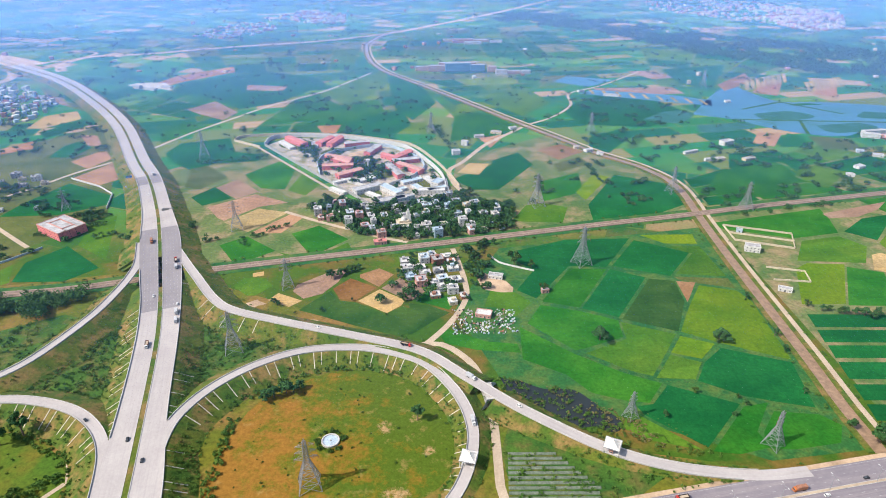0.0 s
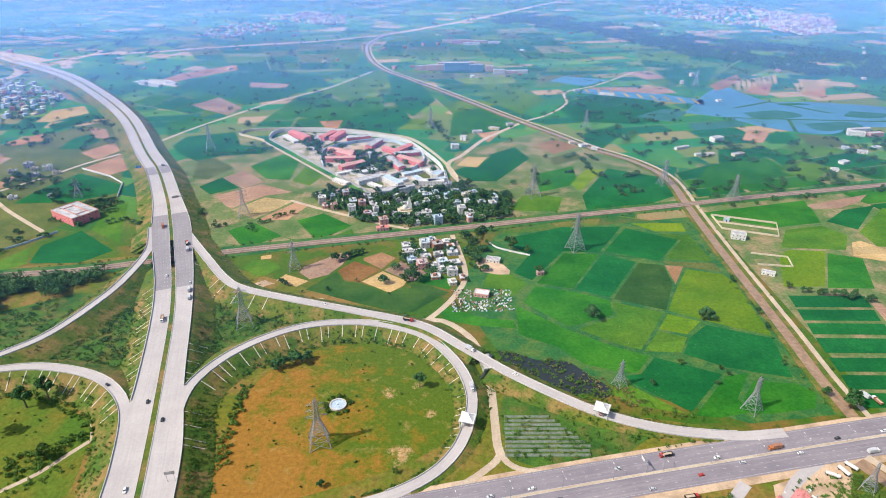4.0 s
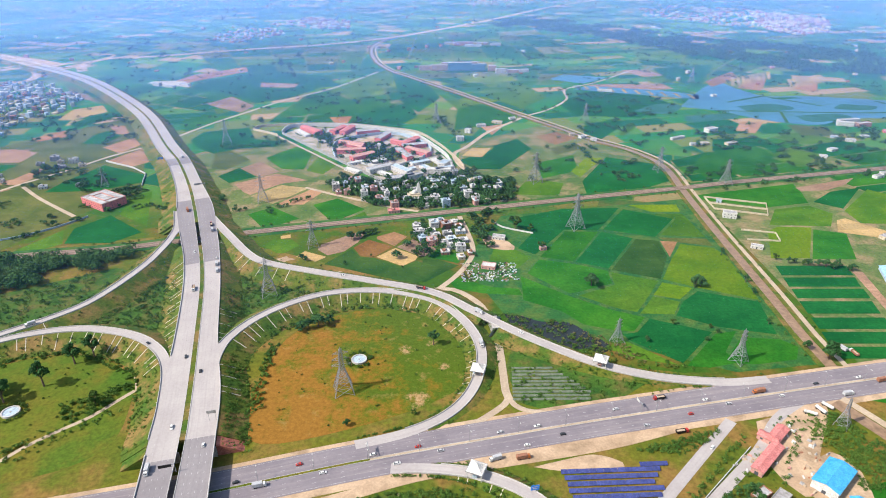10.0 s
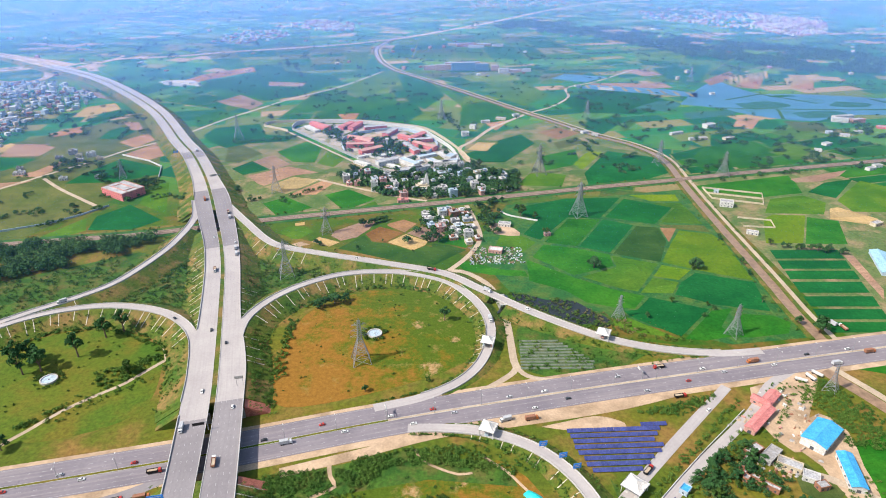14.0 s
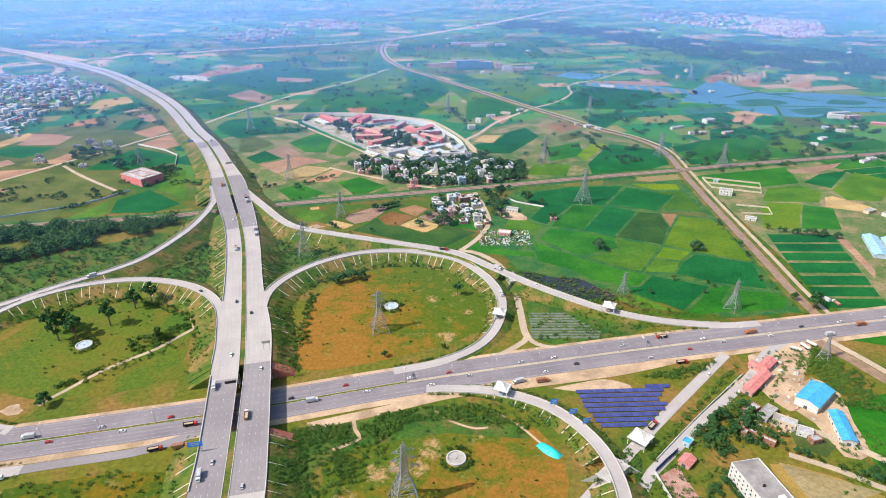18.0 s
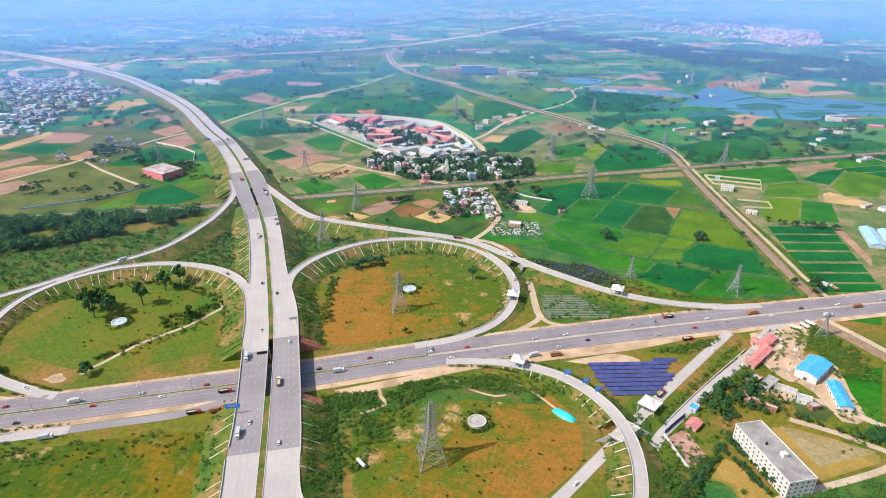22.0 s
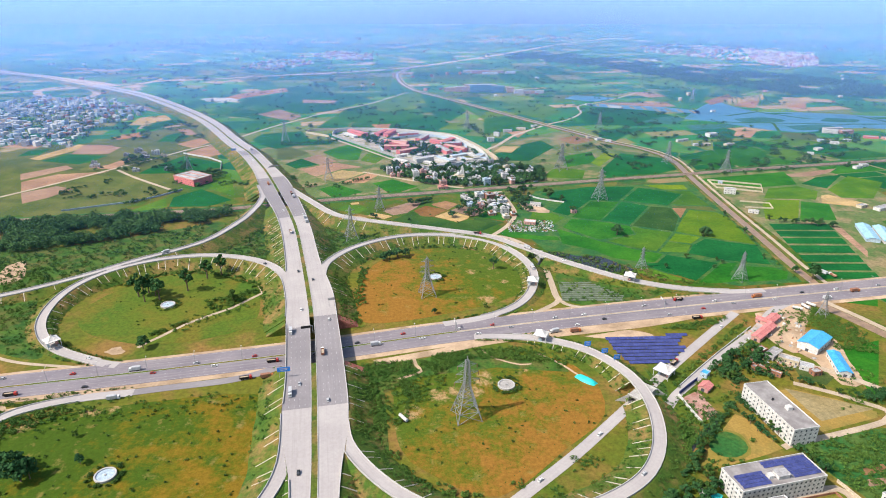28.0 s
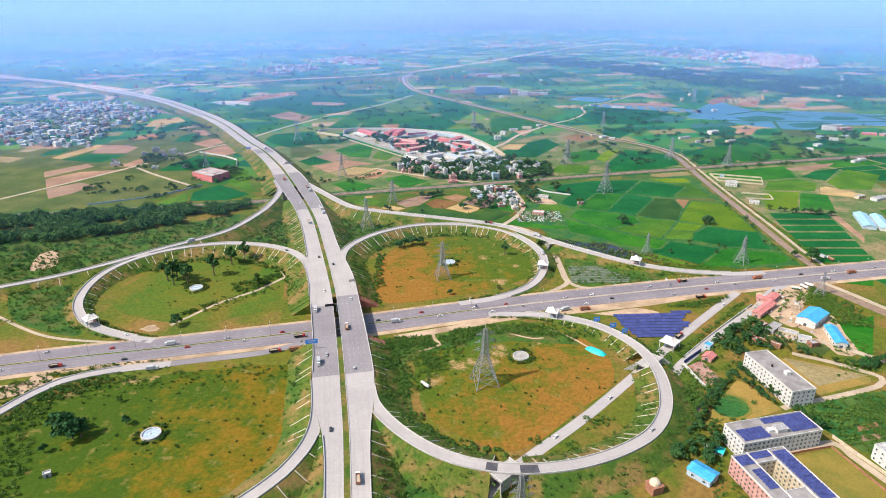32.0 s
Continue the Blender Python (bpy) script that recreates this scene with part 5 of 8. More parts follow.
def inside(pts, x, y):
    c, k = False, len(pts)
    for i in range(k):
        (x1, y1), (x2, y2) = pts[i], pts[(i + 1) % k]
        if (y1 > y) != (y2 > y) and x < (x2 - x1) * (y - y1) / (y2 - y1) + x1:
            c = not c
    return c


def strewn(pts, count, margin=3.0, tries=40):
    """Random places within an outline, clear of the roads."""
    a = np.array(pts)
    lo, hi, out = a.min(0), a.max(0), []
    for _ in range(count * tries):
        if len(out) >= count:
            break
        x, y = RNG.uniform(lo[0], hi[0]), RNG.uniform(lo[1], hi[1])
        if inside(pts, x, y) and clear(x, y, margin):
            out.append((x, y))
    return out


def thicket(name, label, places, low, high, material, per=40, category="bushes", z=0.0, leaf=0.32):
    """Uncountable bushes or woodland: several clumps at every place."""
    cs, rs, sz = [], [], []
    for p in places:
        x, y = p[0], p[1]
        base = p[2] if len(p) > 2 else z
        h = RNG.uniform(low, high)
        for _ in range(3):
            w = h * RNG.uniform(0.35, 0.6)
            cs.append((x + RNG.uniform(-0.5, 0.5) * h, y + RNG.uniform(-0.5, 0.5) * h, base + h * RNG.uniform(0.3, 0.6)))
            rs.append((w, w * RNG.uniform(0.7, 1.2), h * RNG.uniform(0.3, 0.45)))
            sz.append(leaf * (0.35 + 0.22 * h))
    vs, fs = leaf_cloud(cs, rs, per, np.repeat(sz, per))
    return tagged(cloud_object(name, vs, fs, material), label, category, kind="stuff")


# the wood, the river belt and the far trees
WOOD = [(-690, 380), (-590, 366), (-509, 378), (-437, 412), (-356, 466), (-326, 520), (-424, 506), (-537, 466), (-640, 445)]
thicket("woodland", "dense dark green wood beside the railway", [p for p in strewn(WOOD, 780, 4) if math.sin(p[0] * 0.055 + p[1] * 0.03) + math.sin(p[1] * 0.09 - p[0] * 0.021) > -0.95], 5, 14, M_WOOD, 95, "wood", leaf=0.21)
BELT = [(176, 2491), (385, 2616), (648, 2296), (848, 1961), (1069, 1827), (1223, 1640), (1420, 1560), (1330, 1330), (1096, 1390), (869, 1444), (781, 1587), (665, 1718), (494, 2110), (207, 2322)]
thicket("river_belt", "long dark tree belt across the plain", [p for p in strewn(BELT, 3000, 0) if math.sin(p[0] * 0.022 + p[1] * 0.013) + math.sin(p[1] * 0.031 - p[0] * 0.012) > -1.0], 7, 14, M_LEAF, 14, "wood", leaf=0.5)
far = [(RNG.uniform(-2200, 2200), RNG.uniform(900, 3900)) for _ in range(4600)] + [(RNG.uniform(-4500, 4500), RNG.uniform(3600, 7500)) for _ in range(1200)]
thicket("far_trees", "scattered dark trees over the far plain", [p for p in far if clear(*p, 6) and not inside(LAKE, *p)], 4, 9, M_LEAF, 9, "trees", leaf=0.5)
rows = []
for k in range(230):
    x, y, a = RNG.uniform(-1500, 1500), RNG.uniform(850, 3200), RNG.choice((0.25, 1.8, -0.4))
    rows += [(x + math.cos(a) * 9 * i + RNG.uniform(-3, 3), y + math.sin(a) * 9 * i + RNG.uniform(-3, 3)) for i in range(RNG.integers(3, 14))]
thicket("hedgerow", "dark tree rows along far field edges", [p for p in rows if clear(*p, 6) and not inside(LAKE, *p)], 4, 9, M_LEAF, 11, "trees", leaf=0.5)


# slopes of the embankments
def on_bank(key, side, s0, s1, count, lo=0.1, hi=1.15):
    r, n, wl, wr = ROADS[key]
    s = np.concatenate([[0], np.cumsum(np.hypot(*np.diff(r[:, :2], axis=0).T))])
    out = []
    for _ in range(count):
        p, d, _t = at_s(RNG.uniform(s0, min(s1, s[-1] - 1)), r, n, s)
        i = int(np.argmin(np.hypot(r[:, 0] - p[0], r[:, 1] - p[1])))
        w, f, z = (wl if side > 0 else wr)[i], RNG.uniform(lo, hi), p[2]
        q = p[:2] + np.array(d) * side * (w + 1.5 + 1.7 * z * f)
        if 143 < q[1] < 208 and key == "ex" or 500 < q[1] < 556 and key == "ex":
            continue
        if not clear(q[0], q[1], 0.6):
            continue
        out.append((q[0], q[1], max(0, z * (1 - f) - 0.25)))
    return out


slope = on_bank("ex", -1, 60, 560, 1500) + on_bank("ex", 1, 60, 620, 420) + on_bank("ex", -1, 560, 1500, 260) + on_bank("ex", 1, 620, 1500, 200)
for key, side, cnt in (("ne", -1, 150), ("ne", 1, 50), ("n", 1, 90), ("n", -1, 140), ("nw", 1, 160), ("nw", -1, 90), ("w", 1, 110), ("w", -1, 130), ("se", 1, 190), ("se", -1, 170), ("sw", 1, 60), ("sw", -1, 60)):
    slope += on_bank(key, side, 20, 900, int(cnt * 2.2))
thicket("slope_bushes", "low green scrub on the road embankments", slope, 0.6, 2.2, M_BUSH, 14)
lush = strewn([(-330, 470), (-250, 500), (-235, 400), (-215, 330), (-300, 352), (-400, 330), (-345, 400)], 190, 2) + strewn([(-640, 372), (-509, 372), (-437, 405), (-356, 460), (-350, 420), (-400, 360), (-480, 300), (-600, 270)], 260, 2)
thicket("lush_bushes", "lush green bushes between the slip roads and the wood", lush, 1.5, 4.0, M_WOOD, 40, leaf=0.24)
scrub = []
for pts, cnt in (([(-330, 470), (-250, 500), (-235, 400), (-215, 330), (-300, 352), (-400, 330), (-345, 400)], 320), ([(-245, 500), (-190, 450), (-60, 405), (-170, 395), (-215, 330), (-240, 400)], 220),
                 ([(-640, 372), (-560, 360), (-440, 330), (-420, 200), (-600, 120), (-680, 200)], 620), ([(-640, 380), (-509, 378), (-437, 405), (-356, 455), (-345, 400), (-440, 300), (-600, 240)], 1000), ([(-90, 158), (-20, 172), (60, 150), (30, 172), (0, 182), (-60, 174)], 110), ([(-120, 150), (-60, 160), (-80, 110), (-118, 60)], 130),
                 ([(80, 60), (140, 120), (200, 180), (240, 240), (228, 245), (180, 195), (90, 110), (70, 30)], 200),
                 ([(36, 300), (120, 292), (200, 272), (150, 266), (46, 252)], 120), ([(40, 380), (130, 322), (200, 290), (120, 300), (50, 345)], 160), ([(20, 260), (40, 330), (30, 350), (22, 300)], 40),
                 ([(-385, 95), (-200, 125), (-200, 105), (-360, 70)], 120), ([(-240, 250), (-262, 262), (-310, 205), (-290, 200)], 70), ([(120, -20), (60, -30), (70, 30), (100, 60), (92, 20)], 110),
                 ([(200, 100), (260, 110), (250, 150), (226, 150)], 60), ([(160, 60), (260, 90), (330, 30), (180, -30)], 260), ([(240, 235), (270, 240), (290, 195), (250, 200)], 70)):
    scrub += strewn(pts, cnt, 1.5)
scrub += strewn([(-400, 92), (-330, -13), (-318, -13), (-346, 46), (-352, 78), (-330, 112), (-300, 118), (-300, 126), (-360, 120)], 330, 1.2)
scrub += [(16 + RNG.normal(0, 5), 51 + RNG.normal(0, 3)) for _ in range(26)] + [(-6 + RNG.normal(0, 2.5), 30 + RNG.normal(0, 2)) for _ in range(9)] + [(-27 + RNG.normal(0, 3), 32 + RNG.normal(0, 2)) for _ in range(9)]
scrub2 = []
for pts, cnt in (([(-330, 470), (-250, 500), (-235, 400), (-215, 330), (-300, 352), (-400, 330), (-345, 400)], 420), ([(-245, 500), (-190, 450), (-60, 405), (-170, 395), (-215, 330), (-240, 400)], 300), ([(-120, 150), (-60, 166), (-84, 120), (-112, 60), (-135, 100)], 220),
                 ([(-90, 160), (-20, 174), (20, 160), (-30, 164)], 120), ([(75, 30), (110, 100), (92, 110), (78, 80), (60, 20)], 160), ([(160, 60), (260, 90), (330, 30), (180, -30)], 260), ([(225, 235), (262, 248), (285, 205), (262, 180), (240, 205)], 160)):
    scrub2 += strewn(pts, cnt, 1.5)
for pts, cnt in (([(-138, 152), (-126, 157), (-95, 161), (-96, 146), (-119, 141), (-137, 144)], 210), ([(-87, 161), (-75, 169), (-55, 173), (-49, 163), (-63, 152), (-77, 146)], 170), ([(-114, 136), (-102, 132), (-88, 126), (-87, 110), (-96, 111), (-101, 126)], 80),
                 ([(-52, 175), (-40, 178), (-36, 165), (-3, 160), (20, 150), (24, 160), (-10, 178)], 190), ([(114, 210), (178, 229), (171, 222), (144, 206)], 150), ([(-125, 145), (-116, 119), (-106, 76), (-122, 80)], 150)):
    scrub2 += strewn(pts, cnt, 0.8)
scrub2 += strewn([(-370, 84), (-356, 96), (-333, 107), (-306, 101), (-323, 93), (-345, 79), (-355, 53), (-372, 55)], 260, 1)
scrub2 += [(x + RNG.normal(0, 0.8), y + RNG.normal(0, 0.8)) for x, y in ((92, 51), (99, 47), (103, 53), (109, 51), (125, 69), (93, 45), (87, 45)) for _ in range(4)]
for pts, cnt in (([(81, 150), (90, 128), (84, 92), (95, 85), (75, 49), (62, 28), (40, 8), (20, 0), (39, 26), (62, 55), (77, 85), (83, 117)], 210), ([(-130, 48), (-111, 18), (-84, 4), (-59, -2), (-57, -60), (-100, -80), (-126, -60)], 240),
                 ([(-35, -2), (14, 8), (20, -30), (-38, -60)], 120), ([(-516, 279), (-508, 320), (-479, 338), (-452, 279), (-414, 209), (-382, 166), (-416, 171), (-463, 200)], 300)):
    scrub2 += strewn(pts, cnt, 1.0)
hedge, _ = spline([(96, 128), (121, 155), (145, 178), (190, 222)], 2.2)
scrub2 += [(x + RNG.uniform(-2.2, 2.2), y + RNG.uniform(-2.2, 2.2)) for x, y in hedge[:, :2] for _ in range(2)]
scrub2 += strewn([(154, 66), (223, 83), (240, 70), (215, 30), (175, 20), (165, 28), (157, 45)], 520, 1) + strewn([(236, 230), (264, 246), (277, 181), (271, 171), (240, 175), (247, 194)], 330, 1)
thicket("scrub", "rough green bushes on waste ground", scrub + scrub2, 0.8, 3.0, M_BUSH, 17)
tufts = []
for pts, cnt in (([(-152, 289), (-142, 222), (-76, 232), (-3, 270), (8, 316), (-35, 385), (-137, 349)], 60), ([(-108, 140), (-98, 65), (-40, 26), (5, 40), (46, 92), (3, 172)], 70),
                 ([(-190, 120), (-180, 20), (-230, -60), (-330, -60), (-380, 20), (-350, 85)], 120), ([(-245, 290), (-300, 185), (-390, 250), (-300, 318)], 40)):
    tufts += strewn(pts, cnt, 2)
furrows = []
for k in range(15):
    for j in range(26):
        x, y = -104 + 7.6 * k + 4.2 * j * 0.72 - 40, 20 + 4.2 * j * 0.69 + 40 - 2 * k
        if inside([(-104, 140), (-94, 66), (-40, 30), (0, 44), (40, 92), (3, 165)], x, y) and RNG.random() < 0.6:
            furrows.append((x + RNG.uniform(-0.6, 0.6), y + RNG.uniform(-0.6, 0.6)))
thicket("furrow_weeds", "weeds along faint furrows in the meadow", furrows, 0.2, 0.55, M_LEAF2, 12)
reeds = [p for p in strewn([(40, 376), (75, 366), (100, 362), (128, 326), (112, 308), (76, 326), (46, 346)], 420, 1.5) if math.sin(p[0] * 0.21 + p[1] * 0.13) + math.sin(p[1] * 0.26 - p[0] * 0.1) > -0.35]
thicket("swamp_reeds", "green reeds standing in the swamp", reeds[::2], 0.6, 2.4, M_BUSH, 20, "reeds")
thicket("dry_reeds", "straw-coloured reeds at the rim of the swamp", reeds[1::3] + strewn([(104, 352), (140, 326), (150, 300), (128, 310), (110, 330)], 130, 1.5), 0.5, 1.8, M_REED, 16, "reeds")
waste = strewn([(-640, 372), (-440, 330), (-430, 240), (-600, 160)], 70, 3) + strewn([(-560, 180), (-470, 200), (-450, 160), (-540, 130)], 40, 3)
thicket("waste_trees", "clumps of taller green bushes on waste ground", waste, 2.5, 5.5, M_WOOD, 40, "trees")
thicket("meadow_tufts", "small dark tufts dotted over the meadows", tufts, 0.5, 1.7, M_LEAF2, 22)
path_nw, _ = spline([(-314, 180), (-311, 186), (-303, 197), (-290, 217), (-272, 235), (-260, 246), (-250, 261), (-241, 274)], 2)
toe = strewn([(-287, 258), (-274, 264), (-249, 284), (-242, 274), (-253, 251), (-261, 236), (-277, 242)], 130, 1) + strewn([(-313, 199), (-306, 205), (-292, 222), (-290, 216), (-303, 200)], 40, 1)
for pts in ([(-160, 340), (-140, 362), (-110, 380), (-71, 389), (-33, 380)], [(-150, 330), (-150, 290), (-146, 250)], [(-250, 292), (-300, 318), (-345, 316), (-380, 290)], [(-268, 318), (-251, 302), (-237, 274), (-219, 233), (-210, 205)],
            [(-105, 60), (-90, 36), (-50, 22)]):
    r, _ = spline([(x, y) for x, y in pts], 3)
    toe += [(x + RNG.uniform(-4, 4), y + RNG.uniform(-4, 4)) for x, y in r[:, :2] for _ in range(2)]
toe = [p for p in toe if np.hypot(path_nw[:, 0] - p[0], path_nw[:, 1] - p[1]).min() > 3.6]
thicket("toe_hedge", "dense bushes along the foot of the banks", toe, 1.2, 3.4, M_BUSH, 40)
line = []
for pts, step in ((RAILWAY[3:13], 9), (CANAL[:8], 12)):
    r, n = spline(pts, step)
    for p, d in zip(r, n):
        for side in (1, -1):
            if RNG.random() < 0.6:
                line.append((p[0] + d[0] * side * RNG.uniform(12, 16), p[1] + d[1] * side * RNG.uniform(12, 16)))
thicket("line_bushes", "bushes along the railway and the canal", [p for p in line if clear(*p, 1)], 1, 3.5, M_BUSH, 30)

bund = []
for pts in ([(145, 381), (172, 369), (197, 366), (219, 347)], [(178, 301), (196, 320), (219, 344)], [(139, 342), (158, 323), (177, 301)], [(192, 367), (210, 396), (230, 416)], [(156, 452), (202, 525)], [(91, 485), (128, 546)], [(202, 433), (226, 477)], [(237, 338), (273, 334)], [(67, 449), (109, 406), (145, 380)], [(227, 528), (264, 575)]):
    r, _ = spline(pts, 2.6)
    bund += [(x + RNG.uniform(-0.7, 0.7), y + RNG.uniform(-0.7, 0.7)) for x, y in r[:, :2] if RNG.random() < 0.62]
thicket("bund_weeds", "dark weeds and small bushes along the bunds", bund, 0.25, 0.95, M_BUSH, 16)

# single trees
H_TREES = [(-37, 485, 1.3), (-157, 481, 0.7), (-153, 478, 0.7), (-112, 528, 1.1), (-104, 532, 1.0), (-100, 537, 0.9), (-97, 539, 0.9), (-94, 541, 1.0), (-90, 543, 0.9), (-87, 546, 0.8), (-112, 469, 0.6), (-86, 486, 0.4), (-52, 462, 0.5), (-135, 465, 0.5)]
for x, y, s, k in ((-353, 268, 1.3, 2), (-343, 258, 1.2, 2), (-331, 262, 1.3, 2), (-347, 276, 1.2, 2), (-312, 280, 1.3, 2), (-303, 307, 1.3, 2), (-292, 316, 1.2, 2), (-338, 270, 1.2, 2), (-309, 179, 1.0, 1), (-262, 258, 0.8, 3),
                   (-127, 353, 0.9, 1), (-119, 358, 1.0, 0), (-110, 362, 0.8, 1), (-133, 350, 0.7, 0), (-19, 329, 0.9, 2), (-32, 246, 0.5, 4), (-78, 235, 0.5, 1), (-324, 44, 1.2, 0), (-316, 36, 1.2, 0), (-312, 38, 1.0, 1), (-327, 24, 0.5, 1),
                   (-305, 74, 0.5, 4), (-289, 50, 0.6, 1), (-139, 62, 0.5, 4), (132, 423, 1.1, 0), (133, 425, 0.9, 1), (232, 421, 1.0, 1), (236, 420, 0.9, 0), (96, 503, 0.7, 3), (73, 553, 1.2, 3),
                   (294, 305, 1.3, 1), (-30, 487, 1.1, 2), (-25, 485, 0.9, 1)):
    plant(x, y, s * 1.5, k)
for x, y, q in H_TREES + [(230, 419, 0.90), (188, 356, 0.60), (158, 331, 0.70), (218, 350, 0.60), (221, 343, 0.60), (208, 332, 0.50), (270, 355, 0.60), (90, 547, 1.00), (283, 485, 0.80), (282, 427, 0.80), (281, 407, 0.70), (284, 319, 1.00)]:
    plant(x, y, q)
for k in range(11):
    plant(336 + 6.5 * k + RNG.uniform(-2, 2), 470 - 2.0 * k + RNG.uniform(-4, 4), RNG.uniform(0.7, 1.1), group="trees by the canal farm")
STREET, HOUSES = [(22, 480), (24, 600), (60, 606), (48, 560), (40, 500)], [(-60, 470), (-40, 575), (15, 585), (12, 500)]
COLONY = [(-175, 700), (-95, 625), (40, 600), (80, 640), (88, 700), (30, 742), (-40, 708), (-95, 700), (-140, 730)]
YARD = [(-260, 940), (-160, 960), (-60, 930), (0, 800), (-20, 730), (-160, 800)]
for pts, cnt, lo, hi, grp in ((STREET, 30, 0.6, 0.95, "trees by the village street"), (HOUSES, 16, 0.5, 0.9, "trees among the village houses"), (COLONY, 60, 0.9, 1.6, "trees of the colony"),
                              ([(-140, 850), (-70, 850), (-60, 800), (-110, 780)], 18, 0.6, 1.0, "trees inside the walled compound"), ([(133, 150), (153, 167), (150, 150), (136, 128), (125, 116)], 15, 0.6, 0.95, "trees round the school"),
                              ([(155, 170), (176, 178), (184, 160), (180, 146), (164, 140), (152, 143)], 20, 0.6, 0.95, "trees round the school"), ([(70, 38), (84, 32), (76, 14), (70, 12), (57, 14), (52, 16)], 18, 0.6, 1.0, "trees round the school")):
    for x, y in strewn(pts, cnt, 2.5):
        plant(x, y, RNG.uniform(lo, hi), group=grp)
more = strewn(COLONY, 470, 2.5) + strewn(STREET, 10, 2.5) + strewn(YARD, 40, 2) + strewn([(-140, 870), (-100, 880), (-66, 830), (-90, 790), (-130, 800)], 46, 2) + strewn([(-225, 925), (-200, 930), (-190, 890), (-205, 880)], 14, 2) + strewn(HOUSES, 12, 2)
thicket("colony_trees", "dark trees filling the gaps between houses", more, 5, 10, M_LEAF, 46, "trees", leaf=0.36)
more = []
for pts, cnt in (([(-470, 680), (-400, 690), (-420, 610), (-480, 620)], 40), ([(300, 640), (640, 730), (620, 790), (330, 740)], 60), ([(60, 680), (280, 700), (260, 830), (90, 900)], 40), ([(-600, 780), (-460, 720), (-480, 660), (-640, 700)], 50),
                 ([(330, 780), (700, 820), (720, 960), (420, 920)], 90), ([(-700, 900), (-520, 900), (-600, 1080), (-760, 1060)], 36), ([(-420, 620), (-220, 600), (-200, 640), (-300, 640)], 16), ([(-330, 980), (0, 1000), (-120, 1400), (-400, 1200)], 60),
                 ([(200, 1000), (320, 820), (520, 900), (420, 1200), (260, 1250)], 70), ([(-640, 560), (-500, 520), (-440, 590), (-560, 640)], 26)):
    for x, y in strewn(pts, cnt // 2 + 4, 2.5):
        a = RNG.choice((0.25, 1.8, 0.6))
        more += [(x + math.cos(a) * 7 * i + RNG.uniform(-2, 2), y + math.sin(a) * 7 * i + RNG.uniform(-2, 2)) for i in range(RNG.integers(1, 5))]
more = [p for p in more if clear(*p, 2.5) and not inside(LAKE, *p)]
grove = strewn([(128, 152), (140, 160), (152, 168), (180, 182), (192, 150), (178, 138), (160, 140), (150, 132), (138, 126)], 90, 1.5) + strewn([(224, 116), (236, 124), (240, 116), (230, 110)], 12, 1) + strewn([(140, 118), (146, 98), (152, 74), (147, 74), (141, 98), (134, 114)], 40, 1) + strewn([(84, 62), (100, 81), (111, 97), (129, 109), (132, 104), (116, 92), (104, 78), (88, 58)], 24, 0.5)
thicket("yard_trees", "green trees round the school and the yards", grove, 2.5, 5.5, M_LEAF, 46, "trees", leaf=0.24)
thicket("field_trees", "single dark trees among the fields", more, 3, 7.5, M_LEAF, 40, "trees", leaf=0.36)
for a, b, cnt, grp in (((121, 97), (69, 38), 24, "trees along the drain"), ((134, 112), (146, 67), 11, "trees beside the school"), ((128, 101), (138, 66), 9, "trees beside the school"), ((229, 110), (240, 118), 6, "trees by the field"), ((184, 135), (228, 108), 9, "trees behind the school"), ((150, 60), (158, 36), 5, "trees behind the school")):
    for k in range(cnt):
        f = (k + RNG.uniform(-0.3, 0.3)) / cnt
        plant(a[0] + (b[0] - a[0]) * f + RNG.uniform(-1.2, 1.2), a[1] + (b[1] - a[1]) * f + RNG.uniform(-1.2, 1.2), RNG.uniform(0.4, 0.75), group=grp)

# ---- buildings ----
def plaster(name, c, dirt=0.75):
    return surface(name, tuple(v * 0.9 for v in c), c, 0.3, 1.6, 0.85, tuple(v * dirt for v in c), 0.35, by_object=0.12)


P_WHITE, P_CREAM, P_PINK, P_BLUE = plaster("white_plaster", (0.74, 0.73, 0.70)), plaster("cream_plaster", (0.68, 0.58, 0.42)), plaster("pink_plaster", (0.66, 0.36, 0.31)), plaster("pale_blue_plaster", (0.50, 0.62, 0.72))
P_RED, P_BRICK, P_GREY = plaster("red_plaster", (0.80, 0.25, 0.25)), plaster("bare_brick", (0.40, 0.19, 0.12)), plaster("grey_render", (0.45, 0.44, 0.43))
M_ROOFGREY, M_ROOFRED = surface("grey_flat_roof", (0.42, 0.42, 0.43), (0.56, 0.56, 0.57), 0.2, 1.0, 0.9, (0.34, 0.32, 0.31), 0.15, by_object=0.2), surface("red_sheet_roof", (0.58, 0.19, 0.175), (0.67, 0.26, 0.24), 0.3, 1.2, 0.7, by_object=0.1)
M_ROOFDARK = surface("worn_grey_roof", (0.27, 0.25, 0.245), (0.34, 0.32, 0.31), 0.15, 0.8, 0.9, (0.22, 0.20, 0.195), 0.1, grain=0.4)
M_ROOFBLUE = surface("blue_sheet_roof", (0.05, 0.36, 0.72), (0.09, 0.46, 0.82), 0.2, 1.0, 0.45, by_object=0.1)
M_CYAN = surface("turquoise_tarpaulin", (0.02, 0.55, 0.52), (0.04, 0.66, 0.62), 0.4, 1.5, 0.5)
M_SIGNBLUE = surface("blue_sign_face", (0.03, 0.22, 0.72), (0.04, 0.27, 0.80), 0.5, 2, 0.5)
M_BLACK = surface("black_plastic", (0.015, 0.015, 0.017), (0.025, 0.025, 0.027), 1, 4, 0.5)
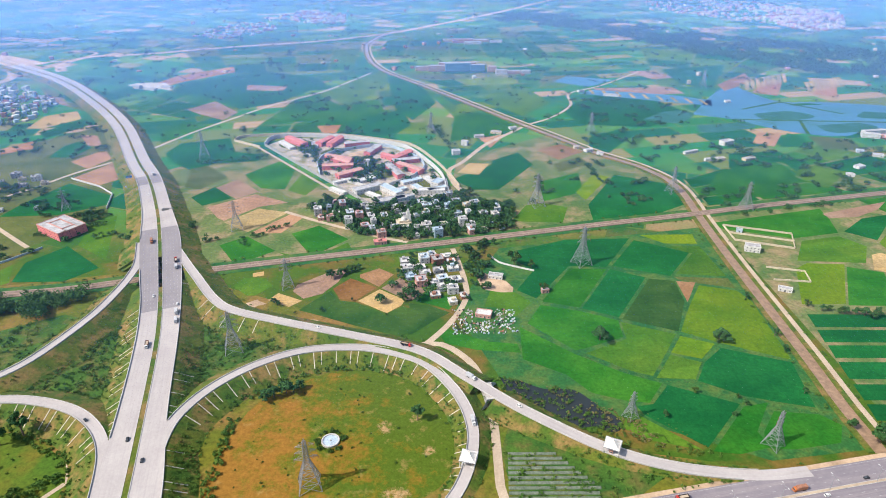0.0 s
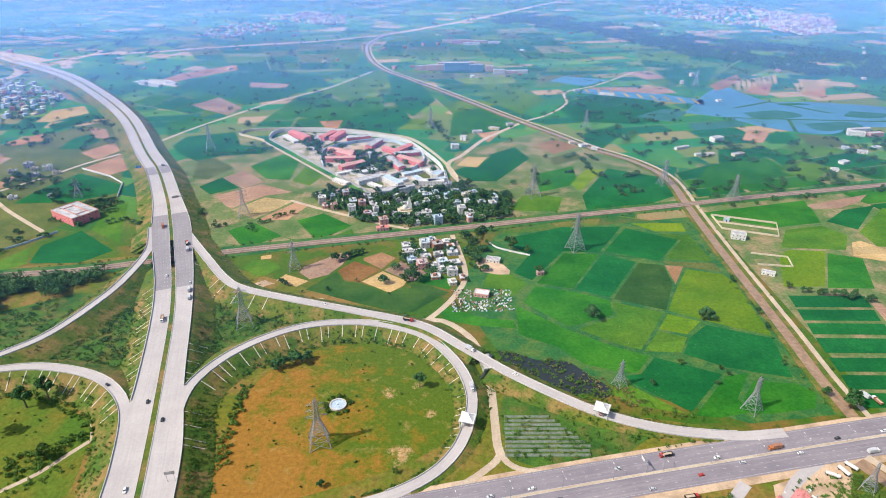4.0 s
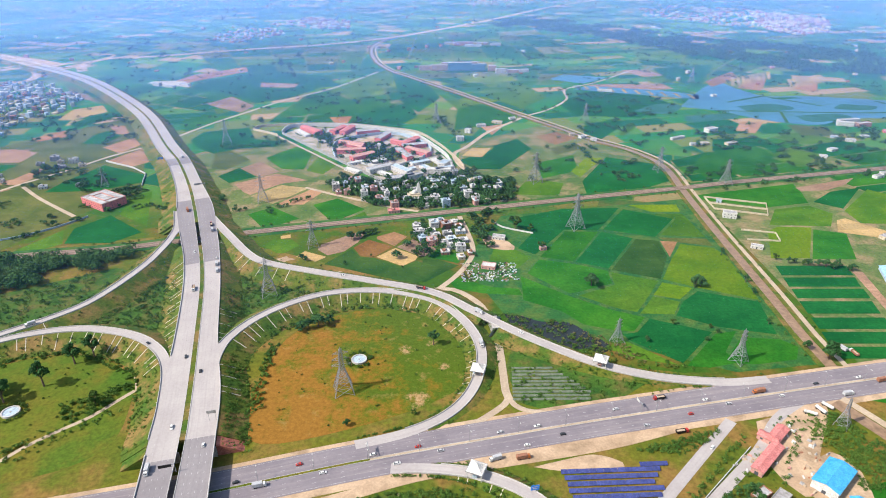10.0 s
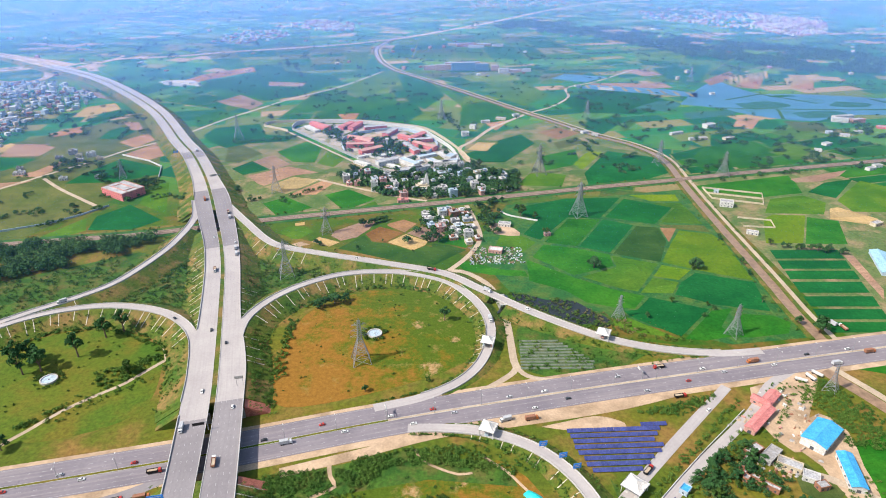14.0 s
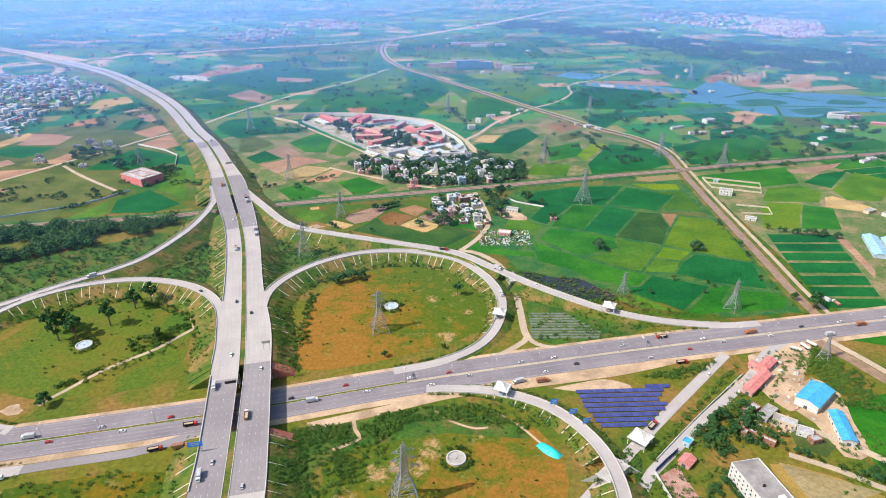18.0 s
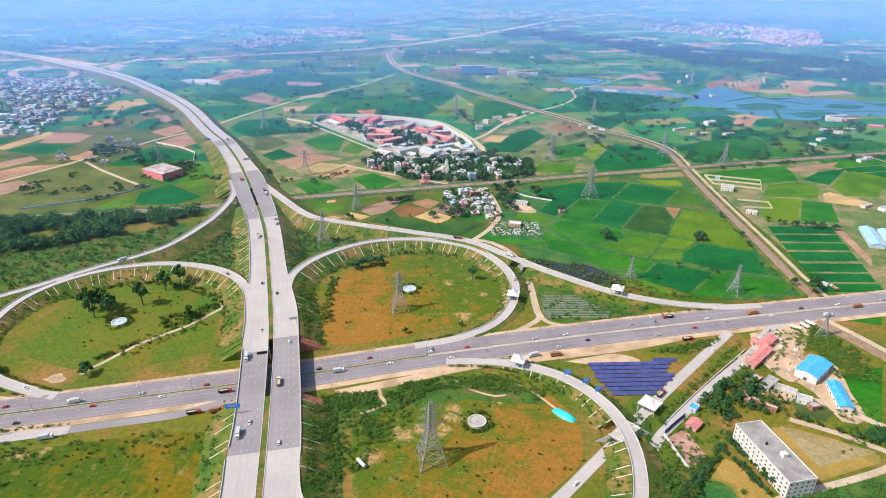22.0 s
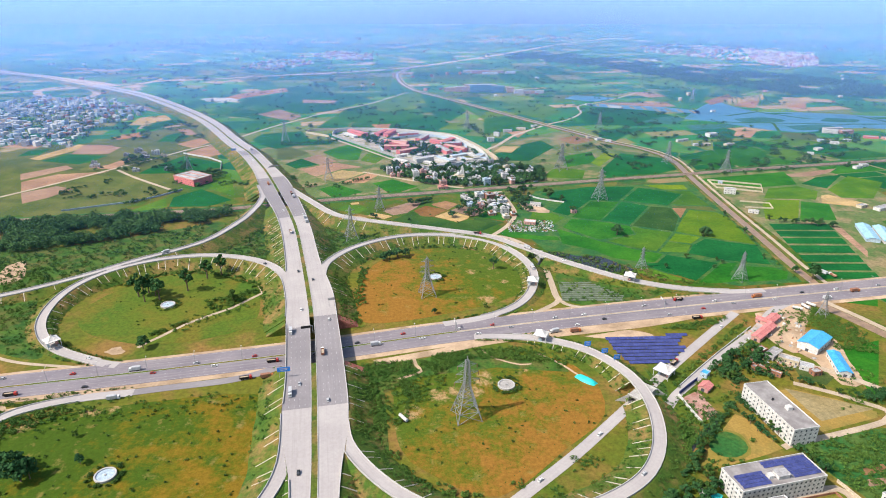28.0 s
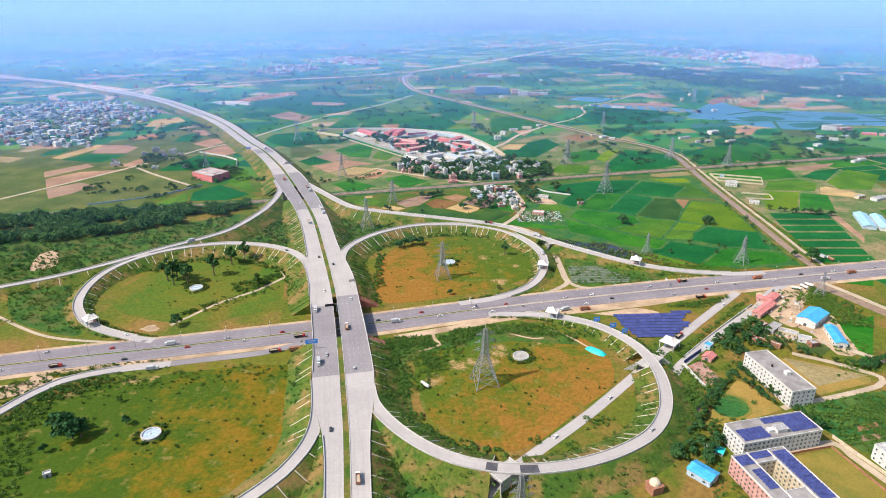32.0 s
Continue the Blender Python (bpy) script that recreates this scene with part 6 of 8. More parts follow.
M_CANOPY = surface("white_membrane", (0.80, 0.74, 0.66), (0.86, 0.81, 0.74), 0.3, 1.0, 0.6)
M_SOLAR = surface("solar_cells", (0.060, 0.075, 0.23), (0.085, 0.105, 0.31), 0.6, 2.5, 0.22, by_object=0.25)


def glass_dark():
    m, nt, b = nodes_of("window_glass")
    b.inputs["Base Color"].default_value = (0.07, 0.08, 0.095, 1)
    b.inputs["Roughness"].default_value = 0.12
    return m


M_PANE = glass_dark()
bm = boxes((0, 0, 0, 1, 0.12, 1))
WINDOW_MESH = bpy.data.meshes.new("window")
bm.to_mesh(WINDOW_MESH)
bm.free()
WINDOW_MESH.materials.append(M_PANE)


def shared(name, mesh, parent, x, y, z, sx=1, sy=1, sz=1, turn=0.0):
    ob = new(name, mesh)
    ob.parent = parent
    ob.matrix_basis = pose(x, y, z, 0, 0, math.degrees(turn)) @ Matrix.Diagonal((sx, sy, sz, 1))
    return ob


def roof_of(w, d, h, rim=0.7, thick=0.25):
    """A flat roof slab with a parapet round it."""
    bm = boxes((0, 0, h, w + 0.3, d + 0.3, thick))
    for x, y, a, b in ((0, d / 2, w + 0.3, thick), (0, -d / 2, w + 0.3, thick), (w / 2, 0, thick, d - thick), (-w / 2, 0, thick, d - thick)):
        add_box(bm, x, y, h + thick, a, b, rim)
    return bm


def block(name, label, category, x, y, turn, w, d, floors, wall, roof=None, group="", windows=True, pitch=3.2, every=3.2, stairs=True, tank=True, sides=(0, 1, 2, 3), win=(1.1, 1.2), rim_mat=None):
    """A flat-roofed masonry building, standing at x, y."""
    ob = tagged(new(name), label, category, group)
    ob.matrix_basis = pose(x, y, 0, 0, 0, math.degrees(turn))
    h = floors * pitch
    part("wall", boxes((0, 0, -0.1, w, d, h + 0.1)), wall, ob)
    part("roof", boxes((0, 0, h, w - 0.3, d - 0.3, 0.18)), roof or M_ROOFGREY, ob)
    bm = bmesh.new()
    for px, py, a, b in ((0, d / 2, w + 0.3, 0.35), (0, -d / 2, w + 0.3, 0.35), (w / 2, 0, 0.35, d - 0.35), (-w / 2, 0, 0.35, d - 0.35)):
        add_box(bm, px, py, h - 0.15, a, b, 1.0)
    part("parapet", bm, rim_mat or wall, ob)
    if stairs:
        rnd = random.Random(int(x * 13 + y * 7))
        sx, sy = rnd.uniform(-0.25, 0.25) * w, rnd.uniform(-0.2, 0.25) * d
        part("stair_head", boxes((sx, sy, h + 0.1, min(3.2, w * 0.35), min(3.6, d * 0.35), 2.5)), wall, ob)
        if tank:
            bm = bmesh.new()
            cylinder(bm, -sx, -sy * 0.7, h + 0.18, 0.75, 1.5, 10, 0.6)
            part("water_tank", bm, M_BLACK, ob)
    if windows:
        for s in sides:
            long, off, a = ((w, d / 2, 0), (d, w / 2, math.pi / 2), (w, d / 2, math.pi), (d, w / 2, -math.pi / 2))[s]
            nx = max(1, int(long / every))
            for f in range(floors):
                for i in range(nx):
                    u = (i + 0.5) / nx * long - long / 2
                    px, py = {0: (u, -off), 1: (off, u), 2: (u, off), 3: (-off, u)}[s]
                    if f == 0 and i == nx // 2 and s == 0:
                        shared("door", WINDOW_MESH, ob, px, py, 0.1, 1.2, 1, 2.1, a)
                    else:
                        shared("window", WINDOW_MESH, ob, px, py, f * pitch + 1.0, win[0], 1, win[1], a)
    return ob


def gable(name, label, category, x, y, turn, w, d, h, rise, wall, roof, group="", openings=True):
    """A shed or barrack with a double-pitched sheet roof along its length w."""
    ob = tagged(new(name), label, category, group)
    ob.matrix_basis = pose(x, y, 0, 0, 0, math.degrees(turn))
    bm = bmesh.new()
    add_box(bm, 0, 0, -0.1, w, d, h + 0.1)
    for e in (-1, 1):
        a = [bm.verts.new((e * w / 2, q, z)) for q, z in ((-d / 2, h), (d / 2, h), (0, h + rise))]
        b = [bm.verts.new((e * (w / 2 - 0.2), q, z)) for q, z in ((-d / 2, h), (d / 2, h), (0, h + rise))]
        bm.faces.new(a), bm.faces.new(b[::-1])
    part("wall", bm, wall, ob)
    for s in (-1, 1):
        vs = []
        for e in (-1, 1):
            for q, z in ((s * (d / 2 + 0.6), h - 0.6 * 2 * rise / d), (0, h + rise)):
                vs += [(e * (w / 2 + 0.5), q, z + 0.05), (e * (w / 2 + 0.5), q, z + 0.25)]
        fs = [(0, 2, 6, 4), (1, 5, 7, 3), (0, 1, 3, 2), (4, 6, 7, 5), (0, 4, 5, 1), (2, 3, 7, 6)]
        piece("roof_sheet", vs, fs, roof, ob)
    part("ridge", boxes((0, 0, h + rise + 0.15, w + 1.0, 0.5, 0.2)), roof, ob)
    if openings:
        n = max(2, int(w / 6))
        for i in range(n):
            u = (i + 0.5) / n * w - w / 2
            for s in (-1, 1):
                shared("window", WINDOW_MESH, ob, u, s * d / 2, 1.2, 1.6, 1, 1.3)
        shared("door", WINDOW_MESH, ob, -w / 2, 0, 0, 2.4, 1, 2.6, math.pi / 2)
    return ob


def wall_line(name, label, pts, h, thick, material, closed=False, step=None):
    p = list(pts) + ([pts[0]] if closed else [])
    if step:
        r, n = spline(p, step)
    else:
        r = np.array(p, float)
        d = np.gradient(r, axis=0)
        d /= np.linalg.norm(d, axis=1)[:, None]
        n = np.stack([-d[:, 1], d[:, 0]], 1)
    return tagged(ribbon(name, r, n, thick / 2, -thick / 2, h, h + 0.1, material), label, "wall")


M_YARD = surface("trodden_yard", (0.40, 0.345, 0.29), (0.50, 0.44, 0.38), 0.04, 0.5, 0.95, (0.20, 0.21, 0.10), 0.06)
# school blocks
block("school_building", "long white four-storey school block with grey roof", "school", 150.5, 90.5, radians(-79), 49, 18, 4, P_WHITE, M_ROOFDARK, every=3.3, pitch=3.1)
SCHOOL_TURN = radians(13)


def solar_roof(host_x, host_y, turn, z, cx, cy, cols, rows_, group):
    """A rooftop array of tilted panels."""
    c, s = math.cos(turn), math.sin(turn)
    ob = tagged(new("solar_array"), "blue solar panel array on a school roof", "solar panels", group)
    ob.matrix_basis = pose(host_x + c * cx - s * cy, host_y + s * cx + c * cy, z, 0, 0, math.degrees(turn))
    me = mesh_of("panel", [(-1.45, -0.95, 0.35), (1.45, -0.95, 0.35), (1.45, 0.95, 0.85), (-1.45, 0.95, 0.85), (-1.45, -0.95, 0.28), (1.45, -0.95, 0.28), (1.45, 0.95, 0.78), (-1.45, 0.95, 0.78)],
                 [(0, 1, 2, 3), (7, 6, 5, 4), (0, 4, 5, 1), (1, 5, 6, 2), (2, 6, 7, 3), (3, 7, 4, 0)], M_SOLAR)
    for i in range(cols):
        for j in range(rows_):
            shared("panel", me, ob, (i - (cols - 1) / 2) * 3.0, (j - (rows_ - 1) / 2) * 2.5, 0)
    bm = bmesh.new()
    for i in (0, cols - 1):
        add_box(bm, (i - (cols - 1) / 2) * 3.0, 0, 0, 0.15, rows_ * 2.5, 0.34)
    part("rack", bm, M_STEEL, ob)
    return ob


block("school_building", "white four-storey school block with solar roof", "school", 116.3, 29.7, SCHOOL_TURN, 54, 18.5, 4, P_WHITE, M_ROOFDARK, every=2.9, pitch=3.0, tank=False, stairs=False)
for ax, ay, cols, rows_ in ((17.2, 0.8, 6, 6), (2.6, 5.9, 4, 2), (-16, -2.6, 6, 4)):
    solar_roof(116.3, 29.7, SCHOOL_TURN, 12.18, ax, ay, cols, rows_, "roof arrays")
roof_house = tagged(new("penthouse"), "white stair house with a flat slab on the school roof", "penthouse")
roof_house.matrix_basis = pose(116.3, 29.7, 12.18, 0, 0, 13) @ pose(1.8, -3.2, 0)
part("wall", boxes((0, 0, 0, 7.0, 5.2, 2.7)), P_WHITE, roof_house)
part("roof", boxes((0, 0, 2.7, 7.8, 6.0, 0.22)), M_ROOFGREY, roof_house)
part("water_tank", boxes((-6.6, 0.6, 0, 3.2, 3.0, 2.0)), P_WHITE, roof_house, "square white water tank")


def ring_wing(label, u, v, w, d, wall, pitch, sides, arrays):
    """One wing of the school round a court; u and v run east and south from its north-west corner."""
    c, s = math.cos(SCHOOL_TURN), math.sin(SCHOOL_TURN)
    x, y = 80 + u * c + v * s, 4.6 + u * s - v * c
    block("school_building", label, "school", x, y, SCHOOL_TURN, w, d, 4, wall, M_ROOFDARK, every=2.9, pitch=pitch, tank=False, stairs=False, sides=sides, group="wings of the court school", rim_mat=P_WHITE)
    for dx, dy, cols, rows_ in arrays:
        solar_roof(x, y, SCHOOL_TURN, 4 * pitch + 0.18, dx, dy, cols, rows_, "roof arrays")


ring_wing("pink school wing with solar roof round a court", 5, 23, 10, 46, P_PINK, 3.0, (0, 1, 2, 3), ((-0.4, 18, 3, 3), (1.2, 3, 2, 6)))
ring_wing("cream school wing with solar roof round a court", 28.5, 23, 11, 46, P_CREAM, 3.0, (0, 1, 2, 3), ((0.3, 2, 3, 15),))
ring_wing("low-fronted link wing of the court school", 16.6, 4.2, 12.6, 8.4, P_CREAM, 2.96, (0, 2), ((0, 1.2, 4, 2),))
ring_wing("rear link wing of the court school", 16.6, 38, 12.6, 16, P_CREAM, 2.96, (0, 2), ())
gable("shed", "bright blue metal shed beside the school trees", "shed", 64, 1.5, radians(-50), 14, 10, 4.5, 1.6, P_BLUE, M_ROOFBLUE)
wall_line("boundary_wall", "white boundary wall of the brick court", [(95, 117), (97, 102), (100, 87)], 2.4, 0.4, P_WHITE)
wall_line("sheet_fence", "dark blue sheet fence along the lane", [(95.6, 118), (105, 126.5), (115, 135)], 3.0, 0.3, plaster("navy_sheet", (0.07, 0.09, 0.24)))
wall_line("boundary_wall", "low white wall between hedge and lane", [(99, 127.5), (121, 149), (145, 171.5), (190, 212)], 1.2, 0.4, P_WHITE)
wall_line("boundary_wall", "pale wall along the school lane", [(158, 35), (163.5, 18), (171, -2), (180, -30)], 2.2, 0.5, P_CREAM)
wall_line("brick_wall", "low bare brick wall along the school yard", [(115, 17), (131, 21.5), (152, 26), (156.5, 8), (161, -10), (170, -44)], 1.5, 0.35, P_BRICK)
block("house", "white flat-roofed house behind the school wall", "house", 177, 12, SCHOOL_TURN, 12, 12, 3, P_WHITE, M_ROOFGREY)
gable("hut", "small turquoise hut among the school trees", "hut", 81, 22, radians(-35), 7, 5, 2.6, 0.9, P_BLUE, M_CYAN)
for x, y, q in ((71, 14, 0.8), (76, 20, 0.9), (88, 30, 0.8), (92, 26, 0.7), (84, 38, 0.9), (79, 43, 0.8), (83, 52, 0.7), (74, 30, 0.9), (66, 20, 0.8), (60, 14, 0.8), (97, 18, 0.5), (69, 8, 0.7)):
    plant(x, y, q, group="trees round the school")
# sheds and yards by the highway
gable("warehouse", "large white warehouse with bright blue sheet roof", "warehouse", 227, 183, radians(40), 27, 15, 6, 2.0, P_WHITE, M_ROOFBLUE)
gable("warehouse", "long narrow shed with bright blue sheet roof", "warehouse", 229, 153, radians(76), 29, 8.5, 4.5, 1.3, P_WHITE, M_ROOFBLUE)
gable("roadside_shed", "long low shed with red sheet roof", "shed", 195, 200, radians(42), 32, 7, 4, 1.2, P_PINK, M_ROOFRED)
gable("roadside_shed", "low shed with red sheet roof", "shed", 212, 221, radians(42), 17, 7, 4, 1.2, P_PINK, M_ROOFRED)
gable("roadside_shed", "low red-roofed shed wing", "shed", 204, 218, radians(-48), 12, 6, 4, 1.2, P_PINK, M_ROOFRED)
gable("hut", "small pink hut with red roof", "hut", 117, 125, radians(45), 9, 7, 3, 1.6, P_PINK, M_ROOFRED)
block("shop", "small blue kiosk by the lane", "shop", 123, 141, radians(45), 6, 5, 1, P_BLUE, M_ROOFBLUE, stairs=False)
for x, y, w, d, t, wall in ((187, 168, 16, 7, 40, P_GREY), (195, 160, 14, 7, -35, P_CREAM), (178, 172, 12, 6, 30, P_BRICK), (203, 150, 9, 7, -30, P_WHITE), (168, 162, 12, 3, 45, P_BRICK), (166, 152, 12, 3, 45, P_BRICK), 
                            (168, 150, 12, 3, -42, P_BRICK), (174, 143, 12, 3, -42, P_BRICK), (206, 143, 7, 5, 12, P_BRICK), (78, 24, 6, 5, 13, P_GREY)):
    block("outbuilding", "low flat-roofed outbuilding in a walled yard", "outbuilding", x, y, radians(t), w, d, 1, wall, stairs=False, tank=False, group="outbuildings")
# village by the railway
rnd = random.Random(5)


def settle(pts, count, sizes, floors, walls, label, group, name="house", spacing=1.0, turns=(15, 105), windows=True, sides=(0, 3), every=4.6):
    """Houses strewn over an outline without touching each other."""
    done = []
    a = np.array(pts)
    lo, hi = a.min(0), a.max(0)
    for _ in range(count * 60):
        if len(done) >= count:
            break
        x, y = rnd.uniform(lo[0], hi[0]), rnd.uniform(lo[1], hi[1])
        w, d = rnd.uniform(*sizes), rnd.uniform(*sizes) * 0.85
        rad = math.hypot(w, d) / 2
        if not inside(pts, x, y) or not clear(x, y, rad + 1) or any(math.hypot(x - q[0], y - q[1]) < (rad + q[2]) * 0.86 * spacing for q in done + TAKEN):
            continue
        done.append((x, y, rad))
        fl = rnd.choice(floors)
        wall = rnd.choice(walls)
        block(name, label, "house", x, y, radians(rnd.choice(turns) + rnd.uniform(-5, 5)), w, d, fl, wall, rnd.choice((M_ROOFGREY, P_WHITE, P_BLUE)), group=group, windows=windows, sides=sides, every=every, rim_mat=rnd.choice((wall, P_WHITE)))
    TAKEN.extend(done)
    return done


TAKEN = []
block("house", "pink two-storey village house", "house", -22, 516, radians(12), 11, 12, 2, P_PINK)
block("house", "plain white village house", "house", -37, 546, radians(12), 13, 10, 1, P_WHITE)
TAKEN += [(-22, 516, 8), (-37, 546, 8)]
settle([(-40, 560), (6, 582), (14, 500), (-10, 490), (-18, 520), (-36, 530)], 24, (8, 13), (1, 1, 2), (P_WHITE, P_WHITE, P_BLUE, P_CREAM, P_GREY, P_BRICK), "flat-roofed plastered village house", "village houses")
settle([(16, 500), (4, 484), (14, 470), (22, 490)], 2, (7, 9), (1,), (P_BRICK, P_CREAM), "small brick village house", "village houses")
block("farmhouse", "small white farm shed by the paddy", "farmhouse", 52, 528, radians(-15), 14, 7, 1, P_WHITE, stairs=False)
block("scrap_shed", "white-roofed workshop in a scrap yard", "shed", 36, 461, radians(-15), 14, 9, 1, P_PINK, P_WHITE, stairs=False)
# colony round the walled compound
block("apartment_block", "white three-storey block standing alone", "house", -110, 644, radians(12), 9, 9, 4, P_WHITE)
block("house", "pink roadside house by the railway", "house", -70, 604, radians(12), 14, 8, 1, P_PINK, M_ROOFRED)
TAKEN += [(-110, 644, 7), (-70, 604, 8), (-46, 648, 12)]
temple = tagged(new("temple"), "cream temple hall with a white dome", "temple")
temple.matrix_basis = pose(-46, 648, 0, 0, 0, 10)
part("hall", boxes((0, 0, 0, 18, 14, 6), (0, 0, 6, 12, 9, 2.2)), P_CREAM, temple)
part("porch", boxes((0, -9, 0, 8, 5, 4.5), (0, -9, 4.5, 9, 6, 0.4)), P_WHITE, temple)
bm = bmesh.new()
bmesh.ops.create_uvsphere(bm, u_segments=16, v_segments=10, radius=3.6, matrix=Matrix.Translation((0, 0, 8.4)))
cylinder(bm, 0, 0, 11.6, 0.5, 3.2, 8, 0.05)
part("dome", bm, P_WHITE, temple)
bm = bmesh.new()
for z, w, h in ((6, 6.5, 4), (10, 5.4, 4), (14, 4.0, 3.5), (17.5, 2.4, 2.5), (20, 1.0, 1.6)):
    add_box(bm, 5.5, 2, z, w, w, h, 0.0, 0.84)
part("spire", bm, P_WHITE, temple)
settle([(-178, 680), (-120, 655), (-90, 625), (-20, 612), (42, 604), (80, 650), (70, 700), (20, 735), (-30, 705), (-90, 695), (-150, 715)], 58, (7, 12), (1, 2, 2, 3), (P_WHITE, P_WHITE, P_GREY, P_CREAM, P_PINK, P_BLUE, P_GREY),
       "flat-roofed staff quarters among dark trees", "colony houses", spacing=1.02)
# walled compound
wall_line("compound_wall", "tall white curved compound wall", [(-284, 944), (-282, 975), (-258, 990), (-174, 983), (-95, 952), (-56, 925), (-23, 862), (-2, 808), (4, 760)], 6.5, 1.2, P_WHITE, step=8)
wall_line("compound_wall", "tall pale pink compound wall", [(-340, 968), (-330, 990), (-258, 1000), (-174, 995), (-92, 965), (-48, 938), (-13, 870), (10, 808), (22, 765)], 4.5, 1.0, P_CREAM, step=8)
wall_line("compound_wall", "long straight grey compound wall", [(-284, 944), (-183, 819), (-88, 702), (-40, 712)], 4.5, 0.6, P_GREY)
lane("wall_road", [(-292, 936), (-191, 812), (-96, 694)], 4.5, M_TRACK, "dusty track along the compound wall", 0.15)
wall_line("compound_wall", "low outer compound wall", [(-340, 968), (-290, 935)], 4, 0.8, P_CREAM)
wall_line("compound_wall", "inner curved wall round the barracks", [(-173, 812), (-184, 856), (-178, 896), (-139, 926), (-88, 936), (-40, 882), (-27, 840), (-40, 806)], 5, 1.0, P_BLUE, step=7)
BARRACKS = [(-254, 974, -219, 938, 12), (-198, 940, -182, 974, 11), (-180, 936, -167, 974, 11), (-156, 938, -118, 950, 10), (-116, 894, -101, 930, 11), (-75, 866, -50, 902, 11), (-74, 858, -36, 868, 10), (-65, 848, -30, 816, 11),
            (-80, 843, -58, 798, 11), (-176, 884, -134, 864, 10), (-174, 838, -130, 842, 10), (-147, 800, -116, 824, 11), (-92, 888, -70, 872, 8), (-160, 868, -135, 850, 9)]
for x1, y1, x2, y2, d in BARRACKS:
    gable("barrack", "long barrack with red walls and red-edged roof", "barrack", (x1 + x2) / 2, (y1 + y2) / 2, math.atan2(y2 - y1, x2 - x1), math.hypot(x2 - x1, y2 - y1), d, 6.5, 1.2, P_RED, rnd.choice((M_ROOFRED, P_PINK, M_ROOFGREY)), "barracks")
for x1, y1, x2, y2, d, fl in ((-116, 744, -84, 766, 12, 2), (-84, 706, -48, 722, 12, 2), (-82, 764, -56, 734, 11, 2), (-56, 778, -30, 794, 10, 1), (-32, 744, 2, 744, 10, 2), (-12, 766, -2, 782, 12, 2), (-120, 782, -96, 798, 10, 1), (-262, 960, -236, 926, 9, 1),
                              (-222, 920, -196, 890, 8, 1), (-40, 770, -28, 752, 9, 1), (-24, 800, -10, 772, 8, 1), (-236, 968, -222, 950, 8, 1), (-150, 760, -128, 742, 7, 1), (-150, 778, -128, 792, 7, 1), (-100, 744, -82, 728, 7, 1), (-20, 742, 4, 756, 8, 2), (-70, 742, -50, 760, 8, 1), (-108, 812, -92, 800, 7, 1), (-210, 956, -200, 930, 7, 1), (-60, 716, -38, 728, 8, 2), (-14, 726, 4, 736, 8, 1)):
    block("office_block", "white flat-roofed block inside the compound", "office", (x1 + x2) / 2, (y1 + y2) / 2, math.atan2(y2 - y1, x2 - x1), math.hypot(x2 - x1, y2 - y1), d, fl, P_WHITE, rnd.choice((P_WHITE, P_BLUE, M_ROOFGREY)), group="compound blocks", stairs=False, every=4.5)
wall_line("compound_wall", "white wall dividing the compound yards", [(-140, 792), (-88, 756), (-40, 806)], 4.5, 0.8, P_WHITE)
wall_line("compound_wall", "white wall round the compound offices", [(-88, 702), (-60, 690), (-20, 712), (8, 742), (4, 790)], 4.5, 0.8, P_WHITE)
bm = bmesh.new()
cylinder(bm, 0, 0, 0, 1.2, 12, 10)
add_box(bm, 0, 0, 12, 5, 5, 2.6, 0, 1.1)
tower = part("watchtower", bm, P_WHITE)
tagged(tower, "white round watchtower of the compound", "tower")
tower.matrix_basis = pose(-108, 838, 0)
flat("compound_yard", [(-280, 950), (-180, 822), (-88, 704), (0, 745), (-4, 808), (-25, 862), (-56, 922), (-95, 948), (-174, 980), (-258, 986)], 0.16, M_YARD, "dusty yard inside the walled compound", "yard")
for k, pts in enumerate((((-262, 975), (-230, 978), (-206, 945), (-232, 925), (-262, 945)), ((-140, 850), (-105, 862), (-72, 845), (-66, 810), (-110, 800)), ((-118, 740), (-92, 730), (-80, 745), (-100, 768)), ((-40, 780), (-18, 800), (-8, 770), (-26, 755)), ((-190, 905), (-180, 925), (-150, 935), (-140, 926), (-176, 898)))):
    flat("compound_lawn", blob(list(pts), 6), 0.19, M_OLIVE, "weedy green plot inside the compound", "lawn")
flat("compound_yard_2", [(-158, 895), (-120, 925), (-112, 890), (-135, 872)], 0.2, M_SAND, "pale yard between barracks", "yard")
# red school west of the expressway
for dx, dy, w, d in ((0, -11, 46, 9), (0, 12, 46, 9), (0, 0.4, 27, 12), (-19, 0.5, 9, 14), (19, 0.5, 9, 14)):
    a = radians(-33)
    block("red_hall", "three-storey pinkish-red institution block round a court", "institution", -440 + dx * math.cos(a) - dy * math.sin(a), 637 + dx * math.sin(a) + dy * math.cos(a), a, w, d, 3, P_RED, group="wings of the red building", every=5.0, stairs=False, rim_mat=P_PINK)
wall_line("field_wall", "long white field wall", [(-519, 804), (-464, 773), (-435, 747), (-420, 700)], 2.5, 0.6, P_WHITE)
wall_line("field_wall", "pale blue field wall", [(-440, 596), (-461, 566), (-485, 542), (-560, 505)], 2.2, 0.5, P_BLUE)
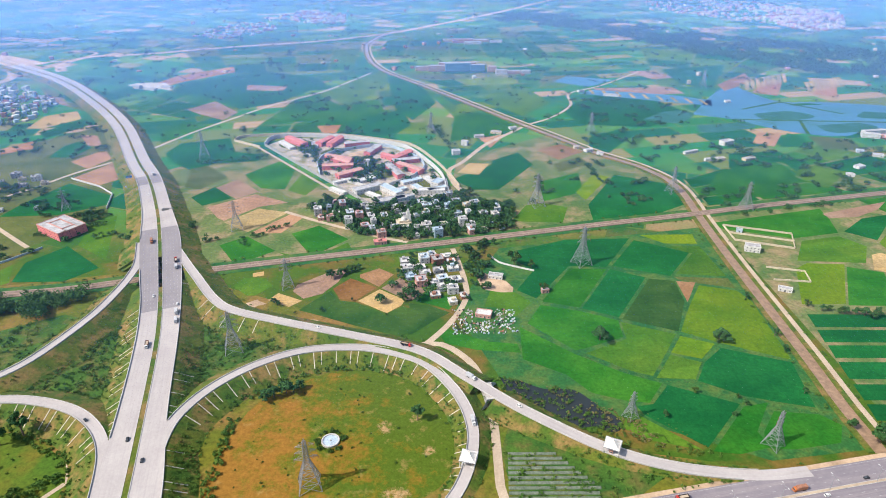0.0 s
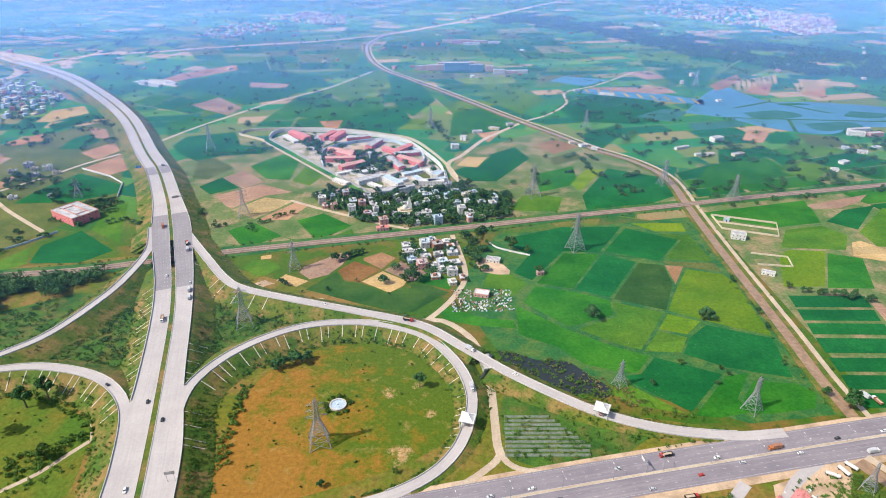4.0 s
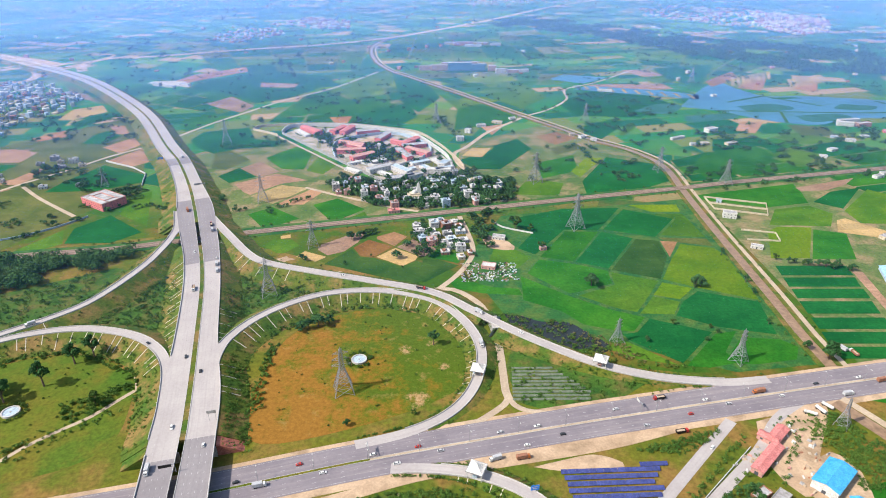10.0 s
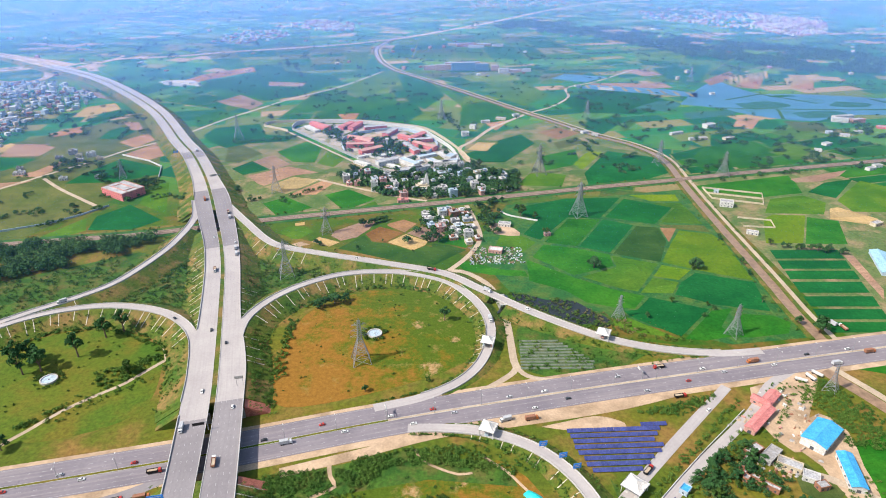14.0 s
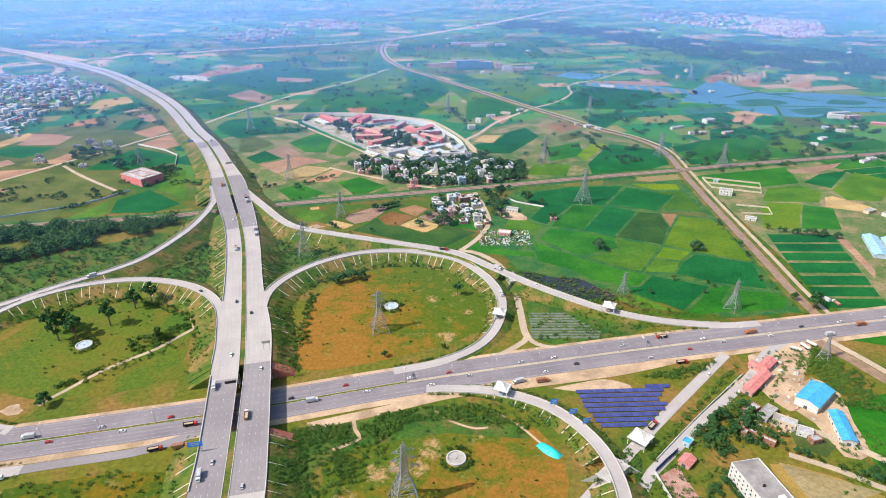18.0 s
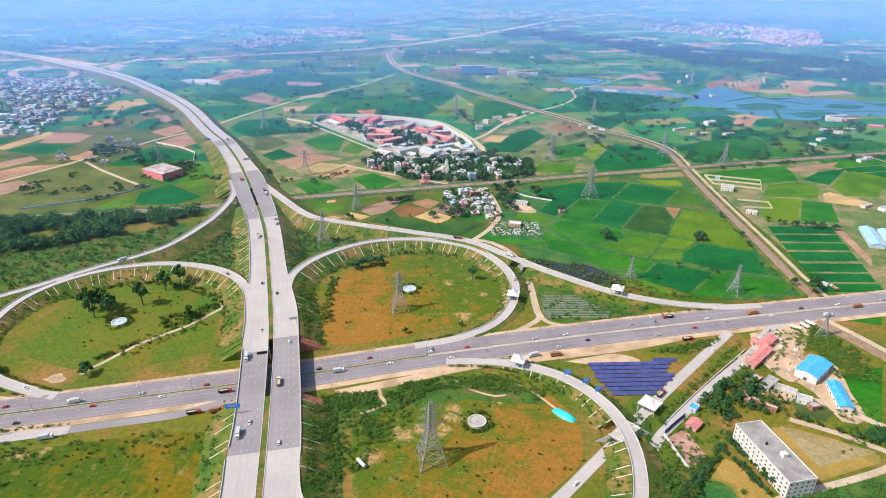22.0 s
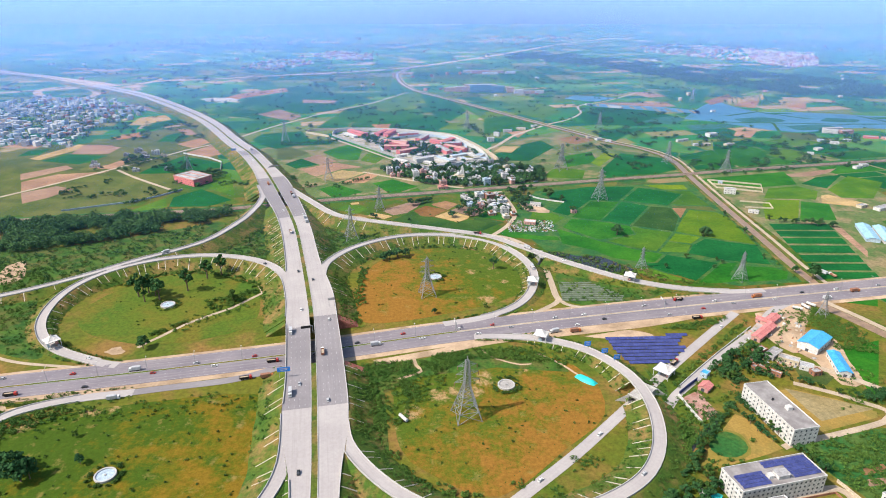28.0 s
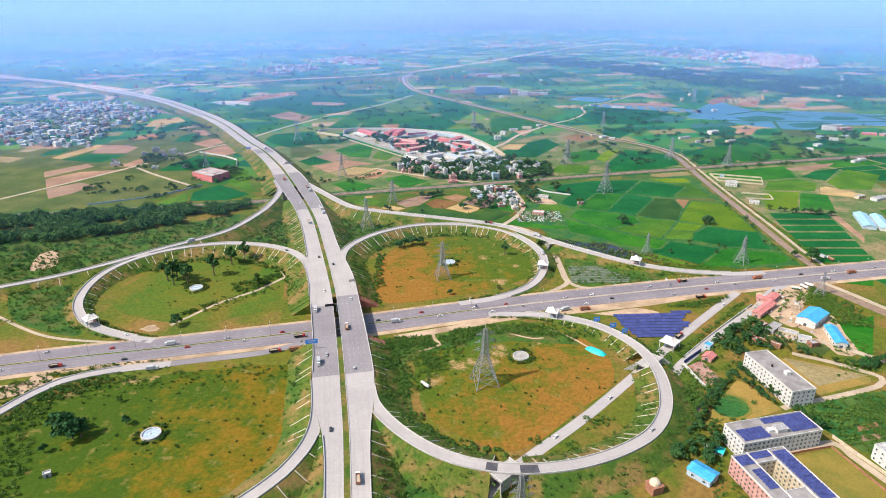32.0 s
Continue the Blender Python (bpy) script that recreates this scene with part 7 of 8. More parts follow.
for x, y, w in ((-628, 719, 14), (-551, 694, 10), (-600, 812, 12), (-572, 778, 11), (-565, 800, 12), (-585, 800, 9), (-610, 790, 10), (-545, 785, 9), (-640, 740, 8), (-505, 700, 8)):
    block("farmhouse", "white flat-roofed farmhouse among fields", "farmhouse", x, y, radians(20), w, w * 0.7, rnd.choice((1, 1, 2)), rnd.choice((P_WHITE, P_WHITE, P_GREY, P_CREAM)), group="farmhouses", sides=(0, 1))
# by the canal and the lake
block("canal_house", "white two-storey house by the canal track", "house", 332, 582, radians(-20), 15, 9, 2, P_WHITE, stairs=False)
block("canal_house", "low white house by the canal track", "house", 327, 500, radians(-25), 12, 5, 1, P_WHITE, stairs=False)
wall_line("plot_wall", "pale wall round an empty plot", [(326, 644), (394, 620), (380, 585), (324, 606)], 2.2, 0.8, P_CREAM, closed=True)
wall_line("plot_wall", "pale wall dividing an empty plot", [(325, 625), (388, 602)], 2.0, 0.8, P_CREAM)
wall_line("plot_wall", "low pale wall round a farm plot", [(330, 545), (365, 536), (360, 515), (326, 520)], 1.8, 0.8, P_CREAM)
wall_line("field_wall", "curved pale wall beside the paddy", [(48, 575), (58, 558), (75, 548), (92, 540)], 1.8, 0.6, P_WHITE, step=5)
block("canal_house", "small white hut in an empty plot", "hut", 338, 628, radians(-20), 6, 5, 1, P_BLUE, stairs=False)
block("hut", "small pink field hut", "hut", 97, 500, 0.2, 7, 4, 1, P_PINK, stairs=False, tank=False)
for x, y, w, d, fl, wall in ((451, 940, 20, 12, 2, P_WHITE), (413, 868, 12, 8, 1, P_CREAM), (455, 868, 20, 8, 1, P_CREAM), (700, 972, 26, 10, 2, P_WHITE), (728, 966, 26, 10, 2, P_PINK), (716, 990, 40, 9, 2, P_WHITE), (752, 926, 24, 10, 1, P_RED), (780, 918, 22, 12, 1, P_PINK), (690, 900, 12, 8, 1, P_WHITE), (655, 880, 14, 8, 1, P_WHITE), (640, 900, 10, 8, 1, P_BLUE), (480, 522, 14, 7, 1, P_CREAM), (502, 514, 26, 9, 1, P_WHITE), (398, 866, 20, 5, 1, P_WHITE), (380, 900, 26, 5, 1, P_WHITE), (598, 832, 14, 9, 1, P_WHITE), (566, 800, 10, 7, 1, P_WHITE), (593, 712, 16, 7, 1, P_WHITE), (610, 724, 12, 7, 1, P_WHITE),
                             (225, 910, 12, 8, 1, P_WHITE), (240, 895, 10, 7, 1, P_WHITE), (210, 925, 9, 7, 1, P_CREAM), (60, 985, 16, 8, 1, P_WHITE), (90, 1005, 18, 8, 1, P_CREAM), (35, 945, 10, 8, 2, P_WHITE), (20, 900, 12, 9, 2, P_WHITE), (120, 1030, 12, 7, 1, P_WHITE), (345, 1255, 30, 8, 1, P_WHITE), (290, 1290, 14, 6, 1, P_WHITE),
                             (-662, 1343, 18, 10, 2, P_WHITE), (-630, 1330, 30, 12, 1, P_WHITE), (-600, 1345, 26, 10, 1, P_WHITE), (560, 1200, 10, 8, 1, P_WHITE)):
    block("farm_building", "white and cream flat-roofed farm building among fields", "farm building", x, y, radians(rnd.choice((10, -20, 25))), w, d, fl, wall, group="farm buildings", sides=(0,), stairs=False, every=5.5)
P_TEAL, P_BUFF = plaster("teal_cladding", (0.16, 0.36, 0.50)), plaster("buff_plaster", (0.62, 0.42, 0.30))
for x, y, w, d, fl, wall in ((24, 1500, 34, 16, 6, P_TEAL), (54, 1502, 26, 16, 6, P_TEAL), (84, 1496, 34, 14, 5, P_TEAL), (-14, 1504, 40, 14, 4, P_BUFF), (36, 1524, 90, 14, 5, P_BUFF), (118, 1492, 20, 12, 4, P_BUFF), (138, 1466, 26, 12, 3, P_WHITE), (168, 1470, 28, 12, 2, P_BUFF), (196, 1474, 22, 10, 2, P_WHITE), (-50, 1510, 30, 12, 3, P_BUFF),
                             (60, 1905, 60, 18, 3, P_PINK), (116, 1915, 44, 16, 2, P_BUFF), (160, 1900, 34, 12, 2, P_WHITE), (20, 1925, 36, 14, 2, P_CREAM), (90, 1880, 50, 12, 2, P_WHITE)):
    block("hostel_block", "far multi-storey hostel block in teal and buff", "institution", x, y, radians(4), w, d, fl, wall, group="far hostel blocks", sides=(0,), stairs=False, every=5.5)
flat("paved_yard", blob([(-699, 1371), (-640, 1352), (-584, 1325), (-600, 1358), (-619, 1389), (-679, 1397)], 10), 0.14, M_CHUTE, "pale paved yard of a roadside works", "yard")
gable("greenhouse", "long pale blue greenhouse tunnel", "greenhouse", 425, 425, radians(70), 52, 14, 3.5, 2, P_BLUE, plaster("pale_polythene", (0.38, 0.64, 0.80)), "greenhouses", False)
gable("greenhouse", "long pale greenhouse tunnel", "greenhouse", 440, 418, radians(70), 52, 12, 3.5, 2, P_WHITE, bpy.data.materials["pale_polythene"], "greenhouses", False)


def small_house(seed):
    """A plain far-off house with roof, parapet and windows, at the origin."""
    q = random.Random(seed)
    ob = tagged(new("house"), "flat-roofed pale house in a crowded town", "house", "town houses")
    w, d, h = q.uniform(6, 12), q.uniform(6, 9), q.choice((3.4, 3.8, 6.6, 9.0))
    wall = q.choice((P_WHITE, P_WHITE, P_WHITE, P_BLUE, P_CREAM, P_PINK))
    part("wall", boxes((0, 0, 0, w, d, h)), wall, ob)
    part("roof", roof_of(w, d, h, 0.8), M_ROOFGREY if q.random() < 0.25 else P_WHITE, ob)
    return ob


SMALL = [small_house(k) for k in range(12)]
towns = strewn([(-914, 862), (-740, 850), (-800, 1040), (-745, 1110), (-765, 1218), (-900, 1345), (-1110, 1395), (-1190, 1270), (-1060, 1020)], 900, 4)
far_ok = []
for x, y in towns:
    if math.sin(x * 0.045 + y * 0.02) + math.sin(y * 0.05 - x * 0.017) > -0.9 and all(math.hypot(x - a, y - b) > 8.5 for a, b in far_ok):
        far_ok.append((x, y))
for k, h in enumerate(SMALL):
    h.matrix_basis = pose(*far_ok[k], 0, 0, 0, 12)
for x, y in far_ok[12:208]:
    copy_thing(rnd.choice(SMALL), pose(x, y, 0, 0, 0, rnd.choice((12, 102, 192, 282)) + rnd.uniform(-25, 25)) @ Matrix.Diagonal((0.85, 0.85, rnd.uniform(0.8, 1.15), 1)))
thicket("town_trees", "dark trees between the town houses", strewn([(-850, 885), (-746, 870), (-745, 1042), (-800, 1240), (-1090, 1250), (-1150, 1050)], 420, 3), 4, 9, M_LEAF, 18, "trees")


def far_town(name, label, pts, count, walls):
    """Hundreds of tiny far houses, one mesh."""
    for m, share in walls:
        vs, fs = [], []
        for x, y in strewn(pts, int(count * share), 0):
            w, d, h, a = rnd.uniform(6, 12), rnd.uniform(5, 10), rnd.choice((3, 5, 8)), rnd.uniform(0, 1.5)
            c, s = math.cos(a), math.sin(a)
            k = len(vs)
            for z in (0, h):
                for p, q in ((-1, -1), (1, -1), (1, 1), (-1, 1)):
                    vs.append((x + (c * p * w - s * q * d) / 2, y + (s * p * w + c * q * d) / 2, z))
            fs += [tuple(k + i for i in f) for f in ((4, 5, 6, 7), (0, 1, 5, 4), (1, 2, 6, 5), (2, 3, 7, 6), (3, 0, 4, 7))]
        tagged(piece(name, vs, fs, m), label, "town", kind="stuff")


WALLS = ((P_WHITE, 0.14), (P_PINK, 0.28), (P_CREAM, 0.36), (P_BRICK, 0.22))
TOWN = [(-914, 862), (-740, 850), (-800, 1040), (-745, 1110), (-765, 1218), (-900, 1345), (-1110, 1395), (-1190, 1270), (-1060, 1020)]
far_town("town_sheds", "low sheds and annexes crowded between town houses", TOWN, 430, ((P_WHITE, 0.5), (P_BLUE, 0.2), (P_BRICK, 0.15), (P_CREAM, 0.15)))
far_town("far_town", "dense pale brick town far across the plain", [(1150, 2216), (1366, 2840), (1537, 2537), (1450, 2330), (1334, 2134), (1180, 2050)], 620, WALLS)
far_town("far_town", "loose end of the far brick town", [(893, 2904), (1100, 3060), (1400, 2860), (1220, 2300), (1120, 2260), (978, 2440), (838, 2632)], 330, WALLS)
far_town("far_village", "pale village far across the plain", [(-785, 2025), (-789, 2214), (-649, 2340), (-560, 2200), (-579, 2079), (-665, 1981)], 120, WALLS)
far_town("far_village", "pale upper end of the far village", [(-640, 2560), (-560, 2660), (-379, 2565), (-339, 2304), (-460, 2301), (-600, 2419)], 190, WALLS)
far_town("far_hamlet", "faint pale village near the skyline", [(-1900, 2900), (-900, 3000), (-300, 3500), (-1500, 3700)], 160, WALLS)
far_town("far_hamlet", "faint pale hamlet near the skyline", [(200, 3100), (700, 3300), (600, 3700), (100, 3500)], 120, WALLS)
far_town("far_hamlet", "faint pale villages at the skyline", [(-4200, 4200), (3800, 4400), (4500, 7200), (-4800, 7200)], 700, WALLS)
far_town("far_hamlet", "pale farmsteads strewn over the plain", [(-1400, 1500), (1400, 1200), (2000, 3500), (-2000, 3500)], 170, WALLS)

# ---- pylons ----
def pylon(label):
    """A lattice transmission tower with six cross-arms, at the origin."""
    ob = tagged(new("pylon"), label, "pylon", "transmission towers")
    H, base, waist, top = 46.0, 8.4, 2.0, 0.9
    half = lambda z: base + (waist - base) * min(z / 25, 1) if z < 25 else waist + (top - waist) * (z - 25) / (H - 25)
    corner = ((1, 1), (-1, 1), (-1, -1), (1, -1))
    levels = [0, 7, 13, 18, 22, 25, 28, 32, 36, 40, 44]
    for sx, sy in corner:
        bm = bmesh.new()
        for a, b in ((0, 25), (25, 44)):
            strut(bm, (sx * half(a), sy * half(a), a), (sx * half(b), sy * half(b), b), 0.5)
        part("leg", bm, M_STEEL, ob)
    bm = bmesh.new()
    for a, b in zip(levels, levels[1:]):
        for k in range(4):
            (x1, y1), (x2, y2) = corner[k], corner[(k + 1) % 4]
            p, q = half(a), half(b)
            strut(bm, (x1 * p, y1 * p, a), (x2 * q, y2 * q, b), 0.24)
            strut(bm, (x2 * p, y2 * p, a), (x1 * q, y1 * q, b), 0.24)
            strut(bm, (x1 * q, y1 * q, b), (x2 * q, y2 * q, b), 0.24)
    part("bracing", bm, M_STEEL, ob)
    for z, l in ((28, 8.6), (34, 7.6), (40, 6.6)):
        for s in (1, -1):
            bm = bmesh.new()
            w = half(z)
            for sy in (1, -1):
                strut(bm, (s * w, sy * w, z), (s * l, 0, z + 0.5), 0.2)
                strut(bm, (s * w, sy * w, z + 2.4), (s * l, 0, z + 0.5), 0.17)
            strut(bm, (s * l * 0.55, -w * 0.5, z + 0.3), (s * l * 0.55, w * 0.5, z + 1.2), 0.22)
            arm = part("cross_arm", bm, M_STEEL, ob)
            bm = bmesh.new()
            cylinder(bm, s * l, 0, z - 2.2, 0.22, 2.5, 6)
            part("insulator", bm, P_BRICK, arm)
    bm = bmesh.new()
    strut(bm, (0, 0, 44), (0, 0, H + 1), 0.4)
    part("peak", bm, M_STEEL, ob)
    return ob


first = pylon("tall galvanised steel lattice pylon")
first.matrix_basis = pose(-55, 95, 0, 0, 0, 15)
for x, y, s, a in ((-85, 272, 0.85, 15), (-45.5, -38, 0.85, 20), (-175, 412, 0.85, 20), (222, 304, 0.66, 35), (133, 331, 0.52, 30), (143, 555, 0.95, 25), (117, 704, 0.95, 25), (-152, 512, 0.7, 20), (-240, 642, 0.8, 20), (-363, 892, 0.9, 20), (300, 745, 0.8, 20), (372, 690, 0.8, 20), (-20, 1010, 0.8, 20), (250, 1010, 0.75, 20), (-470, 700, 0.6, 20), (262, 232, 0.52, 40), (560, 1330, 0.8, 0)):
    copy_thing(first, pose(x, y, 0, 0, 0, a) @ Matrix.Diagonal((s, s, s, 1)))

# ---- toll canopies, wells, signs, lamps ----
def toll(x, y, z, turn, size=11.0):
    """A white peaked canopy on posts over a lane with two booths."""
    ob = tagged(new("toll_canopy"), "white peaked toll canopy over a slip road", "toll booth", "toll canopies")
    ob.matrix_basis = pose(x, y, z, 0, 0, turn)
    h, s = 5.6, size / 2
    n, vs, fs = 8, [], []
    for j in range(n + 1):
        f = j / n
        rad = s * (1 - f) ** 1.0 + 0.35 * f
        zz = h + 3.6 * (f ** 1.5)
        for sx, sy in ((-1, -1), (0, -0.9), (1, -1), (0.9, 0), (1, 1), (0, 0.9), (-1, 1), (-0.9, 0)):
            vs.append((sx * rad, sy * rad, zz))
    for j in range(n):
        for i in range(8):
            fs.append((8 * j + i, 8 * j + (i + 1) % 8, 8 * j + 8 + (i + 1) % 8, 8 * j + 8 + i))
    fs.append(tuple(range(8 * n, 8 * n + 8)))
    piece("membrane", vs, fs, M_CANOPY, ob)
    part("rim_beam", boxes((0, -s * 0.97, h - 0.3, size, 0.35, 0.35), (0, s * 0.97, h - 0.3, size, 0.35, 0.35), (-s * 0.97, 0, h - 0.3, 0.35, size, 0.35), (s * 0.97, 0, h - 0.3, 0.35, size, 0.35)), M_STEEL, ob)
    for sx in (-1, 1):
        for sy in (-1, 1):
            bm = bmesh.new()
            cylinder(bm, sx * s * 0.86, sy * s * 0.86, -z, 0.25, h + z - 0.1, 8)
            part("post", bm, P_WHITE, ob)
        booth = part("booth", boxes((0, sx * 3.2, 0, 2.6, 1.6, 2.6)), P_BLUE if sx > 0 else P_PINK, ob)
        part("booth_window", boxes((0, sx * 3.2 - 0.82, 1.1, 2.0, 0.06, 1.0)), M_PANE, booth)
    part("lane_island", boxes((0, 3.2, 0.0, 9, 2.2, 0.22), (0, -3.2, 0.0, 9, 2.2, 0.22)), M_KERB, ob)
    return ob


toll(15.5, 287, 3.2, 75), toll(111, 297, 3.3, -25), toll(9, 190, 1.7, 157), toll(93, 142, 0.2, 46, 13), toll(-381, 180, 2.1, 140)


def well(x, y, white):
    """A round raised well head in a ring of bushes."""
    ob = tagged(new("recharge_well"), "white round recharge well ringed by bushes" if white else "pale concrete round recharge well", "well", "recharge wells")
    ob.matrix_basis = pose(x, y, 0)
    r1, r2, n, h = 6.2, 5.3, 40, 1.5
    vs, fs = [], []
    for i in range(n):
        a = 2 * math.pi * i / n
        for rad, z in ((r1, 0), (r1, h), (r2, h), (r2, 0.4)):
            vs.append((rad * math.cos(a), rad * math.sin(a), z))
    for i in range(n):
        j = (i + 1) % n
        for k in range(3):
            fs.append((4 * i + k, 4 * j + k, 4 * j + k + 1, 4 * i + k + 1))
    piece("ring_wall", vs, fs, M_KERB, ob)
    bm = bmesh.new()
    cylinder(bm, 0, 0, 0.0, 5.3, 0.9, 36)
    part("floor", bm, P_BLUE if white else M_WALLGREY, ob)
    bm = bmesh.new()
    cylinder(bm, 0, 0, 0.9, 0.6, 0.5, 12)
    part("manhole", bm, M_WALLGREY, ob)
    return ob


wells = ((-319, 251, True), (-78, 309, True), (-25, 129, False), (-269, 40, True))
ring = []
for x, y, white in wells:
    well(x, y, white)
    ring += [(x + 8.6 * math.cos(a) * RNG.uniform(0.95, 1.25), y + 8.6 * math.sin(a) * RNG.uniform(0.95, 1.2)) for a in RNG.uniform(0, 6.28, 34)]
thicket("well_bushes", "ring of low bushes round the wells", ring, 1.3, 2.6, M_LEAF2, 30)


def board(x, y, z, turn, w, h, foot=3.2, material=None, label="blue road sign on two posts"):
    ob = tagged(new("road_sign"), label, "sign", "road signs")
    ob.matrix_basis = pose(x, y, z, 0, 0, turn)
    face = part("sign_face", boxes((0, 0, foot, w, 0.2, h)), material or M_SIGNBLUE, ob)
    part("lettering_bar", boxes((0, -0.13, foot + h * 0.62, w * 0.7, 0.05, h * 0.12), (0, -0.13, foot + h * 0.3, w * 0.5, 0.05, h * 0.12)), M_PAINT, face)
    for s in (-1, 1):
        bm = bmesh.new()
        cylinder(bm, s * w * 0.36, 0.16, -z if z < 2 else -0.4, 0.14, foot + h + (z if z < 2 else 0.4), 8)
        part("post", bm, M_STEEL, ob)
    return ob


board(43, 174, 1.0, 8, 5.2, 4.0, 4.5), board(54, 164, 1.0, 10, 5.2, 4.0, 4.5), board(61, 155, 1.0, 12, 5.2, 4.0, 4.5), board(-183, 125, 10, 10, 9, 3.6, 5), board(-167, 231, 10, 12, 6, 2.4, 6, M_WALLGREY, "grey back of a road sign"), board(-420, 770, 9.5, 25, 7, 3, 5)


def gantry(s_y, side):
    """A cantilever sign seen from above, over one carriageway."""
    r, n, wl, wr = ROADS["ex"]
    i = int(np.argmin(np.abs(r[:, 1] - s_y)))
    w = (wl if side > 0 else wr)[i]
    p = r[i, :2] + n[i] * side * (w + 0.9)
    ob = tagged(new("sign_gantry"), "steel gantry across the carriageway", "gantry", "sign gantries")
    turn = math.degrees(math.atan2(-side * n[i][1], -side * n[i][0]))
    ob.matrix_basis = pose(p[0], p[1], 10, 0, 0, turn)
    bm = bmesh.new()
    cylinder(bm, 0, 0, -1.5, 0.3, 9, 10, 0.22)
    part("mast", bm, M_STEEL, ob)
    part("boom", boxes((w * 0.38, 0, 6.6, w * 0.8, 0.5, 0.5), (w * 0.38, 0, 7.5, w * 0.8, 0.4, 0.3)), M_STEEL, ob)
    part("sign_face", boxes((w * 0.5, -0.35, 5.6, w * 0.42, 0.2, 2.8)), M_WALLGREY, ob)
    return ob


gantry(655, -1)
ob = tagged(new("sign_gantry"), "dark sign gantry reaching over the carriageway from the median", "gantry", "sign gantries")
ob.matrix_basis = pose(-174.6, 186, 10, 0, 0, 194)
bm = bmesh.new()
cylinder(bm, 0, 0, 0, 0.25, 7.2, 10, 0.2)
part("mast", bm, M_STEEL, ob)
part("boom", boxes((4.6, 0, 6.6, 9.2, 0.4, 0.4)), M_STEEL, ob)
part("sign_face", boxes((5.4, 0.3, 5.2, 7.4, 0.2, 2.2)), M_BLACK, ob)


def mast(x, y, turn):
    """A highway lamp post with two arms."""
    ob = tagged(new("street_lamp"), "tall grey twin-arm highway lamp", "street lamp", "highway lamps")
    ob.matrix_basis = pose(x, y, 0.3, 0, 0, turn)
    bm = bmesh.new()
    cylinder(bm, 0, 0, 0, 0.16, 11, 8, 0.09)
    part("pole", bm, M_STEEL, ob)
    for s in (-1, 1):
        bm = bmesh.new()
        strut(bm, (0, 0, 10.8), (0, s * 2.4, 11.6), 0.14)
        arm = part("arm", bm, M_STEEL, ob)
        part("lamp_head", boxes((0, s * 2.7, 11.5, 0.5, 1.1, 0.18)), P_WHITE, arm)
    return ob


r, n, _, _ = ROADS["hw"]
lamp = None
for k in range(26):
    p, d, _t = at_s(840 + 34 * k, r, n, s_hw)
    if -205 < p[0] < -145:
        continue
    turn = math.degrees(math.atan2(-d[0], d[1]))
    if lamp is None:
        lamp = mast(p[0], p[1], turn)
    else:
        copy_thing(lamp, pose(p[0], p[1], 0.3, 0, 0, turn))

# highway sign gantries with pale boards
for x in (-65, 132):
    i = int(np.argmin(np.abs(r[:, 0] - x)))
    p, d = r[i, :2] + n[i] * 1.0, n[i]
    ob = tagged(new("sign_gantry"), "white sign gantry over the highway", "gantry", "sign gantries")
    ob.matrix_basis = pose(p[0], p[1], 0.3, 0, 0, math.degrees(math.atan2(d[1], d[0])))
    bm = bmesh.new()
    cylinder(bm, 0, 0, 0, 0.28, 8, 8)
    part("mast", bm, M_STEEL, ob)
    part("boom", boxes((4.2, 0, 7.0, 8.6, 0.4, 0.4)), M_STEEL, ob)
    part("sign_face", boxes((5.4, 0.3, 5.8, 3.6, 0.2, 1.8)), P_WHITE, ob)

# ---- solar farm, nursery rows and yard clutter ----
me = mesh_of("panel", [(-2.2, -1.4, 0.8), (2.2, -1.4, 0.8), (2.2, 1.4, 1.7), (-2.2, 1.4, 1.7), (-2.2, -1.4, 0.72), (2.2, -1.4, 0.72), (2.2, 1.4, 1.62), (-2.2, 1.4, 1.62)],
             [(0, 1, 2, 3), (7, 6, 5, 4), (0, 4, 5, 1), (1, 5, 6, 2), (2, 6, 7, 3), (3, 7, 4, 0)], M_SOLAR)
for k in range(9):
    y = 198 - 5.0 * k
    x0, x1 = 112 if k == 0 else 58.5 + 1.4 * k, (132, 127, 124, 120, 123, 120, 115, 110, 105)[k]
    ob = tagged(new("solar_row"), "row of dark blue tilted solar panels", "solar panels", "solar farm rows")
    cnt = int((x1 - x0) / 4.5)
    ob.matrix_basis = pose((x0 + x1) / 2, y, 0, 0, 0, 2)
    for i in range(cnt):
        u = (i - (cnt - 1) / 2) * 4.5
        shared("panel", me, ob, u, 0, 0)
        if i % 2 == 0:
            part("post", boxes((u, -0.9, 0, 0.14, 0.14, 0.95), (u, 0.9, 0, 0.14, 0.14, 1.6)), M_STEEL, ob)
M_NET = surface("grey_shade_net", (0.12, 0.155, 0.11), (0.17, 0.20, 0.15), 0.15, 0.8, 0.9)
for k in range(10):
    y = 297 - 4.0 * k
    x0, x1 = 42 - 0.3 * k, 74 + 3.4 * k if k < 8 else 96
    vs, fs = [], []
    m = 24
    for i in range(m + 1):
        x = x0 + (x1 - x0) * i / m
        for a in np.linspace(0, math.pi, 6):
            vs.append((x, y + 1.3 * math.cos(a), 0.9 * math.sin(a) * RNG.uniform(0.8, 1.1)))
    for i in range(m):
        for j in range(5):
            fs.append((6 * i + j, 6 * i + 6 + j, 6 * i + 7 + j, 6 * i + 1 + j))
    tagged(piece("row_cover", vs, fs, M_NET), "long grey netted nursery row", "row cover", "nursery rows")
tarp = tagged(new("tarpaulin_shelter"), "bright turquoise tarpaulin over a heap", "tarpaulin")
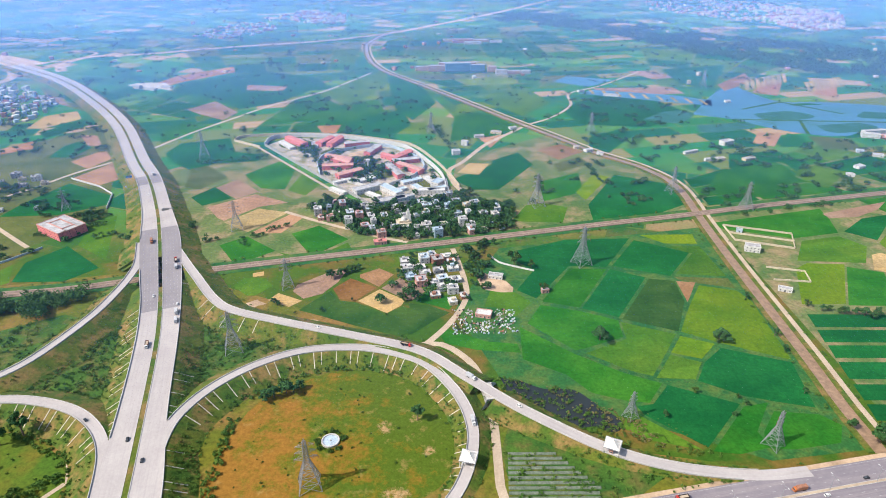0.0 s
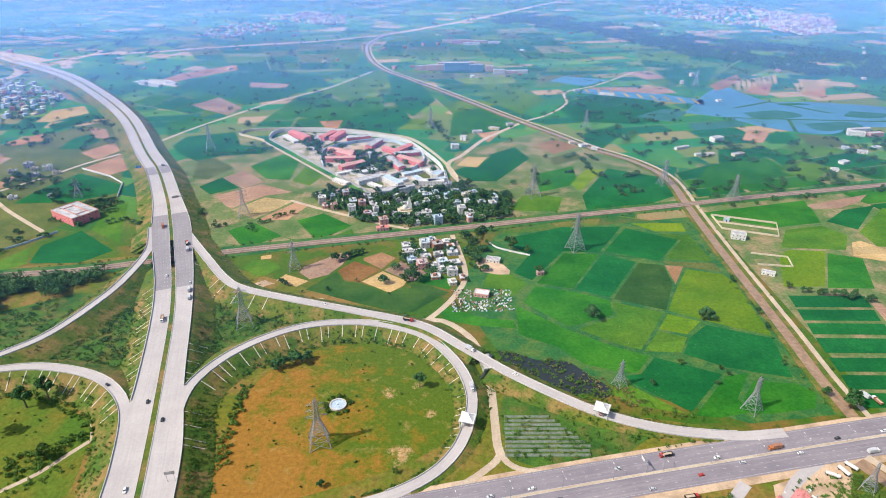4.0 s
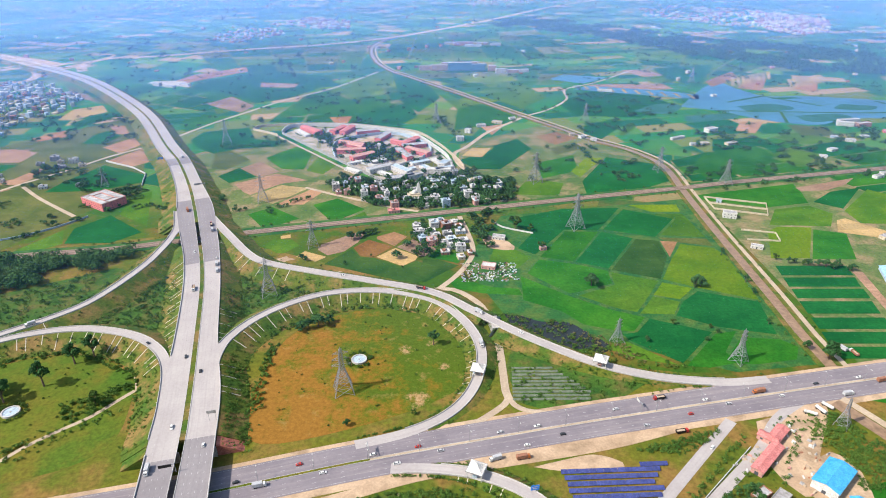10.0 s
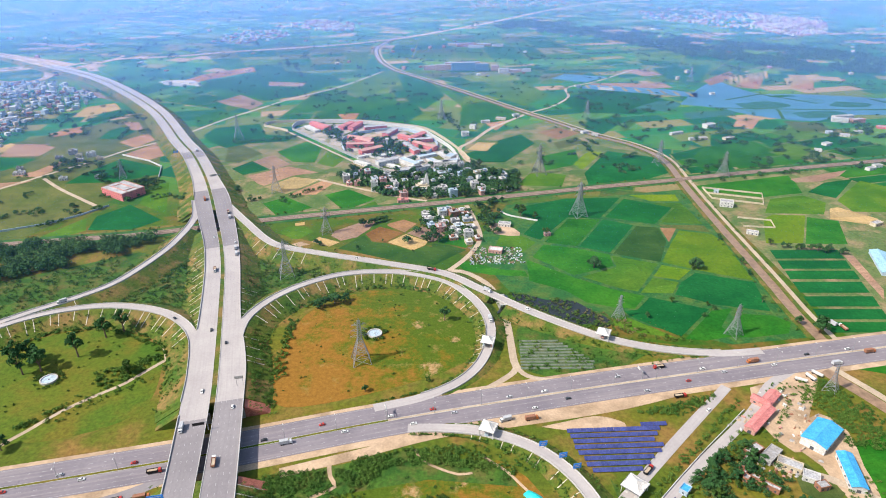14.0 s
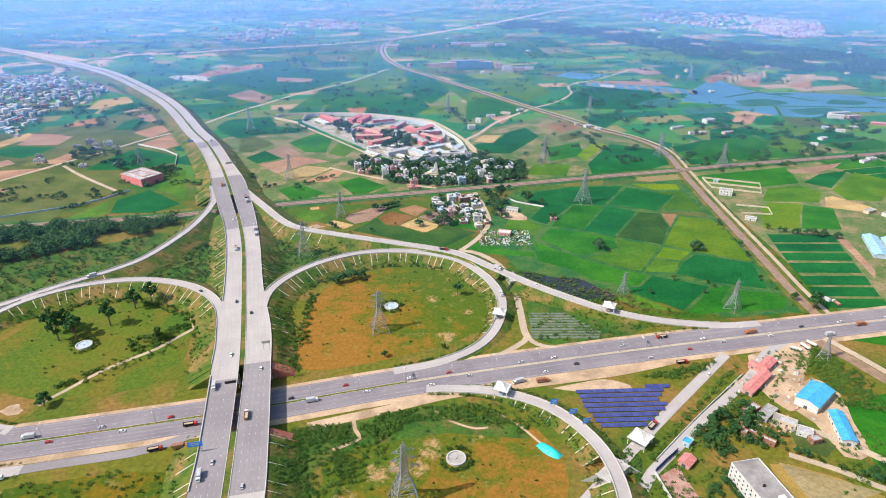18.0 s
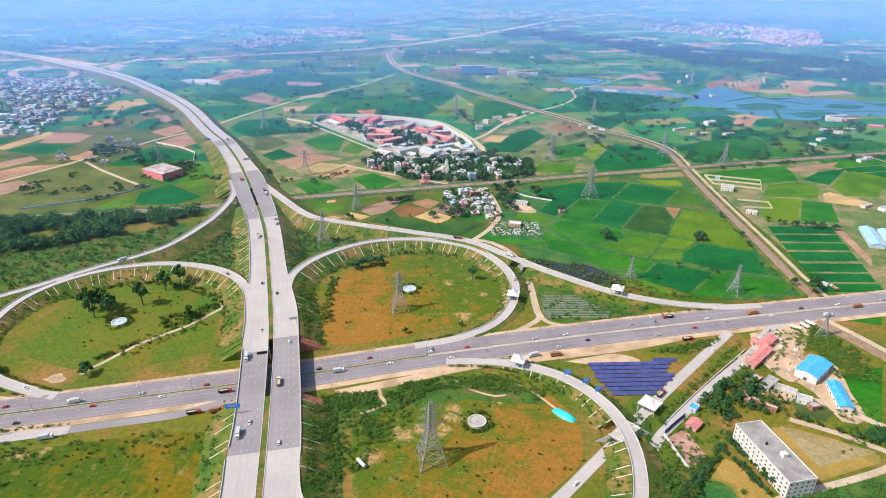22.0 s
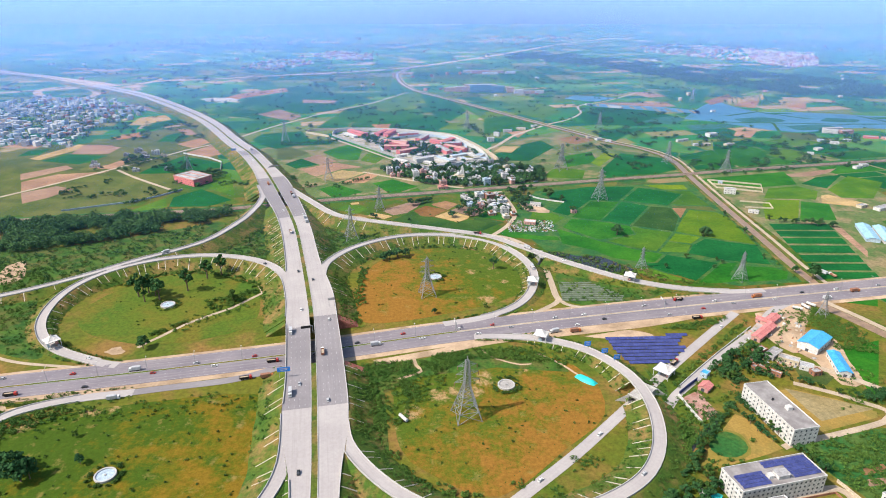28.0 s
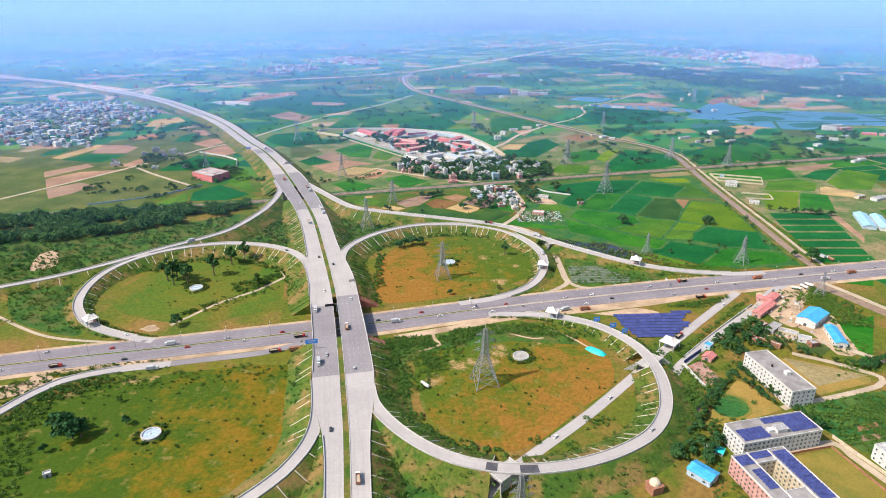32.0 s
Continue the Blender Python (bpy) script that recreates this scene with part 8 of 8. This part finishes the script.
tarp.matrix_basis = pose(34, 136, 0, 0, 0, -45)
vs, fs = [], []
for i in range(15):
    for j in range(9):
        u, v = i / 14 * 2 - 1, j / 8 * 2 - 1
        vs.append((u * 8.5, v * 4.0 * (0.75 + 0.25 * math.cos(u * 2)), max(0.05, 2.6 * (1 - v * v) * (1 - u ** 4) * RNG.uniform(0.88, 1.08))))
for i in range(14):
    for j in range(8):
        fs.append((9 * i + j, 9 * i + 9 + j, 9 * i + 10 + j, 9 * i + 1 + j))
piece("sheet", vs, fs, M_CYAN, tarp, smooth=True)
junk_v = {}
for k in range(330):
    x, y = RNG.uniform(8, 64), RNG.uniform(432, 470)
    if 26 < x < 46 and 452 < y < 470:
        continue
    m = (P_WHITE, P_GREY, P_BLUE, P_GREY, M_BLACK, P_BRICK, P_WHITE)[RNG.integers(0, 7)]
    junk_v.setdefault(m, bmesh.new())
    add_box(junk_v[m], x, y, 0.1, RNG.uniform(0.6, 2.4), RNG.uniform(0.4, 1.4), RNG.uniform(0.3, 1.2), RNG.uniform(0, 3), RNG.uniform(0.6, 1))
for m, bm in junk_v.items():
    tagged(part("scrap_heap", bm, m), "scattered heaps of mixed scrap", "scrap", kind="stuff")
yard_v = {}
for pts, cnt in (([(203, 182), (216, 160), (240, 208), (228, 236), (206, 232), (197, 200)], 70), ([(176, 182), (200, 170), (206, 150), (190, 146), (172, 166)], 60), ([(172, 196), (184, 190), (200, 206), (192, 214)], 26)):
    for x, y in strewn(pts, cnt, 0.5):
        m = (P_GREY, P_BRICK, M_TRACK, P_WHITE, P_GREY, M_TRACK, P_PINK)[RNG.integers(0, 7)]
        yard_v.setdefault(m, bmesh.new())
        add_box(yard_v[m], x, y, 0.1, RNG.uniform(0.7, 3.2), RNG.uniform(0.6, 1.8), RNG.uniform(0.4, 1.8), RNG.uniform(0, 3), RNG.uniform(0.3, 1))
for m, bm in yard_v.items():
    tagged(part("yard_heap", bm, m), "stacks and heaps of building material in a yard", "heap", kind="stuff")
for x, y, t in ((-97, 91, 40), (255, 246, 20), (262, 250, 35), (246, 243, 60)):
    ob = tagged(new("parked_tanker"), "old white tank trailer standing on bare ground", "trailer", "parked trailers")
    ob.matrix_basis = pose(x, y, 0, 0, 0, t)
    bm = bmesh.new()
    cylinder(bm, 0, -4, 1.9, 1.15, 8, 14, None, "y")
    part("tank", bm, P_WHITE, ob)
    part("frame", boxes((0, 0, 0.7, 1.6, 8.6, 0.3)), M_BLACK, ob)
    for sy in (-2.6, -1.4, 2.8):
        bm = bmesh.new()
        cylinder(bm, 0, 0, 0, 0.5, 0.4, 12, None, "y")
        for s in (-1, 1):
            w = part("wheel", boxes((s * 0.95, sy, 0.05, 0.35, 0.9, 0.9)), M_BLACK, ob)
        bm.free()

tomb = tagged(new("brick_tomb"), "small old domed brick tomb among bushes", "tomb")
tomb.matrix_basis = pose(33, -9, 0, 0, 0, 20)
part("chamber", boxes((0, 0, 0, 7, 7, 5), (0, 0, 5, 7.6, 7.6, 0.4)), P_BRICK, tomb)
bm = bmesh.new()
bmesh.ops.create_uvsphere(bm, u_segments=14, v_segments=9, radius=3.1, matrix=Matrix.Translation((0, 0, 5.6)))
part("dome", bm, P_CREAM, tomb)
block("hut", "small grey hut in the meadow", "hut", -313, 4, 0.5, 4, 3, 1, P_GREY, P_WHITE, stairs=False, tank=False, pitch=2.4)

# ---- vehicles ----
def paint(name, c):
    return surface(name, tuple(v * 0.92 for v in c), c, 0.5, 3, 0.35)


PAINTS = [paint("white_paint", (0.78, 0.78, 0.76)), paint("silver_paint", (0.50, 0.51, 0.53)), paint("dark_paint", (0.04, 0.045, 0.05)), paint("red_paint", (0.50, 0.05, 0.04)), paint("blue_paint", (0.06, 0.14, 0.36))]
bm = bmesh.new()
cylinder(bm, 0, -0.12, 0, 0.36, 0.24, 14, None, "y")
WHEEL = bpy.data.meshes.new("wheel")
bm.to_mesh(WHEEL)
bm.free()
WHEEL.materials.append(M_BLACK)


def hull(bm, sections):
    """Lofts rectangles: x, half width, low z, high z."""
    rings = [[bm.verts.new((x, s * w, z)) for s, z in ((-1, lo), (1, lo), (1, hi), (-1, hi))] for x, w, lo, hi in sections]
    for a, b in zip(rings, rings[1:]):
        for i in range(4):
            bm.faces.new((a[i], a[(i + 1) % 4], b[(i + 1) % 4], b[i]))
    bm.faces.new(rings[0][::-1]), bm.faces.new(rings[-1])


def car(material, label, long=4.2):
    ob = tagged(new("car"), label, "car", "cars on the roads")
    k = long / 4.2
    bm = bmesh.new()
    hull(bm, [(-2.1 * k, 0.78, 0.35, 0.75), (-1.95 * k, 0.86, 0.25, 0.92), (-0.5, 0.88, 0.22, 0.95), (1.0, 0.88, 0.22, 0.92), (1.9 * k, 0.84, 0.25, 0.75), (2.1 * k, 0.72, 0.35, 0.6)])
    part("body", bm, material, ob)
    bm = bmesh.new()
    hull(bm, [(-1.8 * k, 0.74, 0.9, 0.98), (-1.3 * k, 0.70, 0.9, 1.42), (0.25, 0.70, 0.9, 1.46), (1.05 * k, 0.76, 0.9, 0.95)])
    part("glasshouse", bm, M_PANE, ob)
    part("roof", boxes((-0.5, 0, 1.43, 1.7 * k, 1.36, 0.06)), material, ob)
    for x in (-1.3 * k, 1.3 * k):
        for s in (-1, 1):
            shared("wheel", WHEEL, ob, x, s * 0.8, 0.34, 0.95, 0.9, 0.95)
    return ob


def truck(cab_m, box_m, label, long=8.5, open_top=False):
    ob = tagged(new("truck"), label, "truck", "trucks on the roads")
    L = long / 2
    bm = bmesh.new()
    hull(bm, [(L - 2.0, 1.15, 0.6, 2.7), (L - 0.5, 1.15, 0.55, 2.75), (L, 1.1, 0.6, 1.7)])
    cab = part("cab", bm, cab_m, ob)
    part("windscreen", boxes((L - 0.22, 0, 1.75, 0.35, 1.9, 0.75)), M_PANE, cab)
    if open_top:
        w = long - 2.4
        part("cargo_bed", boxes((-1.1, 0, 1.0, w, 2.4, 0.25), (-1.1, 1.18, 1.2, w, 0.12, 1.4), (-1.1, -1.18, 1.2, w, 0.12, 1.4), (-1.1 - w / 2, 0, 1.2, 0.12, 2.4, 1.4), (-1.1 + w / 2, 0, 1.2, 0.12, 2.4, 1.6)), box_m, ob)
        part("load", boxes((-1.1, 0, 1.25, w * 0.94, 2.2, 0.9, 0, 0.93)), M_TRACK, ob)
    else:
        part("cargo_box", boxes((-1.1, 0, 1.0, long - 2.4, 2.45, 2.6, 0, 0.98)), box_m, ob)
    part("chassis", boxes((-0.3, 0, 0.6, long - 1.0, 0.9, 0.4)), M_BLACK, ob)
    for x in (L - 1.2, -L + 2.6, -L + 1.4):
        for s in (-1, 1):
            shared("wheel", WHEEL, ob, x, s * 1.0, 0.5, 1.4, 1.4, 1.4)
    return ob


CARS = [car(PAINTS[0], "small white hatchback car"), car(PAINTS[1], "plain silver saloon car", 4.5), car(PAINTS[2], "dark grey family car"), car(PAINTS[0], "boxy white passenger van", 4.9), car(PAINTS[3], "bright red small car")]
ORANGE = paint("orange_paint", (0.55, 0.17, 0.05))
TRUCKS = [truck(PAINTS[0], PAINTS[1], "white truck with a grey cargo box"), truck(ORANGE, P_BRICK, "orange truck with a brown cargo box", 9.5), truck(PAINTS[3], M_BLACK, "red open truck with a load", 9, True), truck(PAINTS[0], P_BRICK, "white open truck with brown sides", 9, True), truck(paint("yellow_paint", (0.62, 0.40, 0.05)), ORANGE, "yellow truck with an orange box", 9)]
used = set()


def drive(kind, key, s, off, back=False):
    r, n, _, _ = ROADS[key]
    ss = s_hw if key == "hw" else (s_ex if key == "ex" else np.concatenate([[0], np.cumsum(np.hypot(*np.diff(r[:, :2], axis=0).T))]))
    p, d, t = at_s(s, r, n, ss)
    q = r[min(int(np.searchsorted(ss, s)), len(r) - 1), 2]
    m = pose(p[0] + d[0] * off, p[1] + d[1] * off, p[2] + (0.035 if key == "ex" else 0.02), 0, 0, math.degrees(math.atan2(t[1], t[0])) + (180 if back else 0))
    if kind in used:
        copy_thing(kind, m)
    else:
        used.add(kind)
        kind.matrix_basis = m


vr = random.Random(11)
for k in range(26):
    s = 820 + 42 * k + vr.uniform(-9, 9)
    drive(vr.choice(CARS + CARS + TRUCKS), "hw", s, vr.choice((3.4, 7.4, 11.4)), True)
    drive(vr.choice(CARS + CARS + TRUCKS), "hw", s + 14, -vr.choice((3.6, 7.7, 12.0)))
for s, off, kind in ((110, 7, TRUCKS[1]), (175, 9, CARS[2]), (252, 16, TRUCKS[0]), (262, 10, CARS[1]), (335, 17, TRUCKS[0]), (372, 8, CARS[3]), (452, 6, CARS[2]), (560, 7, TRUCKS[3]), (640, 6, CARS[0]), (760, 8, TRUCKS[1]), (905, 6, CARS[0])):
    drive(kind, "ex", s, off, True)
for s, off, kind in ((130, -6, TRUCKS[3]), (240, -9, CARS[1]), (300, -7, TRUCKS[3]), (350, -14, CARS[0]), (430, -6, CARS[2]), (590, -14, TRUCKS[0]), (604, -14, TRUCKS[0]), (618, -14.5, CARS[0]), (690, -15, TRUCKS[0]), (705, -15, TRUCKS[2]), (850, -7, CARS[1]), (980, -8, TRUCKS[0])):
    drive(kind, "ex", s, off)
for key, s, kind in (("n", 330, TRUCKS[2]), ("n", 395, TRUCKS[0]), ("n", 440, CARS[0]), ("ne", 360, TRUCKS[0]), ("nw", 120, CARS[2]), ("nw", 470, CARS[0]), ("se", 250, CARS[1]), ("w", 260, TRUCKS[0]), ("n", 250, CARS[0])):
    drive(kind, key, s, 1.2)
for x, y, t, kind in ((-14, 36, 45, CARS[0]), (30, 76, 45, CARS[3]), (106, 157, 45, TRUCKS[2]), (150, 226, 10, TRUCKS[2]), (40, 204, 12, TRUCKS[1]), (-215, 137, 15, TRUCKS[2]), (-200, 139, 15, TRUCKS[1]), (-300, 113, 15, TRUCKS[0]), (22, 203, 200, TRUCKS[0]), (165, 212, 45, CARS[0]), (312, 318, 110, TRUCKS[0]), (318, 312, 100, TRUCKS[3])):
    copy_thing(kind, pose(x, y, 0.24, 0, 0, t))
for kind in CARS + TRUCKS:
    if kind not in used:
        drive(kind, "hw", 1250 + vr.uniform(0, 200), -12)

# dark asphalt patches on the loop over the underpass
r, n = spline(SE_LOOP, 2)
for a, b in ((-61, -52.5), (-41, -30)):
    m = (r[:, 0] > a) & (r[:, 0] < b) & (r[:, 1] < 12)
    tagged(ribbon("road_patch", r[m], n[m], 3.5, -3.5, r[m][:, 2] + 0.05, 0.04, surface("dark_asphalt", (0.075, 0.074, 0.085), (0.105, 0.10, 0.115), 0.2, 1.5, 0.9)), "dark asphalt patch on the loop ramp", "road", kind="structure")

# ---- haze: tilted see-through sheets, tinted to imitate hazy air, clearer towards the ground ----
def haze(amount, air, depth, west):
    m, nt, b = nodes_of("haze_sheet_tint")
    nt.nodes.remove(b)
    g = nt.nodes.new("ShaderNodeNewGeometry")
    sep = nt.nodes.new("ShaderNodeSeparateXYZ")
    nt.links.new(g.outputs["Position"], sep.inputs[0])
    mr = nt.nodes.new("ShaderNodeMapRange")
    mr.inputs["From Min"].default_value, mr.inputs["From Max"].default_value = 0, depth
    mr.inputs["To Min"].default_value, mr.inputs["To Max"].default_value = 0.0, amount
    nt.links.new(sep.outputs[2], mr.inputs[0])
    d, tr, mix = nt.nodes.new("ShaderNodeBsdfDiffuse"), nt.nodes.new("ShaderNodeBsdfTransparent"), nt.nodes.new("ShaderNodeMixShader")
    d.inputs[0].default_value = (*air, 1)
    side = nt.nodes.new("ShaderNodeMapRange")  # more haze tint to the west, where the distance looks brighter
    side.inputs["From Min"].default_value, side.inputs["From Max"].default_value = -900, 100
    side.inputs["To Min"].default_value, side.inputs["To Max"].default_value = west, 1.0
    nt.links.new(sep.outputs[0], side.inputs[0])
    # more haze tint to the east as well
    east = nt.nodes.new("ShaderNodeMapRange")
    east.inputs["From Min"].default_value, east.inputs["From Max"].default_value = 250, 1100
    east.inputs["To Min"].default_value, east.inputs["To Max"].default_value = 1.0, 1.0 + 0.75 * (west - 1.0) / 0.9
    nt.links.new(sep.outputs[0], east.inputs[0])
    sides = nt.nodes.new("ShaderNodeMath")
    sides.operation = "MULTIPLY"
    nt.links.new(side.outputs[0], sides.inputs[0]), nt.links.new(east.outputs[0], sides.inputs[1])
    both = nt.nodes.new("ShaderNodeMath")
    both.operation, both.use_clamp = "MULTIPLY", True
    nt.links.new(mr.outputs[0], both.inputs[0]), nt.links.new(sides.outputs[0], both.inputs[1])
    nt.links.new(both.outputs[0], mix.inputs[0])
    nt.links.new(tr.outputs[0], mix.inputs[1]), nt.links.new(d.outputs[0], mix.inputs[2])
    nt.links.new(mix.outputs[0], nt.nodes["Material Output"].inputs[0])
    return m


# haze colour painted on the sheets: strong blue nearby, paler far off
NEAR_HAZE_TINT, FAR_HAZE_TINT = Vector((0.18, 0.39, 1.0)), Vector((0.38, 0.555, 0.80))
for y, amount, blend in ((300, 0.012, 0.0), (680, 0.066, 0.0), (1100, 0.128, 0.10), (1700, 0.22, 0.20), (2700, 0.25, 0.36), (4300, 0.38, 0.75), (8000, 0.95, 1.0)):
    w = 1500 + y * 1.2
    air = NEAR_HAZE_TINT.lerp(FAR_HAZE_TINT, blend)
    tagged(piece("haze_layer", [(-w, y, 0.6), (w, y, 0.6), (w, y + 340, 340), (-w, y + 340, 340)], [(0, 1, 2, 3)], haze(amount, air, min(max(60, y * 0.055), 170), 1 + 0.9 * (1 - blend) ** 1.5)), "see-through blue sheet imitating haze over the plain", "haze", kind="structure")
